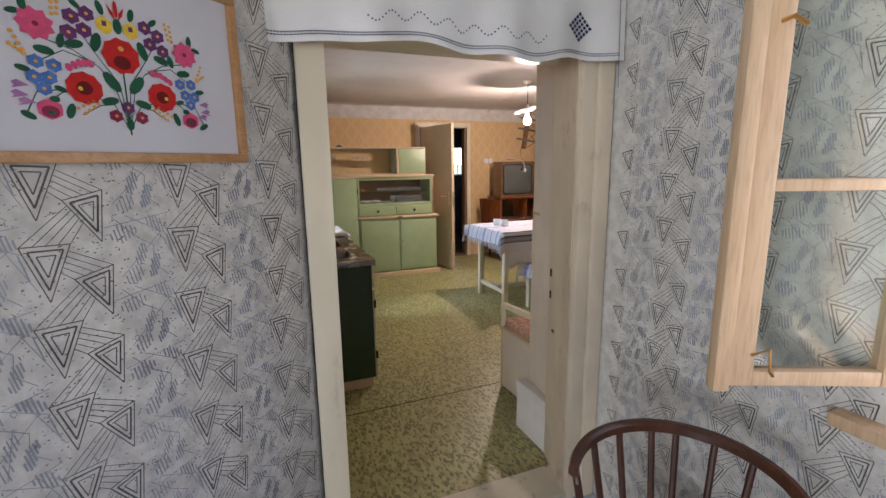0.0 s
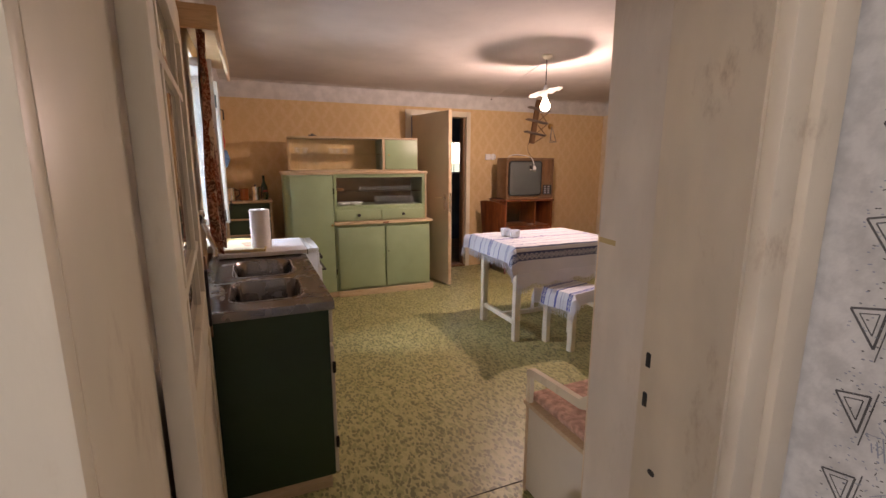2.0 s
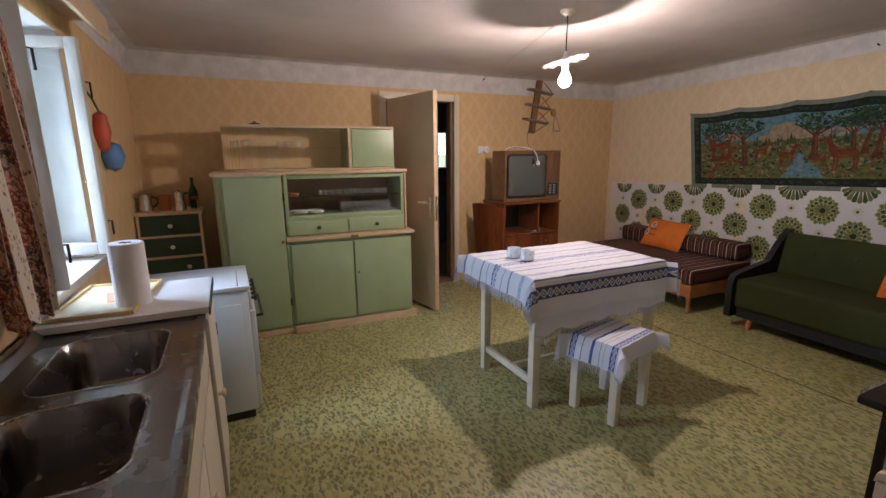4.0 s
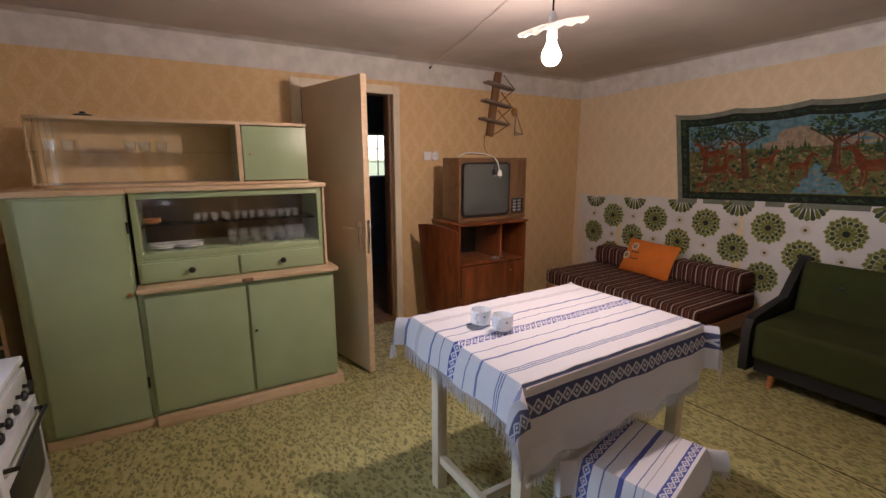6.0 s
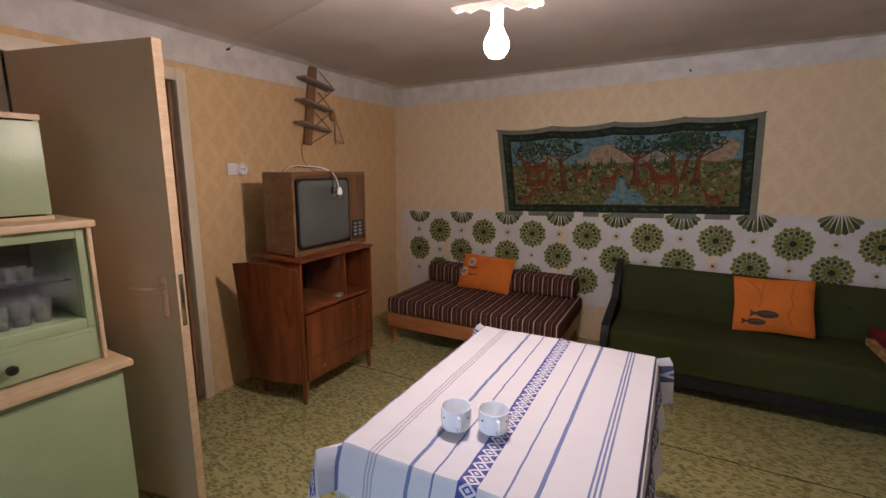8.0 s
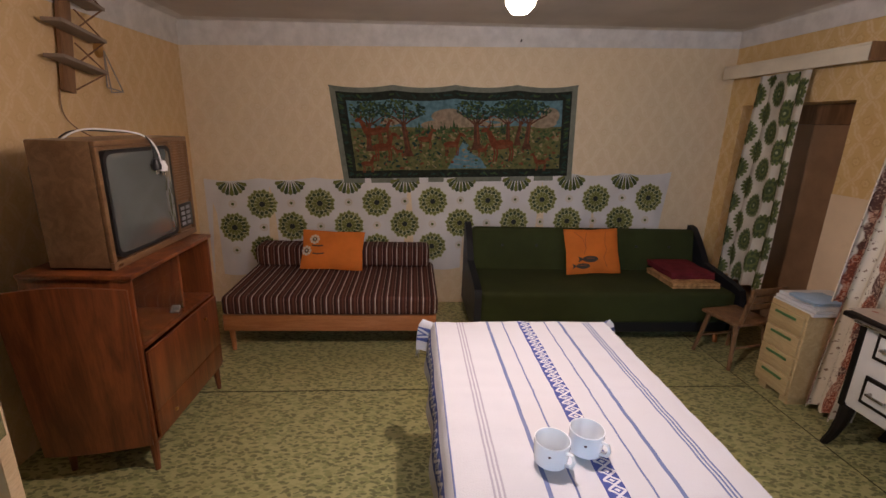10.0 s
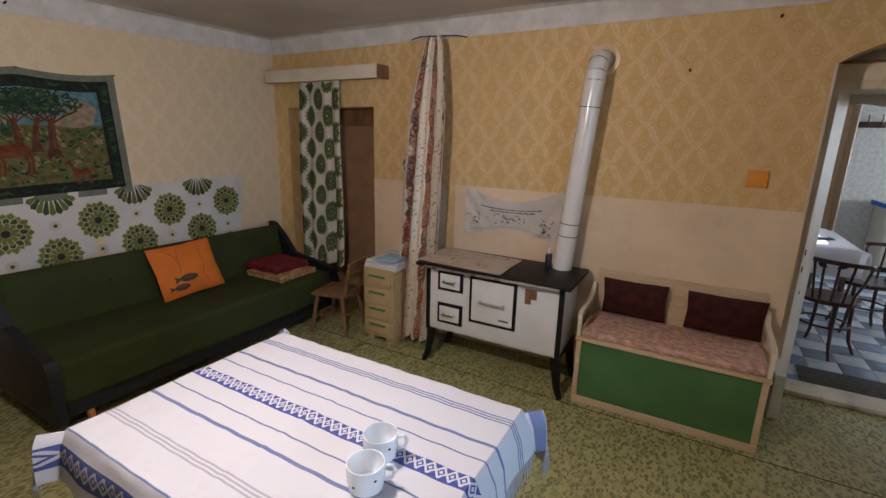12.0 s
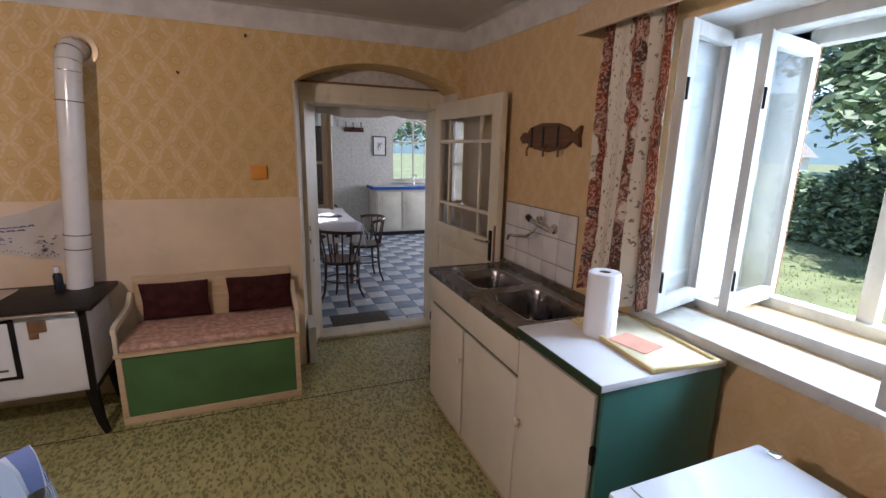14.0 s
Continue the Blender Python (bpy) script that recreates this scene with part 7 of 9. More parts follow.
rect(U0 - 0.03, V0 - 0.02, U1 + 0.03, V1 + 0.02, 0, 0, 40)
rr = random.Random(11)
for k in range(150):
    side = k % 4
    a = rr.random()
    u, v = ((U0 + 0.0 + (U1 - U0) * a, V0 + 0.01), (U0 + (U1 - U0) * a, V1 - 0.01), (U0 - 0.0, V0 + (V1 - V0) * a), (U1, V0 + (V1 - V0) * a))[side]
    p.blob(u, v, 0.024, 0.008, rr.choice((4, 4, 10)), 1, rr.uniform(-0.9, 0.9), 8)
I0, I1, J0, J1 = U0 + 0.045, U1 - 0.045, V0 + 0.045, V1 - 0.045
rect(I0, J0, I1, J1, 6, 2, 40)
rect(I0, 0.46, I1, J1, 1, 3, 40)
for u, v, a, b in ((0.92, 0.55, 0.13, 0.055), (1.02, 0.50, 0.16, 0.05), (0.84, 0.48, 0.14, 0.04), (1.78, 0.55, 0.08, 0.07), (1.72, 0.49, 0.12, 0.04), (1.30, 0.50, 0.14, 0.035), (0.46, 0.50, 0.08, 0.03)):
    p.blob(u, v, a, b, 2, 4, n=16)
for k in range(22):
    u = 0.66 + 0.026 * k + (0.22 if k > 13 else 0)
    hh = 0.06 + 0.035 * math.sin(k * 1.7)
    p.poly([(u - 0.022, 0.41), (u + 0.022, 0.41), (u, 0.42 + hh)], 10, 5)
p.poly([(0.90, J0 + 0.01), (1.24, J0 + 0.01), (1.19, 0.20), (1.10, 0.25), (1.09, 0.31), (1.05, 0.35), (1.02, 0.30), (0.97, 0.22)], 8, 6)
for k in range(300):  # shrubs behind the deer
    u = rr.uniform(I0 + 0.01, I1 - 0.01)
    v = 0.36 + 0.08 * rr.random() + (0.14 * rr.random() if u < 0.5 else 0)
    p.blob(u, v, rr.uniform(0.008, 0.026), rr.uniform(0.005, 0.014), rr.choice((4, 10, 5, 5, 11, 9)), 7, rr.uniform(-1, 1), 6)
for k in range(560):  # undergrowth, lighter where the meadow opens
    u, v = rr.uniform(I0 + 0.01, I1 - 0.01), J0 + 0.01 + 0.27 * rr.random()
    if 0.92 < u < 1.22 and v < 0.28 and rr.random() < 0.85:
        continue
    p.blob(u, v, rr.uniform(0.006, 0.026), rr.uniform(0.004, 0.013), rr.choice((4, 5, 5, 9, 10, 11, 6, 9, 4)), 8 + k % 3, rr.uniform(-1, 1), 6)
for k in range(40):
    u, v = rr.uniform(0.95, 1.17), rr.uniform(J0 + 0.02, 0.25)
    p.line([(u, v), (u + 0.035, v)], 0.0035, rr.choice((1, 2)), 9)
for u, wd, base, lean, spread in ((0.26, 0.034, 0.27, 0.02, 0.15), (0.575, 0.044, 0.22, -0.02, 0.19), (1.16, 0.050, 0.27, 0.0, 0.17), (1.425, 0.034, 0.29, 0.0, 0.13), (1.505, 0.030, 0.30, 0.03, 0.13), (1.585, 0.040, 0.27, 0.02, 0.18)):
    p.poly([(u - wd * 1.1, base), (u + wd * 1.1, base), (u + wd * 0.55, base + 0.06), (u + lean + wd * 0.4, 0.50), (u + lean - wd * 0.4, 0.50), (u - wd * 0.55, base + 0.06)], 3, 11)
    p.line([(u + wd * 0.2, base + 0.05), (u + lean + wd * 0.15, 0.49)], wd * 0.22, 11, 12)
    for q, hh in ((-0.14, 0.10), (-0.07, 0.13), (0.02, 0.14), (0.08, 0.12), (0.15, 0.09)):
        p.line([(u + lean, 0.47), (u + lean + q * 0.45, 0.47 + hh * 0.55), (u + lean + q, 0.47 + hh)], wd * 0.30, 3, 11)
    for k in range(150):
        a, q = rr.uniform(0, 6.28), rr.random() ** 0.5
        p.blob(min(I1 - 0.025, max(I0 + 0.025, u + lean + spread * q * math.cos(a))), min(J1 - 0.012, 0.60 + 0.075 * q * math.sin(a)), rr.uniform(0.008, 0.022), rr.uniform(0.004, 0.011), rr.choice((4, 4, 4, 10, 5)), 12 + k % 3, rr.uniform(-1, 1), 7)
for u, v, s, f in ((0.36, 0.30, 1.15, -1), (0.30, 0.43, 1.1, 1), (0.38, 0.44, 0.8, -1), (0.72, 0.365, 0.85, -1), (0.94, 0.315, 0.95, -1), (1.375, 0.315, 1.45, 1), (1.71, 0.165, 0.75, 1), (0.22, 0.165, 0.75, -1), (0.50, 0.26, 0.5, 1), (1.20, 0.27, 0.6, -1)):
    p.blob(u, v, 0.068 * s, 0.028 * s, 7, 15, 0.05 * f, 14)
    p.poly([(u - 0.03 * s * f, v + 0.022 * s), (u - 0.066 * s * f, v - 0.008 * s), (u - 0.092 * s * f, v + 0.078 * s), (u - 0.072 * s * f, v + 0.085 * s)], 7, 15)
    p.blob(u - 0.098 * s * f, v + 0.085 * s, 0.026 * s, 0.013 * s, 7, 16, 0.3 * f, 8)
    p.line([(u - 0.080 * s * f, v + 0.09 * s), (u - 0.068 * s * f, v + 0.115 * s)], 0.008 * s, 7, 16)
    for d in (-0.052, -0.036, 0.042, 0.057):
        p.line([(u + d * s, v - 0.01), (u + (d + 0.008) * s, v - 0.05 * s), (u + (d - 0.002) * s, v - 0.10 * s)], 0.010 * s, 7, 14)
    p.blob(u + 0.01 * s, v - 0.012 * s, 0.04 * s, 0.010 * s, 11, 16, 0, 10)
for f in (-1, 1):
    p.line([(1.24, 0.45), (1.24 + 0.035 * f, 0.49), (1.24 + 0.03 * f, 0.55)], 0.007, 3, 17)
    p.line([(1.24 + 0.035 * f, 0.49), (1.24 + 0.07 * f, 0.53)], 0.006, 3, 17)
    p.line([(1.24 + 0.02 * f, 0.47), (1.24 + 0.055 * f, 0.475)], 0.006, 3, 17)
p.done("woven_picture", tm, ta)
for k in range(5):
    u = k / 4
    q = tap_f(u, 0)
    solo("nail", tube(bmesh.new(), [(XE + 0.005, q[1], q[2] - 0.008), (XE - 0.024, q[1], q[2] - 0.006)], 0.004, 6), IRON, "nail holding the tapestry", "nail")
solo("nail", tube(bmesh.new(), [(XE - 0.02, 4.13, 2.235), (XE - 0.05, 4.13, 2.24)], 0.006, 6), IRON, "nail in the cornice", "nail")

# ---- south-east corner ----


def fold_curtain(x0, x1, y, z0, z1, folds, amp, gather=1.0, drift=0.0, ydrift=0.0, seed=0.0):
    def f(u, v):
        g = gather + (1 - gather) * v
        xc = (x0 + x1) / 2 + drift * v
        x = xc + (u - 0.5) * (x1 - x0) * g
        ph = u * folds * 2 * math.pi + seed
        a = amp * (0.55 + 0.45 * math.sin(u * 9 + seed)) * (0.65 + 0.5 * v)
        return (x + 0.35 * a * math.sin(2 * ph + 1), y + ydrift * v + a * math.sin(ph) + 0.01 * math.sin(v * 6 + u * 5), z1 - (z1 - z0 + 0.012 * math.sin(ph)) * v)
    return f


def gathered(f, xm, ym):
    """A curtain bunched to a point at its top."""
    def g(u, v):
        x, y, z = f(u, v)
        k = 0.42 + 0.58 * min(1.0, v / 0.22) ** 0.7
        return (xm + (x - xm) * k, ym + (y - ym) * k, z + 0.03 * (1 - k) * math.sin(u * 11))
    return g


cf = fold_curtain(3.37, 3.70, 2.47, 0.05, 2.235, 4.5, 0.050, 0.95, 0.06, 0.13, 0.7)
cf = gathered(cf, 3.535, 2.45)
solo("rose_curtain", sheet(bmesh.new(), cf, 90, 36, 0.002, lambda u, v: (u * 1.0, v * 2.2)), FLORAL, "faded cream curtain with rust and brown roses, ceiling to floor", "curtain")
bm = tube(bmesh.new(), [(3.35, 2.32, 2.245), (3.38, 2.42, 2.24), (3.62, 2.50, 2.235), (3.74, 2.42, 2.24)], 0.004, 6)
solo("curtain_wire", bm, IRON, "thin wire that holds the curtain", "curtain wire")
gf = fold_curtain(4.46, 4.95, 2.37, 0.45, 2.0, 3.5, 0.025, 0.95, 0.0, 0.02)
gc = solo("green_flower_curtain", sheet(bmesh.new(), gf, 70, 20, 0.002), plain("faded curtain cotton", (0.56, 0.52, 0.44), 0.9, bs=0.3, bscale=160, spec=0.2), "white curtain printed with big green flowers", "curtain")
p = Print(lambda u, v, l: Vector(gf(u / 0.75, 1 - v / 1.55)) + Vector((0, l + 0.001, 0)), 0.0025)
GG = [plain("green " + n, c, 0.9, var=0.2, spec=0.1) for n, c in (("print", (0.11, 0.13, 0.045)), ("deep print", (0.055, 0.075, 0.035)), ("light print", (0.25, 0.27, 0.14)))]
for i in range(5):
    for j in range(7):
        u, v = 0.05 + 0.165 * i, 0.06 + 0.27 * j + 0.135 * (i % 2)
        R = 0.088
        for ring, (q, mi, n) in enumerate(((0.84, 0, 18), (0.62, 1, 14), (0.40, 0, 10))):
            for k in range(n):
                a = 2 * math.pi * (k + 0.5 * (ring % 2)) / n
                cu, cv = u + R * q * math.cos(a), v + R * q * math.sin(a)
                if 0.012 < cu < 0.738 and 0.012 < cv < 1.535:
                    p.blob(cu, cv, 0.021, 0.013, mi, ring, a, 8)
        if 0.02 < u < 0.73 and v < 1.53:
            p.blob(u, v, 0.030, 0.030, 1, 3, n=10)
            p.blob(u, v, 0.012, 0.012, 2, 4, n=8)
p.done("flower_print", GG, gc)
pm = thing("curtain_box", "cream painted wooden curtain box", "curtain box", at=(0, 0, 0))
part("front_board", B((4.05, 2.41, 2.0, 5.28, 2.43, 2.085), bev=0.004), LEGP, pm)
part("top_board", B((4.05, YS + 0.001, 2.085, 5.28, 2.43, 2.10), bev=0.003), LEGP, pm)
part("end_board", B((4.035, YS + 0.001, 2.0, 4.05, 2.43, 2.10), bev=0.003), BROWNW, pm)
part("rod", tube(bmesh.new(), [(4.06, 2.37, 2.02), (5.27, 2.37, 2.02)], 0.006, 8), BRASS, pm)
wd = thing("wall_calendar", "small green and white picture pad on the wall", "wall picture", at=(3.86, YS, 1.36))
part("pad", B((-0.045, 0.0, -0.06, 0.045, 0.012, 0.06), bev=0.002), PALEFL, wd)
pr = Print(lambda u, v, l: Vector((u, 0.012 + l, v)), 0.001)
for k in range(12):
    pr.blob(rr.uniform(-0.03, 0.03), rr.uniform(-0.045, 0.04), 0.014, 0.008, k % 2, k % 3, rr.uniform(0, 3), 7)
pr.done("print", [DOLIVE, OLIVE], wd)

ch = thing("small_chair", "small brown wooden chair with slatted back", "chair", at=(4.30, 2.66, 0), rz=-78)
part("seat", box(bmesh.new(), (-0.16, -0.15, 0.315), (0.16, 0.15, 0.34), 0.01), BROWNW, ch)
for x in (-0.12, 0.12):
    for y in (-0.11, 0.11):
        part("leg", tube(bmesh.new(), [(x, y, 0.32), (x * 1.35, y * 1.4, 0)], 0.017, 8, 0.013), BROWNW, ch)
    part("back_post", tube(bmesh.new(), [(x, -0.13, 0.33), (x * 1.05, -0.19, 0.60)], 0.015, 8), BROWNW, ch)
for z, y in ((0.47, -0.165), (0.53, -0.178), (0.585, -0.19)):
    part("back_slat", box(bmesh.new(), (-0.15, y - 0.008, z - 0.02), (0.15, y + 0.008, z + 0.02), 0.005), BROWNW, ch)
part("stretcher", tube(bmesh.new(), [(-0.14, 0.13, 0.13), (0.14, 0.13, 0.13)], 0.009, 8), BROWNW, ch)
part("stretcher", tube(bmesh.new(), [(-0.14, -0.13, 0.15), (0.14, -0.13, 0.15)], 0.009, 8), BROWNW, ch)

sd = thing("small_drawer_unit", "pale wooden unit of small drawers", "drawer unit", at=(3.70, 2.33, 0))
STRW = wood("pale yellow wood", (0.46, 0.33, 0.15), (0.55, 0.41, 0.21), 0.5, 0)
part("body", B((0, 0, 0.05, 0.27, 0.39, 0.60)), STRW, sd)
part("foot", B((0.02, 0.02, 0, 0.08, 0.37, 0.05), (0.19, 0.02, 0, 0.25, 0.37, 0.05)), STRW, sd)
for i in range(4):
    z = 0.07 + 0.13 * i
    d = part("drawer", B((0.012, 0.385, z, 0.258, 0.405, z + 0.112), bev=0.005), STRW, sd)
    part("grip", B((0.06, 0.400, z + 0.075, 0.21, 0.412, z + 0.09), bev=0.003), MGREEN, d)
solo("folded_linen", folded(3.69, 2.36, 3.98, 2.70, 0.602, 0.665, 3, 8), LINEN, "crumpled white linen on the drawer unit", "linen")
solo("blue_cloth", folded(3.68, 2.52, 3.86, 2.73, 0.668, 0.69, 1, 9), plain("pale blue cotton", (0.35, 0.48, 0.62), 0.9), "pale blue cloth on the linen", "cloth")

# floral curtain and box at the window
wf = fold_curtain(3.86, 4.23, 0.0, 0.955, 2.09, 5.5, 0.030, 0.85, 0.0, 0.0, 2.0)
wf2 = lambda u, v: (XW + 0.075 + wf(u, v)[1], wf(u, v)[0], wf(u, v)[2])
solo("rose_curtain", sheet(bmesh.new(), wf2, 90, 24, 0.002, lambda u, v: (u * 1.0 + 0.3, v * 1.15)), FLORAL, "faded cream curtain with rust and brown roses at the window", "curtain")
wp = thing("curtain_box_window", "plain wooden curtain box over the window", "curtain box")
part("front_board", B((XW + 0.15, 3.80, 2.04, XW + 0.17, 5.30, 2.15), bev=0.003), TRIMW, wp)
part("top_board", B((XW + 0.001, 3.80, 2.13, XW + 0.15, 5.30, 2.15), bev=0.003), TRIMW, wp)
part("end_board", B((XW + 0.001, 3.785, 2.04, XW + 0.17, 3.80, 2.15), bev=0.003), TRIMW, wp)

# ---- ceiling lamp ----
lx, ly = 2.80, 4.70
zc = ceil_z(lx, ly)
lp = thing("ceiling_lamp", "bare bulb under a tilted white fluted glass shade", "ceiling lamp", at=(lx, ly, 0))
part("rose", lathe(bmesh.new(), [(0, zc + 0.01), (0.045, zc + 0.01), (0.048, zc - 0.012), (0.02, zc - 0.035), (0, zc - 0.036)], n=24), LEGP, lp)
part("flex", tube(bmesh.new(), [(0, 0, zc - 0.03), (0, 0, 2.08)], 0.004, 8), IRON, lp)
part("holder", lathe(bmesh.new(), [(0, 2.09), (0.010, 2.09), (0.02, 2.06), (0.022, 1.985), (0.018, 1.97), (0, 1.97)], n=18), PORCE, lp)
bm = bmesh.new()
n = 48
rings = []
for r, z in ((0.022, 0.012), (0.05, 0.009), (0.09, 0.005), (0.136, -0.002), (0.146, -0.004)):
    rings.append([bm.verts.new((r * (1 + 0.03 * math.cos(12 * a) * (r > 0.08)) * math.cos(a), r * (1 + 0.03 * math.cos(12 * a) * (r > 0.08)) * math.sin(a), z + 0.006 * math.cos(12 * a) * r / 0.13)) for a in (2 * math.pi * k / n for k in range(n))])
for a, b in zip(rings, rings[1:]):
    for j in range(n):
        bm.faces.new((a[j], a[(j + 1) % n], b[(j + 1) % n], b[j]))
r = bmesh.ops.extrude_face_region(bm, geom=bm.faces[:])
for e in r["geom"]:
    if isinstance(e, bmesh.types.BMVert):
        e.co.z += 0.004
bmesh.ops.transform(bm, matrix=Matrix.Translation((0, 0, 2.03)) @ Matrix.Rotation(radians(-20), 4, "Y") @ Matrix.Rotation(radians(5), 4, "X"), verts=bm.verts)
opal = plain("opal glass", (0.88, 0.86, 0.82), 0.5)
opal.node_tree.nodes["Principled BSDF"].inputs["Transmission Weight"].default_value = 0.55
part("shade", bm, opal, lp)
b0 = BULB[2] + 0.012
bb = part("bulb", lathe(bmesh.new(), [(0, b0 - 0.043), (0.022, b0 - 0.038), (0.038, b0 - 0.020), (0.042, b0), (0.037, b0 + 0.020), (0.026, b0 + 0.040), (0.019, b0 + 0.058), (0, b0 + 0.058)], n=28), emit("bulb glow", (1.0, 0.82, 0.58), 16.0), lp)
bb.visible_shadow = False
cable([(3.38, YN - 0.03, 2.245), (3.3, 6.2, 2.285), (3.05, 5.4, 2.31), (lx + 0.03, ly, zc - 0.012)], 0.003, CEIL, "thin cable stapled along the ceiling")

# ---- the hall: printed wallpaper ----


def paper_tile(p, u, v, seed):
    """One repeat of the pattern: two nested triangles, rays, dots and grey scribbles."""
    r = random.Random(seed)

    def corners(cu, cv, s, rot, q=1.0):
        pts = [(-0.039 * q * s, 0.030 * q * s), (0.039 * q * s, 0.030 * q * s), (0.0, -0.076 * q * s)]
        return [(cu + x * math.cos(rot) - y * math.sin(rot), cv + x * math.sin(rot) + y * math.cos(rot)) for x, y in pts]

    def tri(cu, cv, s, rot):
        for q, w in ((1.0, 0.0020), (0.70, 0.0036), (0.38, 0.0022)):
            pts = corners(cu, cv, s, rot, q)
            p.line(pts + pts[:1], w * (0.9 + 0.2 * r.random()), 0, 0)
        return corners(cu, cv, s, rot)

    def fan(a0, a1, b0, b1, n=6):
        for k in range(n):
            q = k / (n - 1)
            p.line([(a0[0] + (a1[0] - a0[0]) * q, a0[1] + (a1[1] - a0[1]) * q), (b0[0] + (b1[0] - b0[0]) * q, b0[1] + (b1[1] - b0[1]) * q)], 0.0014, 0)

    def mix(a, b, q):
        return (a[0] + (b[0] - a[0]) * q, a[1] + (b[1] - a[1]) * q)

    A = tri(u - 0.040, v, 0.98, -0.06)
    Bt = tri(u + 0.038, v - 0.060, 0.90, 0.22)
    fan(mix(A[1], A[2], 0.12), mix(A[1], A[2], 0.50), Bt[1], Bt[0], 5)
    C = corners(u - 0.040, v - 0.150, 0.98, -0.06)
    fan(mix(Bt[0], Bt[2], 0.12), mix(Bt[0], Bt[2], 0.52), C[0], C[1], 5)
    for k in range(110):
        x, y = r.uniform(-0.095, 0.10), r.uniform(-0.075, 0.075)
        p.blob(u + x, v + y, 0.0025, 0.0013, r.choice((0, 1, 1)), 0, r.uniform(-0.3, 0.3), 5)
    for cx, cy, n, ang in ((0.098, 0.035, 7, 0.2), (0.150, -0.040, 6, 1.0), (0.108, -0.055, 5, 0.4), (0.165, 0.045, 6, -0.4), (0.125, -0.012, 5, 0.9), (0.185, 0.0, 5, 1.8)):
        wd = r.choice((0.0022, 0.0030, 0.0040))
        for k in range(n):
            l = (0.014 + 0.008 * r.random()) * math.sin((k + 1) / (n + 1) * math.pi)
            x, y = u + cx + 0.008 * (k - n / 2) * math.cos(ang), v + cy + 0.008 * (k - n / 2) * math.sin(ang)
            p.line([(x - l * 0.2, y + l), (x + l * 0.2, y - l)], wd, 1, 1 + k % 2)
    q = [(0.075, 0.07), (0.115, 0.025), (0.15, 0.0), (0.145, -0.04), (0.175, -0.07)]
    p.line([(u + a, v + b) for a, b in q], 0.0016, 1, 3)
    for a, b, c, d in ((0.06, 0.050, 0.19, 0.068), (0.08, -0.055, 0.17, 0.030), (0.10, 0.07, 0.20, 0.01), (0.11, -0.07, 0.13, 0.02), (0.15, 0.06, 0.20, -0.05)):
        p.line([(u + a, v + b), (u + c, v + d)], 0.0013, 1, 4)
    for k in range(38):
        x, y, a_ = u + r.uniform(0.07, 0.21), v + r.uniform(-0.075, 0.075), r.uniform(0, 3.1)
        l = r.uniform(0.002, 0.007)
        p.line([(x, y), (x + l * math.cos(a_), y + l * math.sin(a_))], 0.0015, r.choice((0, 1, 1, 1)), 2)
    for k in range(2):
        x, y = u + r.uniform(0.08, 0.17), v + r.uniform(-0.05, 0.06)
        p.line([(x - 0.005, y), (x, y + 0.008), (x + 0.005, y), (x, y - 0.008), (x - 0.005, y)], 0.0014, 1)


p = Print(lambda s, z, l: Vector((SA.x - SD.x * s + SN.x * l, SA.y - SD.y * s + SN.y * l, z)), 0.0008)
p.keep = lambda u, v: -1.33 < u < -0.006 and v > 0.01
for i in range(6):
    for j in range(17):
        paper_tile(p, -0.104 - 0.26 * i, 0.095 + 0.15 * j, i * 40 + j)
p.done("wallpaper_print", [INK, INKS], None, "printed triangles on the wallpaper", kind="structure")
p = Print(lambda y, z, l: Vector((HX - l, -y, z)), 0.0008)
p.keep = lambda u, v: -1.655 < u < 0.9 and v > 0.01 and not (-0.80 < u < 0.12 and 0.83 < v < 2.06)
for i in range(9):
    for j in range(17):
        paper_tile(p, -1.66 + 0.265 * i, 0.037 + 0.15 * j, i * 40 + j + 7)
p.done("wallpaper_print", [INK, INKS], None, "printed triangles on the wallpaper", kind="structure")

# framed embroidery picture on the slanting wall
pf = thing("framed_picture", "honey wood framed embroidered bouquet in bright colours", "picture")
c0 = SA + SD * 0.50 + SN * 0.012
FM = Matrix(((-SD.x, 0, SN.x, c0.x), (-SD.y, 0, SN.y, c0.y), (0, 1, 0, 1.665), (0, 0, 0, 1)))
hw, hh, fw_ = 0.275, 0.195, 0.021
for a, b, c, d in ((-hw, -hh, hw, -hh + fw_), (-hw, hh - fw_, hw, hh), (-hw, -hh + fw_, -hw + fw_, hh - fw_), (hw - fw_, -hh + fw_, hw, hh - fw_)):
    part("frame_rail", box(bmesh.new(), (a, b, 0), (c, d, 0.018), 0.004, FM), OAKF, pf)
part("backing", box(bmesh.new(), (-hw + fw_, -hh + fw_, 0.001), (hw - fw_, hh - fw_, 0.006), 0, FM), plain("white picture cloth", (0.55, 0.55, 0.60), 0.6, var=0.03), pf)
p = Print(lambda u, v, l: FM @ Vector((0.81 * u + 0.003, 0.81 * v - 0.156, 0.0065 + l)), 0.0004)
PC = [plain("thread " + n, c, 0.7, var=0.12, scale=60, spec=0.2) for n, c in (("green", (0.015, 0.085, 0.045)), ("red", (0.50, 0.018, 0.015)), ("pink", (0.60, 0.08, 0.18)), ("violet", (0.12, 0.035, 0.13)), ("blue", (0.07, 0.16, 0.42)), ("yellow", (0.72, 0.50, 0.05)), ("orange", (0.66, 0.34, 0.08)), ("lilac", (0.34, 0.16, 0.34)), ("deep red", (0.14, 0.008, 0.01)), ("wine", (0.22, 0.02, 0.06)))]



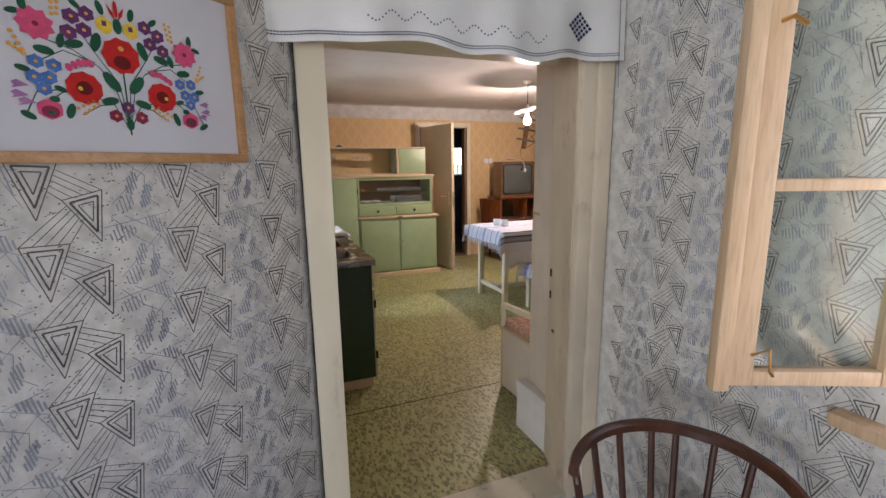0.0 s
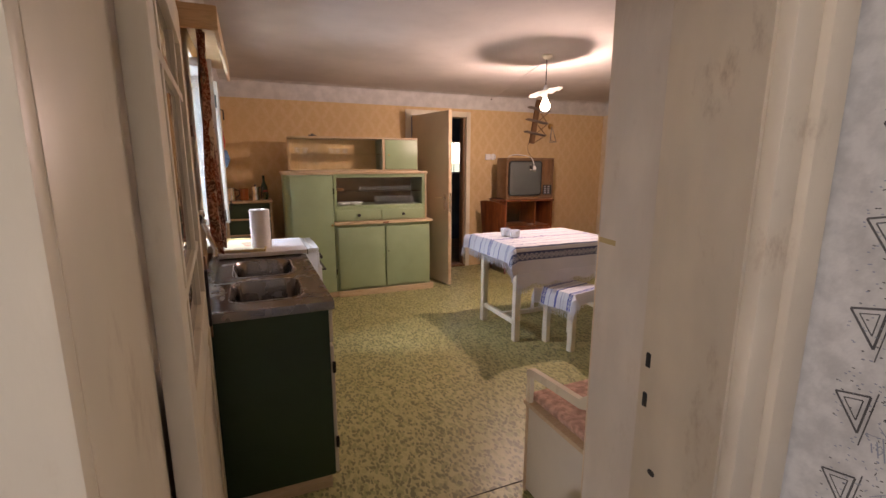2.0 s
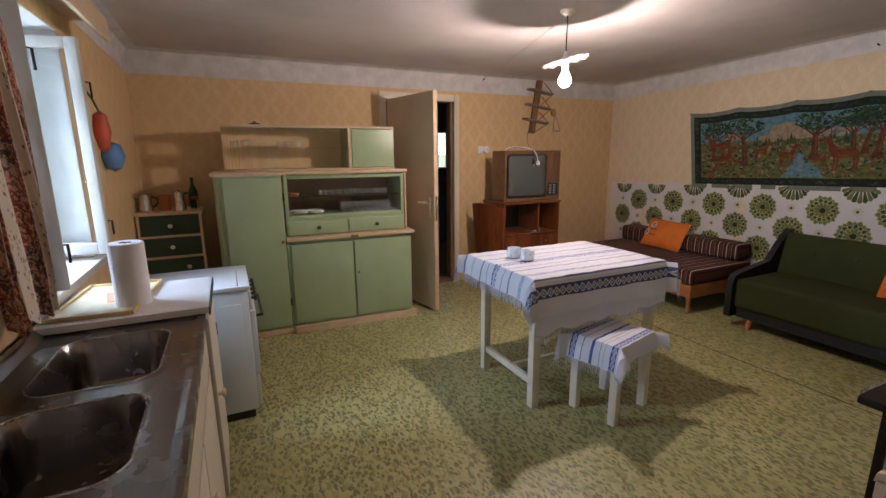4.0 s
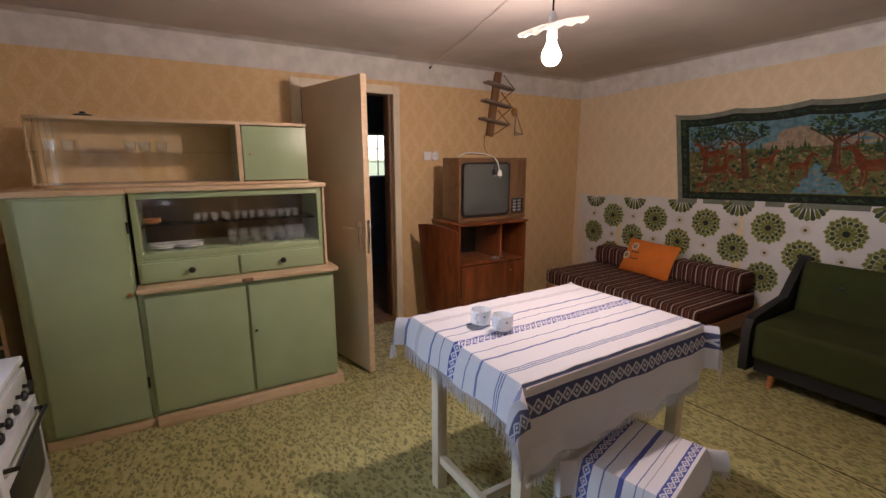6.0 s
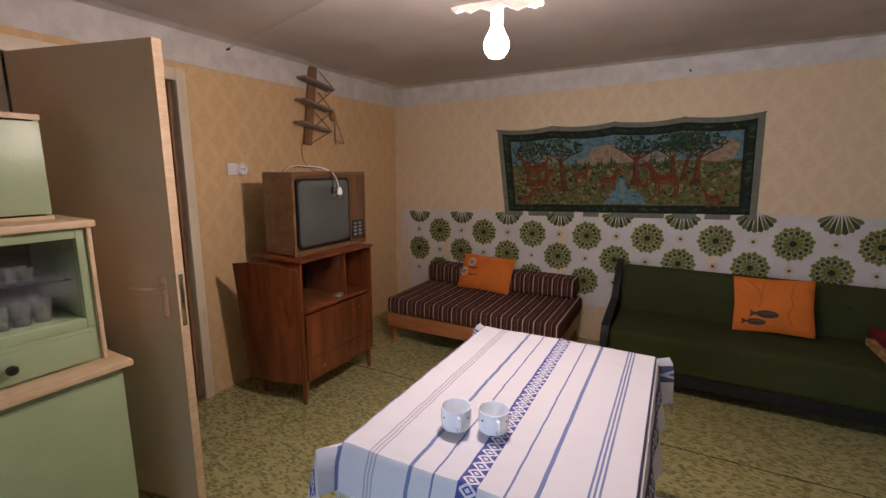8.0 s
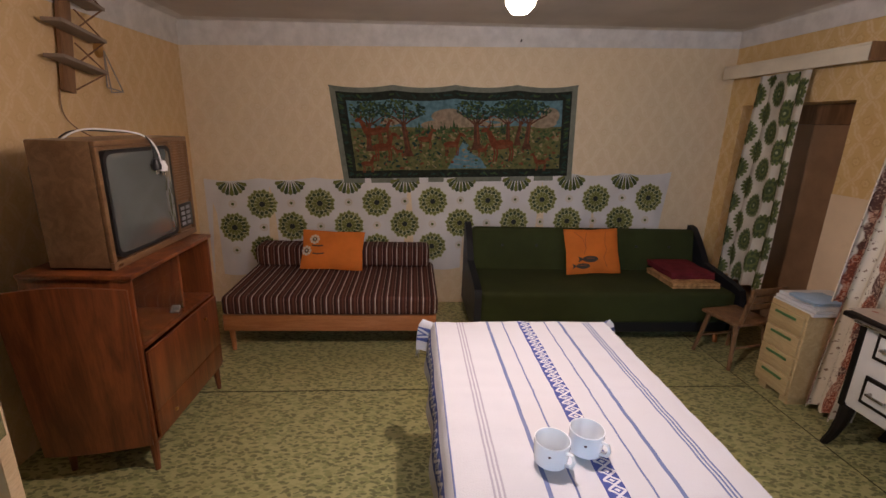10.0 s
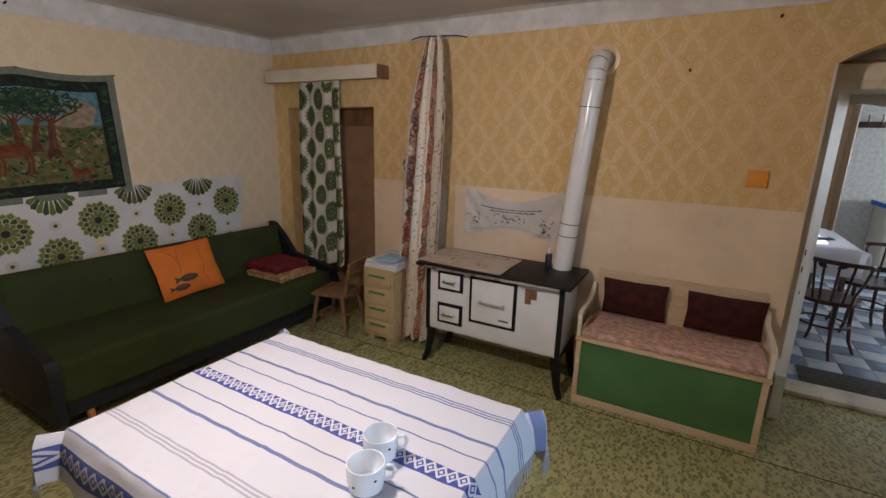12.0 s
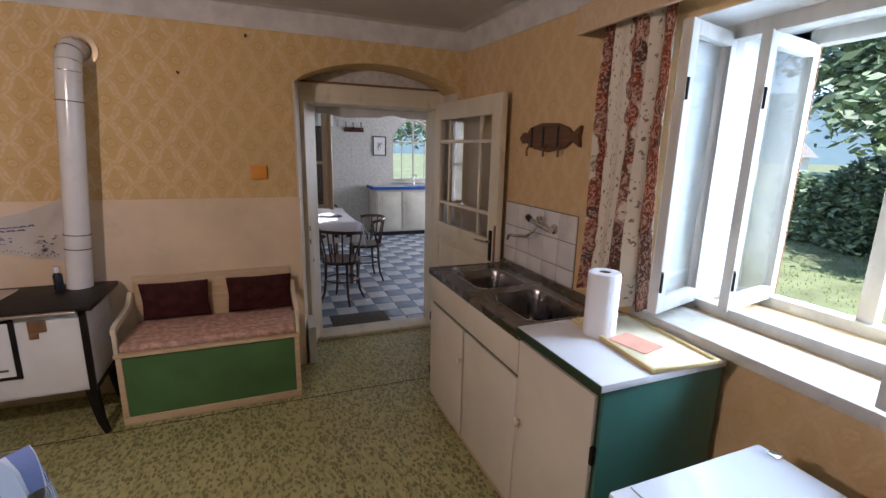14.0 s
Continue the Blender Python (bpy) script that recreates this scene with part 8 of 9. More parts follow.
def bloom(u, v, r, mi, core, cr, n=14, jag=0.06, layer=3):
    p.blob(u, v, r, r * 0.95, mi, layer, n=n * 2, jag=jag)
    p.blob(u, v, cr, cr * 0.9, core, layer + 1, n=10)


def leaf(u, v, l, a, sx):
    p.blob(sx * u, v, l, l * 0.48, 0, 1, a if sx > 0 else math.pi - a, 10)


for sx in (-1, 1):
    for st in (((0, 0.03), (0.02, 0.12), (0.05, 0.17), (0.10, 0.20), (0.163, 0.215)), ((0, 0.03), (0.012, 0.14), (0.045, 0.185), (0.08, 0.24)), ((0, 0.03), (0.03, 0.09), (0.089, 0.11), (0.125, 0.11), (0.161, 0.085)),
               ((0.06, 0.18), (0.12, 0.195), (0.16, 0.17)), ((0.03, 0.09), (0.06, 0.085), (0.10, 0.06)), ((0.14, 0.11), (0.18, 0.10), (0.20, 0.06))):
        p.line([(sx * a_, b_) for a_, b_ in st], 0.0022, 0, 0)
    for u, v, l, a in ((0.034, 0.305, 0.016, 1.3), (0.052, 0.226, 0.023, 1.9), (0.028, 0.142, 0.027, 0.9), (0.038, 0.097, 0.020, 2.9), (0.122, 0.067, 0.018, 1.9), (0.135, 0.112, 0.013, 0.3), (0.155, 0.189, 0.019, 0.1),
                       (0.180, 0.275, 0.016, 1.5), (0.198, 0.256, 0.013, 2.9), (0.197, 0.146, 0.014, 0.2), (0.200, 0.052, 0.015, 0.5), (0.085, 0.300, 0.014, 0.7), (0.097, 0.213, 0.020, 2.9), (0.122, 0.214, 0.016, 1.8), (0.014, 0.235, 0.012, 2.6)):
        leaf(u, v, l, a, sx)
    bloom(sx * 0.163, 0.239, 0.032, 2, 9, 0.006, 9, 0.12)
    bloom(sx * 0.089, 0.120, 0.037, 1, 8, 0.017, 10, 0.04)
    p.blob(sx * 0.098, 0.118, 0.005, 0.005, 5, 5, n=8)
    for u, v in ((0.064, 0.284), (0.095, 0.271), (0.073, 0.247), (0.104, 0.236)):
        bloom(sx * u, v, 0.0165, 3, 6, 0.004, 6, 0.10)
    for u, v in ((0.141, 0.160), (0.173, 0.163), (0.153, 0.133), (0.180, 0.131), (0.166, 0.109)):
        bloom(sx * u, v, 0.0145, 4, 6, 0.004, 6, 0.10)
    p.blob(sx * 0.161, 0.067, 0.024, 0.021, 2, 3, n=12, jag=0.04)
    p.blob(sx * 0.161, 0.062, 0.017, 0.013, 9, 4, n=10)
    p.blob(sx * 0.160, 0.060, 0.007, 0.005, 0, 5, n=8)
    p.blob(sx * 0.150, 0.089, 0.010, 0.007, 0, 4, n=8)
    p.blob(sx * 0.029, 0.268, 0.018, 0.019, 5, 3, n=12, jag=0.06)
    p.blob(sx * 0.029, 0.272, 0.006, 0.007, 3, 4, n=8, jag=0.2)
    for k in range(5):
        p.blob(sx * (0.070 + 0.011 * k), 0.176 + 0.004 * math.sin(k) - 0.003 * k, 0.007, 0.009, 2, 3, 0.4, 8)
    for bu, bv, du, dv in ((0.116, 0.305, 0.002, -0.012), (0.128, 0.302, 0.001, -0.012), (0.207, 0.215, -0.005, -0.011), (0.212, 0.19, -0.007, -0.005), (0.065, 0.088, 0.010, -0.008), (0.075, 0.092, 0.011, -0.006)):
        for k in range(4):
            p.blob(sx * (bu + du * k), bv + dv * k, 0.0048, 0.0042, 6, 3, 0.3, 7)
    for u, v in ((0.203, 0.112), (0.206, 0.092), (0.195, 0.078)):
        p.poly([(sx * (u - 0.012), v), (sx * (u + 0.008), v + 0.010), (sx * (u + 0.018), v + 0.004), (sx * (u + 0.012), v - 0.002), (sx * (u + 0.018), v - 0.008)], 7, 3)
    bloom(sx * 0.030, 0.064, 0.015, 9, 6, 0.004, 6, 0.10)
    p.poly([(sx * 0.004, 0.285), (sx * 0.014, 0.298), (sx * 0.020, 0.318), (sx * 0.006, 0.302)], 1, 3)
p.line([(0, 0.02), (0, 0.2)], 0.004, 0, 0)
p.blob(0, 0.205, 0.042, 0.040, 1, 4, n=18, jag=0.05)
p.blob(0, 0.190, 0.020, 0.016, 8, 5, n=12)
p.blob(0, 0.222, 0.007, 0.006, 6, 6, n=8)
bloom(0, 0.086, 0.015, 3, 6, 0.004, 6, 0.10)
p.blob(0, 0.272, 0.010, 0.018, 0, 3, n=10)
p.blob(0, 0.310, 0.005, 0.020, 1, 3, n=8)
p.blob(0, 0.045, 0.009, 0.014, 0, 4, n=8)
p.done("embroidery", PC, pf)

# valance cloth over the doorway


def val_f(u, v):
    x = -0.085 + 1.345 * u
    return (x, 1.672 + 0.012 * math.sin(x * 13) * v + 0.01 * math.sin(x * 29 + 1) * v, 2.16 - (0.352 + 0.012 * math.sin(x * 9 + 0.5) + 0.006 * math.sin(x * 23)) * v)


va = solo("door_valance", sheet(bmesh.new(), val_f, 90, 12, 0.002), LINEN, "white linen valance with blue cross-stitch border over the doorway", "valance")
p = Print(lambda u, v, l: Vector(val_f(u, v)) + Vector((0, -l, 0)), 0.0042)
n = 150
for v0, w in ((0.925, 0.010), (0.945, 0.010)):
    for k in range(n):
        a = 0.02 + 0.96 * k / n
        p.poly([(a, v0), (a + 0.0042, v0), (a + 0.0042, v0 + w), (a, v0 + w)], 0)
for a in (0.018, 0.978):
    for k in range(64):
        p.poly([(a, 0.02 * k), (a + 0.003, 0.02 * k), (a + 0.003, 0.02 * k + 0.013), (a, 0.02 * k + 0.013)], 0)
for c, cv in ((0.22, 0.38), (0.86, 0.70)):
    for i in range(-4, 5):
        for j in range(-5, 6):
            if abs(i) + abs(j) <= 5 and (i + j) % 2 == 0:
                p.blob(c + 0.0085 * i, cv + 0.030 * j, 0.0062, 0.022, 0, 0, 0, 4)
for k in range(60):
    a = 0.30 + 0.46 * k / 60
    p.blob(a, 0.80 + 0.04 * math.sin(k * 0.7), 0.0022, 0.009, 0, 0, 0, 5)
p.done("cross_stitch", [BLUEINK], va, kind="stuff")
cable([(-0.04, 1.685, 2.165), (0.6, 1.68, 2.16), (1.26, 1.685, 2.165)], 0.005, BRASS, "thin rod of the valance", "valance_rod")


def hall_window():
    w = thing("window_2", "old peach stained casement window, one sash open into the hall", "window", kind="structure")
    y0, y1, z0, z1, x = -0.10, 0.78, 0.86, 2.05, HX + 0.05
    for b in ((x, y0, z0, x + 0.06, y0 + 0.05, z1), (x, y1 - 0.05, z0, x + 0.06, y1, z1), (x, y0 + 0.05, z0, x + 0.06, y1 - 0.05, z0 + 0.05), (x, y0 + 0.05, z1 - 0.05, x + 0.06, y1 - 0.05, z1)):
        part("frame", B(b), SASHP, w)
    part("sill", B((HX - 0.05, y0 - 0.06, z0 - 0.035, HX + 0.05, y1 + 0.10, z0), bev=0.006), SASHP, w)
    a, b = Vector((1.262, 0.79, 0)), Vector((0.925, 0.945, 0))
    m = pose(a.x, a.y, 0, 0, 0, math.degrees(math.atan2(b.y - a.y, b.x - a.x)))
    L, T, q0, q1 = (b - a).length, 0.019, 0.965, 2.0
    s = part("sash", box(bmesh.new(), (0, -T, q0), (0.04, T, q1), 0.004, m), SASHP, w)
    part("stile", box(bmesh.new(), (L - 0.055, -T, q0), (L - 0.0, T, q1), 0.005, m), SASHP, s)
    part("meeting_bead", box(bmesh.new(), (L - 0.002, -0.006, q0 - 0.01), (L + 0.035, T + 0.01, q1), 0.008, m), SASHP, s)
    for c, d in ((q0, q0 + 0.035), (1.395, 1.42), (q1 - 0.04, q1)):
        part("rail", box(bmesh.new(), (0.04, -T * 0.9, c), (L - 0.055, T * 0.9, d), 0.004, m), SASHP, s)
    g = part("pane", box(bmesh.new(), (0.035, -0.0015, q0 + 0.03), (L - 0.05, 0.0015, q1 - 0.03), 0, m), DUSTY, s)
    g.visible_shadow = False
    for z in (1.72,):
        bm = tube(bmesh.new(), [m @ Vector((L - 0.03, T, z)), m @ Vector((L - 0.03, T + 0.03, z)), m @ Vector((L - 0.055, T + 0.03, z - 0.015))], 0.005, 6)
        part("window_knob", bm, BRASS, s)
    bm = tube(bmesh.new(), [m @ Vector((L - 0.045, T, 1.04)), m @ Vector((L - 0.07, T + 0.02, 1.06)), m @ Vector((L - 0.075, T + 0.02, 1.01)), m @ Vector((L - 0.09, T + 0.01, 0.995))], 0.0035, 6)
    part("hook", bm, BRASS, s)


hall_window()


def bentwood(at, rz, label):
    c = thing("bentwood_chair", label, "chair", "bentwood chairs", at, rz)
    S, ZR = 0.205, 0.76
    part("seat", lathe(bmesh.new(), [(0, 0.452), (0.17, 0.452), (0.19, 0.455), (0.20, 0.45), (0.20, 0.425), (0, 0.425)], n=36), BENT, c)
    part("ring", tube(bmesh.new(), [(0.165 * math.cos(a), 0.165 * math.sin(a), 0.24) for a in (2 * math.pi * k / 28 for k in range(29))], 0.009, 8, caps=False), BENT, c)
    for k in range(4):
        a = math.pi / 4 + k * math.pi / 2
        x, y = math.cos(a), math.sin(a)
        part("leg", tube(bmesh.new(), [(0.165 * x, 0.165 * y, 0.43), (0.17 * x, 0.17 * y, 0.25), (0.19 * x, 0.19 * y, 0.10), (0.235 * x, 0.235 * y, 0.0)], 0.015, 10, 0.011), BENT, c)
    rail = []
    for k in range(25):
        a = math.pi / 2 + (k / 24 - 0.5) * radians(175)
        rail.append((0.24 * math.cos(a), 0.225 * math.sin(a) + 0.0, ZR - 0.02 * abs(k / 12 - 1) ** 2))
    bm = bmesh.new()
    rings = []
    for i, q in enumerate(rail):
        q = Vector(q)
        o = Vector((q.x, q.y, 0)).normalized()
        w, h = 0.012, 0.016
        rings.append([bm.verts.new(q + o * (w * cx) + Vector((0, 0, h * cz))) for cx, cz in ((-1, -0.7), (-1, 0.5), (-0.4, 1), (0.6, 1), (1, 0.4), (1, -0.6), (0.4, -1), (-0.5, -1))])
    for a, b in zip(rings, rings[1:]):
        for j in range(8):
            bm.faces.new((a[j], a[(j + 1) % 8], b[(j + 1) % 8], b[j]))
    bm.faces.new(rings[0][::-1])
    bm.faces.new(rings[-1])
    part("back_rail", bm, BENT, c)
    for k in (5, 8, 11, 13, 16, 19):
        x, y, z = rail[k]
        part("spindle", tube(bmesh.new(), [(x * 0.76, y * 0.76, 0.44), (x, y, z - 0.008)], 0.009, 8), BENT, c)
    for k, s in ((1, 1), (23, -1)):
        x, y, z = rail[k]
        part("arm_bend", tube(bmesh.new(), [(x, y, z - 0.01), (x * 0.97, y - 0.02, z - 0.04), (x * 0.9, y + 0.0, z - 0.14), (x * 0.82, y + 0.04, 0.52), (x * 0.80, y + 0.05, 0.44)], 0.010, 8), BENT, c)
    return c


bentwood((0.82, 0.93, -0.008), -37, "dark bentwood armchair beside the hall table")
bentwood((0.42, 0.22, -0.008), 95, "dark bentwood armchair with its back to the aisle")
bentwood((0.80, -1.05, -0.008), 180, "dark bentwood armchair behind the hall table")

ht = thing("hall_table", "wooden table under a white cloth", "table", at=(0, 0, -0.008))
part("tabletop", B((0.56, -0.82, 0.72, 1.17, 0.40, 0.745)), LEGP, ht)
for x in (0.60, 1.10):
    for y in (-0.78, 0.33):
        part("leg", B((x, y, 0, x + 0.04, y + 0.04, 0.72)), BROWNW, ht)
hf = cloth_over(0.555, 1.175, -0.825, 0.405, 0.742, 0.26, 0.03, 0.2, 0.24, 0)
hc = solo("hall_tablecloth", sheet(bmesh.new(), hf, 34, 44, 0.002), LINEN, "white tablecloth with a dark blue embroidered hem", "tablecloth")
p = Print(lambda u, v, l: Vector(hf(u, v)), 0.0)


def hem(fn, n, axis):
    for k in range(n):
        a = (k + 0.5) / n
        for du, dv, r in ((0, 0, 0.016), (0.018, 0.010, 0.013), (-0.018, 0.010, 0.013), (0.0, 0.022, 0.013), (0.03, -0.01, 0.010), (-0.03, -0.01, 0.010)):
            q = Vector(fn(a))
            o = Vector((du, 0, dv)) if axis == "x" else Vector((0, du, dv))
            nrm = Vector((0, 0.004, 0)) if axis == "x" else Vector((-0.004, 0, 0))
            c = q + o + nrm
            side = Vector((1, 0, 0)) if axis == "x" else Vector((0, 1, 0))
            vs = [p.bm.verts.new(c + side * r * math.cos(t) + Vector((0, 0, r * math.sin(t)))) for t in (math.pi * j / 4 for j in range(8))]
            p.bm.faces.new(vs)


hem(lambda a: hf(0.32 + 0.62 * a, 0.955), 4, "x")
hem(lambda a: hf(0.09, 0.15 + 0.70 * a), 8, "y")
p.done("hem_print", [BLUEINK], hc, kind="stuff")
solo("place_mat", slab(bmesh.new(), [(0.15 * math.cos(a) , 0.13 * math.sin(a)) for a in (math.pi / 8 + math.pi * k / 4 for k in range(8))], 0, 0.004), plain("slate mat", (0.06, 0.08, 0.11), 0.7), "dark octagonal place mat", "place mat", at=(0.80, 0.0, 0.746))
solo("plate", lathe(bmesh.new(), [(0, 0), (0.06, 0), (0.10, 0.015), (0.10, 0.019), (0.06, 0.005), (0, 0.005)], n=28), PORCE, "white porcelain plate on the mat", "plate", at=(0.80, 0.0, 0.751))

# sink counter under the arched window
kc = thing("hall_counter", "cream panelled kitchen cabinet below the arched window", "kitchen cabinet", at=(0, 0, -0.01))
IV = plain("ivory cabinet paint", (0.66, 0.62, 0.52), 0.45, var=0.06)
part("body", B((-2.3, -2.96, 0.08, -0.33, -2.42, 0.86)), IV, kc)
part("plinth", B((-2.28, -2.94, 0, -0.35, -2.48, 0.08)), BLACK, kc)
for i in range(4):
    x1 = -0.36 - 0.47 * i
    d = part("door", B((x1 - 0.44, -2.419, 0.11, x1, -2.402, 0.80)), IV, kc)
    part("door_panel", B((x1 - 0.36, -2.402, 0.20, x1 - 0.08, -2.394, 0.71), bev=0.012), IV, d)
    knob(d, 0, 0, 0, 0.012, BRASS, "", Matrix.Translation((x1 - 0.05, -2.402, 0.6)) @ Matrix.Rotation(radians(-90), 4, "X"))
ct = thing("hall_worktop", "white worktop with a bright blue edge", "worktop", at=(0, 0, -0.01))
part("top", B((-2.3, -2.96, 0.86, -0.30, -2.40, 0.895), bev=0.004), TOPLAM, ct)
BLU = plain("bright blue cloth", (0.03, 0.12, 0.48), 0.7)
part("blue_edge", B((-2.3, -2.40, 0.845, -0.285, -2.388, 0.90), (-0.30, -2.96, 0.845, -0.285, -2.40, 0.90), bev=0.003), BLU, ct)
part("basin_rim", B((-1.45, -2.88, 0.895, -0.95, -2.48, 0.905), bev=0.004), STEEL, ct)
tp = thing("hall_tap", "curved chrome kitchen tap at the basin", "tap", at=(-1.2, -2.9, 0.885))
part("column", tube(bmesh.new(), [(0, 0, 0), (0, 0, 0.16), (0, 0.05, 0.20), (0, 0.13, 0.19), (0, 0.15, 0.15)], 0.011), CHROME, tp)


def arched_window():
    w = thing("window_3", "white arched window with glazing bars and a net curtain", "window", kind="structure")
    cx, r, zs, z0, y = -1.24, 0.45, 1.68, 0.94, -3.06
    def arc(rr, n=20):
        return [(cx + rr * math.cos(math.pi * k / n), zs + rr * math.sin(math.pi * k / n)) for k in range(n + 1)]
    M_ = Matrix.Rotation(radians(90), 4, "X")
    bm = bmesh.new()
    o, i_ = arc(r), arc(r - 0.05)
    for a, b, c, d in zip(o, o[1:], i_[1:], i_):
        slab(bm, [a, b, c, d], 0, 0.06, Matrix.Translation((0, y, 0)) @ M_)
    bmesh.ops.remove_doubles(bm, verts=bm.verts, dist=1e-5)
    part("arched_frame", bm, WHITEP, w)
    for b in ((cx - r, y - 0.06, z0, cx - r + 0.05, y, zs), (cx + r - 0.05, y - 0.06, z0, cx + r, y, zs), (cx - r + 0.05, y - 0.06, z0, cx + r - 0.05, y, z0 + 0.05)):
        part("frame", B(b), WHITEP, w)
    for b in ((cx - 0.015, y - 0.04, z0 + 0.05, cx + 0.015, y - 0.01, zs + r - 0.05), (cx - r + 0.05, y - 0.035, zs - 0.015, cx + r - 0.05, y - 0.012, zs + 0.015), (cx - 0.24, y - 0.035, z0 + 0.05, cx - 0.225, y - 0.012, zs - 0.015), (cx + 0.225, y - 0.035, z0 + 0.05, cx + 0.24, y - 0.012, zs - 0.015)):
        part("glazing_bar", B(b, bev=0.002), WHITEP, w)
    for a in (0.9, math.pi - 0.9):
        part("glazing_bar", tube(bmesh.new(), [(cx, y - 0.02, zs), (cx + (r - 0.04) * math.cos(a), y - 0.02, zs + (r - 0.04) * math.sin(a))], 0.010, 6), WHITEP, w)
    part("sill", B((cx - r, -3.06, z0 - 0.04, cx + r, -2.985, z0 - 0.001)), WHITEP, w)
    # masonry round the arch
    bm = bmesh.new()
    out = [(cx - 0.54, 2.2)] + [(cx - 0.54, zs)] + [(x, z) for x, z in arc(r)[::-1]] + [(cx + 0.54, zs), (cx + 0.54, 2.2)]
    half = arc(r)
    for (a, b), (c, d) in zip(half, half[1:]):
        slab(bm, [(a, b), (c, d), (c, 2.2), (a, 2.2)], 3.0, 3.45, M_)
    setting("wall_arch_spandrel", bm, HALLP, "pale grey wall above the arched window")


arched_window()

rk = thing("coat_rack", "dark wooden coat rack with three hooks", "coat rack", at=(-0.06, -2.985, 1.89))
part("rail", B((-0.19, -0.012, -0.05, 0.17, 0.012, 0.03)), BENT, rk)
for x in (-0.14, 0.0, 0.13):
    part("hook", tube(bmesh.new(), [(x, 0.01, -0.01), (x, 0.05, 0.02), (x + 0.01, 0.07, 0.12)], 0.010, 8), BENT, rk)
sp_ = thing("small_picture", "small black framed drawing", "picture", at=(-0.55, -2.995, 1.60))
for b in ((-0.125, 0, -0.175, 0.125, 0.018, -0.16), (-0.125, 0, 0.16, 0.125, 0.018, 0.175), (-0.125, 0, -0.16, -0.11, 0.018, 0.16), (0.11, 0, -0.16, 0.125, 0.018, 0.16)):
    part("frame_rail", B(b, bev=0.002), BLACK, sp_)
part("sheet_paper", B((-0.11, 0.002, -0.16, 0.11, 0.008, 0.16), bev=0), PAPER, sp_)
p = Print(lambda u, v, l: Vector((-0.55 + u, -2.986 + l, 1.60 + v)), 0.001)
for k in range(16):
    p.line([(rr.uniform(-0.05, 0.05), rr.uniform(-0.09, 0.09)), (rr.uniform(-0.05, 0.05), rr.uniform(-0.09, 0.09))], 0.004, 0)
dr = p.done("drawing", [plain("olive pencil", (0.28, 0.28, 0.18), 0.9)])
dr.parent = sp_
dr.matrix_parent_inverse = sp_.matrix_basis.inverted()
fd = thing("door_frame_hall", "cream door casing in the hall's far wall", "door frame", kind="structure")
part("jamb", B((0.33, -3.0, 0, 0.42, -2.97, 2.03), bev=0.004), CREAM, fd)
part("jamb", B((1.22, -3.0, 0, 1.26, -2.97, 2.03), bev=0.004), CREAM, fd)
part("head", B((0.42, -3.0, 1.95, 1.22, -2.97, 2.03), bev=0.004), CREAM, fd)
part("leaf", B((0.42, -3.10, 0.01, 1.22, -3.06, 1.95), bev=0.004), BENT, fd)
v2 = solo("far_valance", sheet(bmesh.new(), lambda u, v: (0.30 + 0.96 * u, -2.93 + 0.015 * math.sin(u * 30), 2.22 - 0.30 * v), 40, 4, 0.002), LINEN, "white valance with a blue motif over the far door", "valance")
p = Print(lambda u, v, l: Vector((0.42 + u, -2.912 + l, 2.05 + v)), 0.002)
for k in range(18):
    a = k * 0.35
    p.blob(0.05 * math.cos(a) * (1 - k / 40), 0.05 * math.sin(a) * (1 - k / 40), 0.014, 0.012, 0, 0, a, 8)
q = p.done("motif", [BLU])
q.parent = v2
solo("door_mat", B((0.50, 1.38, -0.006, 1.02, 1.66, 0.004), bev=0.003), plain("dark doormat", (0.07, 0.06, 0.05), 0.95, var=0.4, scale=30, bs=0.8, bscale=160), "worn dark doormat by the threshold", "doormat")
on = thing("wall_ornament", "small red and white hanging ornament", "ornament", at=(HX, 1.13, 1.83))
part("bird", lathe(bmesh.new(), [(0, -0.03), (0.02, -0.02), (0.022, 0.0), (0.012, 0.02), (0, 0.03)], n=12, m=Matrix.Translation((-0.015, 0, 0))), plain("red felt", (0.22, 0.03, 0.02), 0.9), on)
part("thread", tube(bmesh.new(), [(-0.006, 0, 0.03), (-0.002, 0, 0.09)], 0.0015, 5), IRON, on)

# ---- garden ----
rg = random.Random(21)
LEAF = [plain("leaf " + n, c, 0.55, var=0.3, scale=3, bs=0.1) for n, c in (("deep", (0.085, 0.14, 0.075)), ("mid", (0.17, 0.25, 0.13)), ("bright", (0.30, 0.38, 0.23)))]
BARKM = plain("bark", (0.13, 0.10, 0.075), 0.9, var=0.3, scale=8, bs=0.8, bscale=30)


def leaves(pts, size):
    bm = bmesh.new()
    for c in pts:
        a, b = rg.uniform(0, 6.28), rg.uniform(-0.7, 0.7)
        s = size * rg.uniform(0.6, 1.3)
        d = Vector((math.cos(a), math.sin(a), b)) * s
        e = d.cross(Vector((rg.uniform(-1, 1), rg.uniform(-1, 1), rg.uniform(-1, 1)))).normalized() * s * 0.45
        c = Vector(c)
        f = bm.faces.new([bm.verts.new(q) for q in (c - d, c + e - d * 0.1, c + d, c - e - d * 0.1)])
        f.material_index = rg.choice((0, 0, 1, 1, 2))
    return bm


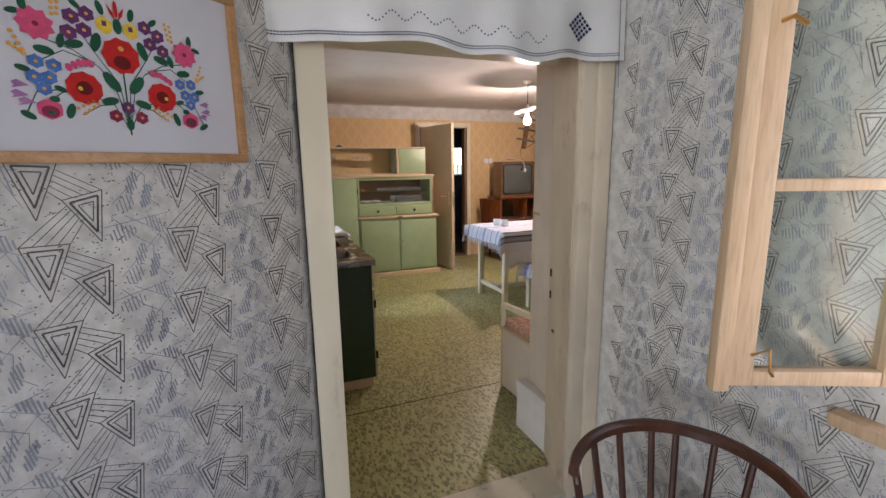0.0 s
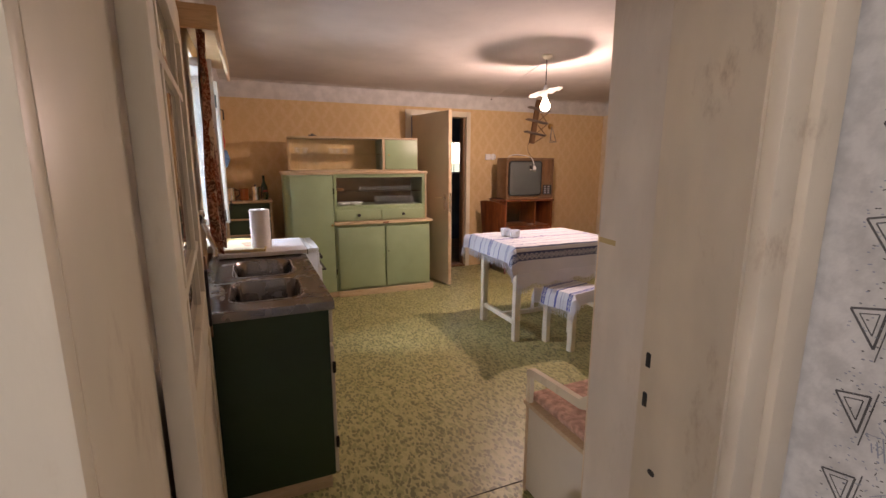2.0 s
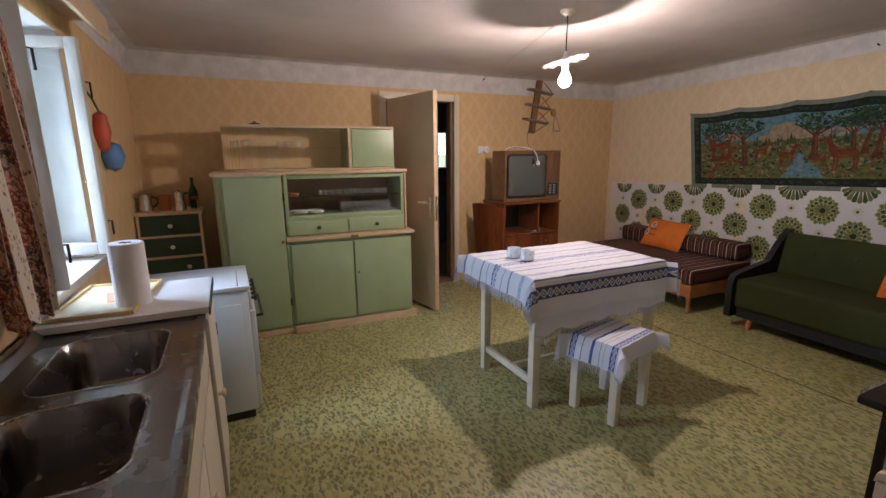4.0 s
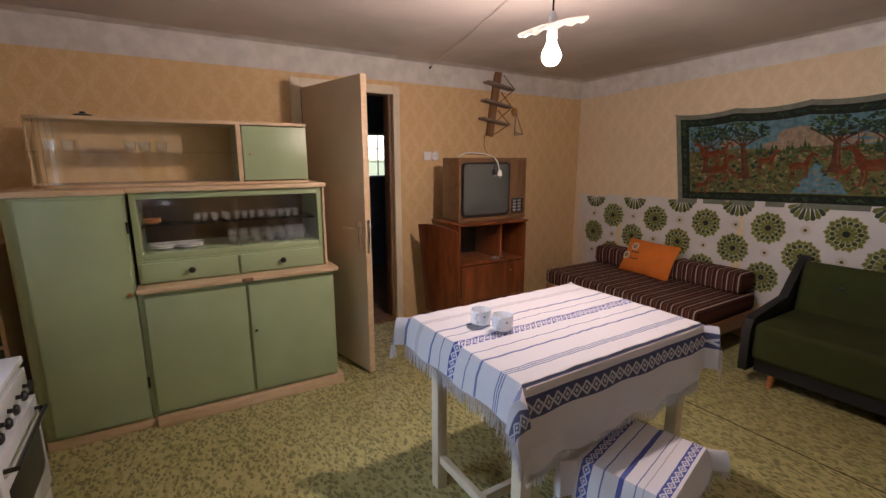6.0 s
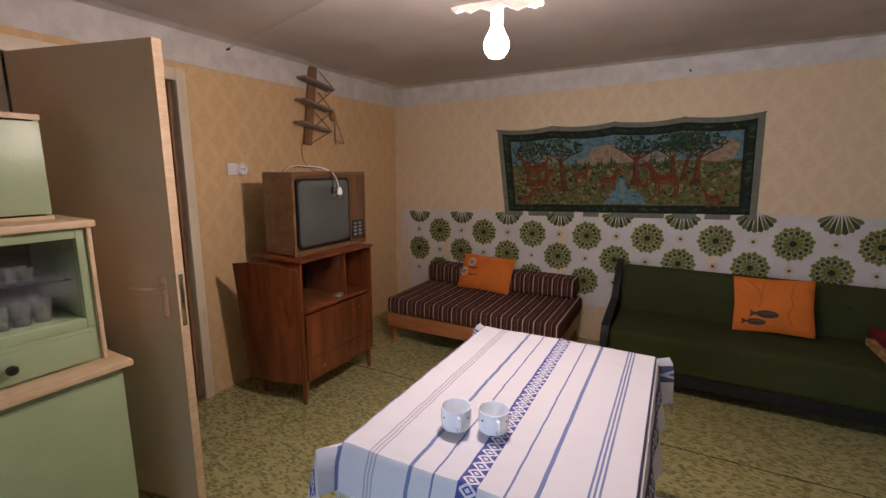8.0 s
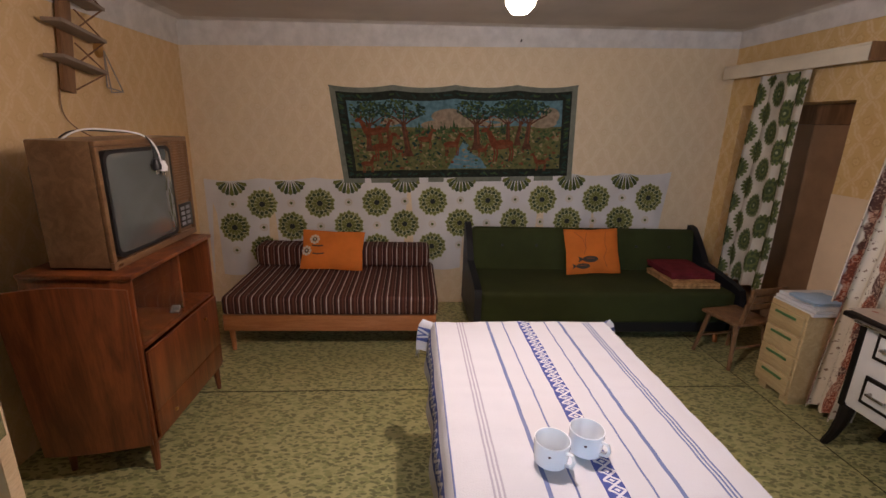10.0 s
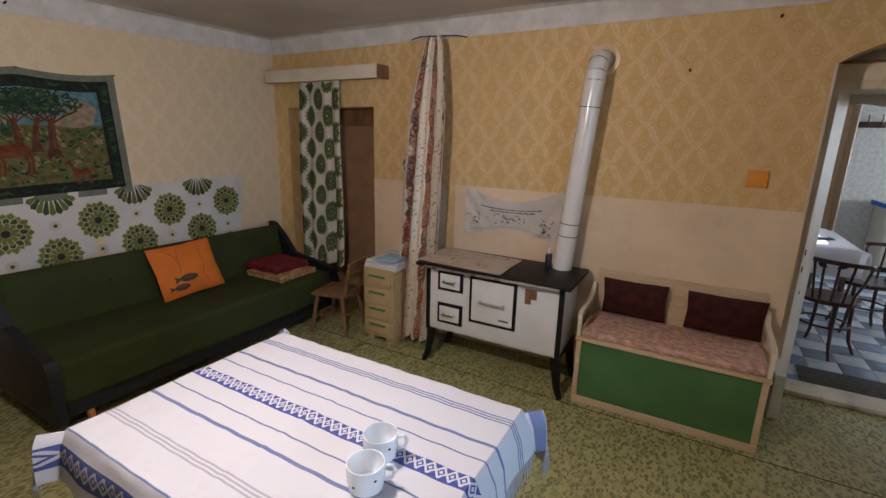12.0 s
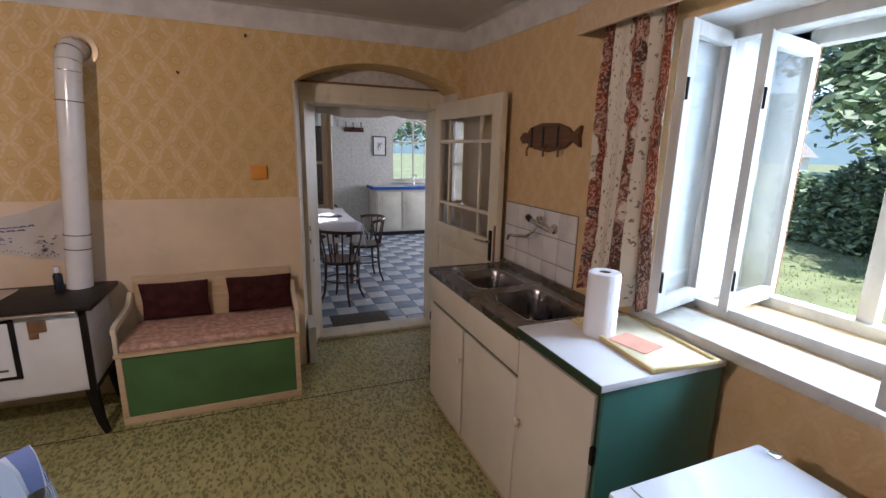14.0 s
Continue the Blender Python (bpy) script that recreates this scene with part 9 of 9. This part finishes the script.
def tree(x, y, h, r, n, label, trunk=0.16, squash=0.8):
    t = thing("garden_tree", label, "tree", at=(x, y, -0.32))
    pts = [Vector((0, 0, 0)), Vector((0.1, 0.05, h * 0.3)), Vector((0.0, 0.1, h * 0.55)), Vector((0.15, 0.0, h * 0.85))]
    bm = tube(bmesh.new(), pts, trunk, 10, trunk * 0.3)
    tips = []
    for k in range(9):
        a, z = k * 2.4, h * (0.35 + 0.06 * k)
        tip = Vector((math.cos(a) * r * 0.8, math.sin(a) * r * 0.8, z + h * 0.15))
        tube(bm, [Vector((0.05, 0.05, z)), Vector((math.cos(a) * r * 0.4, math.sin(a) * r * 0.4, z + h * 0.06)), tip], trunk * 0.35, 7, 0.02)
        tips += [tip, tip * 0.75 + Vector((0, 0, h * 0.06))]
    part("trunk", bm, BARKM, t)
    ps = []
    clumps = tips + [Vector((rg.gauss(0, r * 0.45), rg.gauss(0, r * 0.45), h * rg.uniform(0.5, 1.0))) for _ in range(12)]
    for k in range(n):
        c = rg.choice(clumps)
        ps.append(c + Vector((rg.gauss(0, r * 0.20), rg.gauss(0, r * 0.20), rg.gauss(0, r * 0.16 * squash))))
    part("crown", leaves(ps, 0.10), LEAF, t, smooth=False)
    return t


tree(-7.6, 2.35, 5.4, 2.0, 24000, "ivy-covered garden tree with drooping branches", 0.12)
tree(-11.0, -6.0, 6.5, 2.6, 5000, "tall garden tree behind the lawn")
tree(-12.5, 4.5, 6.0, 2.5, 4000, "tall garden tree by the hedge")
tree(-3.2, -13.0, 5.0, 2.0, 4000, "leafy tree outside the arched window")
tree(-8.0, -15.5, 6.0, 2.4, 3000, "leafy tree beyond the hall window")
ps = []
for k in range(26000):
    y = rg.uniform(-7.0, 6.0)
    x = -9.6 + 0.35 * math.sin(y * 1.3)
    hgt = 1.75 + 0.25 * math.sin(y * 0.9) + 0.15 * math.sin(y * 3.1)
    z = hgt * rg.random() ** 0.8
    ps.append((x + 0.5 * rg.random() ** 2 * 0.8 + 0.12 * math.sin(z * 5 + y * 4), y, z - 0.32))
hg = thing("hedge", "dense ivy-covered hedge along the garden", "hedge")
part("foliage", leaves(ps, 0.075), LEAF, hg, smooth=False)
part("core", B((-10.4, -7.0, -0.32, -9.75, 6.0, 1.25), bev=0.2), LEAF[0], hg)
shed = thing("garden_shed", "low white shed with a pale roof", "shed", at=(-29.5, -14.6, -0.32))
part("wall", B((-1.5, -1.6, 0, 1.5, 1.6, 1.9), bev=0.02), PLASTER, shed)
bm = bmesh.new()
slab(bm, [(-1.9, 1.9), (1.9, 1.9), (0, 2.9)], -1.9, 1.9, Matrix.Rotation(radians(90), 4, "X"))
part("roof", bm, plain("pale roofing", (0.5, 0.47, 0.43), 0.8), shed)
bm = bmesh.new()
for k in range(9):
    a = radians(150 + 14 * k)
    r_ = 260
    bmesh.ops.create_icosphere(bm, subdivisions=3, radius=60, matrix=Matrix.Translation((r_ * math.cos(a), r_ * math.sin(a), -8)) @ Matrix.Diagonal((1.4, 1.4, 0.55 + 0.1 * math.sin(k * 2.3), 1)))
setting("backdrop_hills", bm, plain("distant wooded hill", (0.10, 0.16, 0.17), 0.95, var=0.2, scale=0.05), "distant wooded hills", True)
bm = bmesh.new()
for k in range(9000):
    x, y = rg.uniform(-9.5, -0.9), rg.uniform(-6, 7)
    a = rg.uniform(0, 6.28)
    h_ = rg.uniform(0.02, 0.06)
    d = Vector((math.cos(a), math.sin(a), 0)) * 0.012
    bm.faces.new([bm.verts.new(q) for q in (Vector((x, y, -0.3)) - d, Vector((x, y, -0.3)) + d, Vector((x + rg.uniform(-0.03, 0.03), y, -0.3 + h_)))])
tagged(part("grass_blades", bm, plain("grass blade", (0.16, 0.24, 0.07), 0.8, var=0.3), None, "short tufts of lawn grass", False), "", "grass", kind="stuff")

# ---- hall floor tiles ----
TILE_A = plain("pale hall tile", (0.60, 0.63, 0.68), 0.22, var=0.12, scale=5, bs=0.1, dirt=0.25, dcol=(0.3, 0.32, 0.36))
TILE_B = plain("blue-grey hall tile", (0.22, 0.27, 0.36), 0.22, var=0.2, scale=5, bs=0.1, dirt=0.25, dcol=(0.28, 0.3, 0.34))
fh = bpy.data.objects["floor_hall"]
tiles = []
for mt_ in (TILE_A, TILE_B):
    ob = part("tile", B((0.002, 0.002, -0.012, 0.198, 0.198, -0.008), bev=0.0015), mt_, None)
    tiles.append(ob.data)
    bpy.data.objects.remove(ob)
rest = [bmesh.new(), bmesh.new()]
cnt = 0
for i in range(-12, 7):
    for j in range(-15, 9):
        x, y = -0.07 + 0.2 * i, 0.0 + 0.2 * j - 0.05
        if x > HX - 0.05 or y > 1.60:
            continue
        k = (i + j) % 2
        if cnt < 300 and x > -1.35:
            ob = new("tile", tiles[k])
            ob.parent = fh
            ob.location = (x, y, 0)
            cnt += 1
        else:
            box(rest[k], (x + 0.002, y + 0.002, -0.012), (x + 0.198, y + 0.198, -0.008), 0)
for k in (0, 1):
    o = part("far_tiles", rest[k], (TILE_A, TILE_B)[k], fh, "checkered tiles further off", kind="stuff", smooth=False)
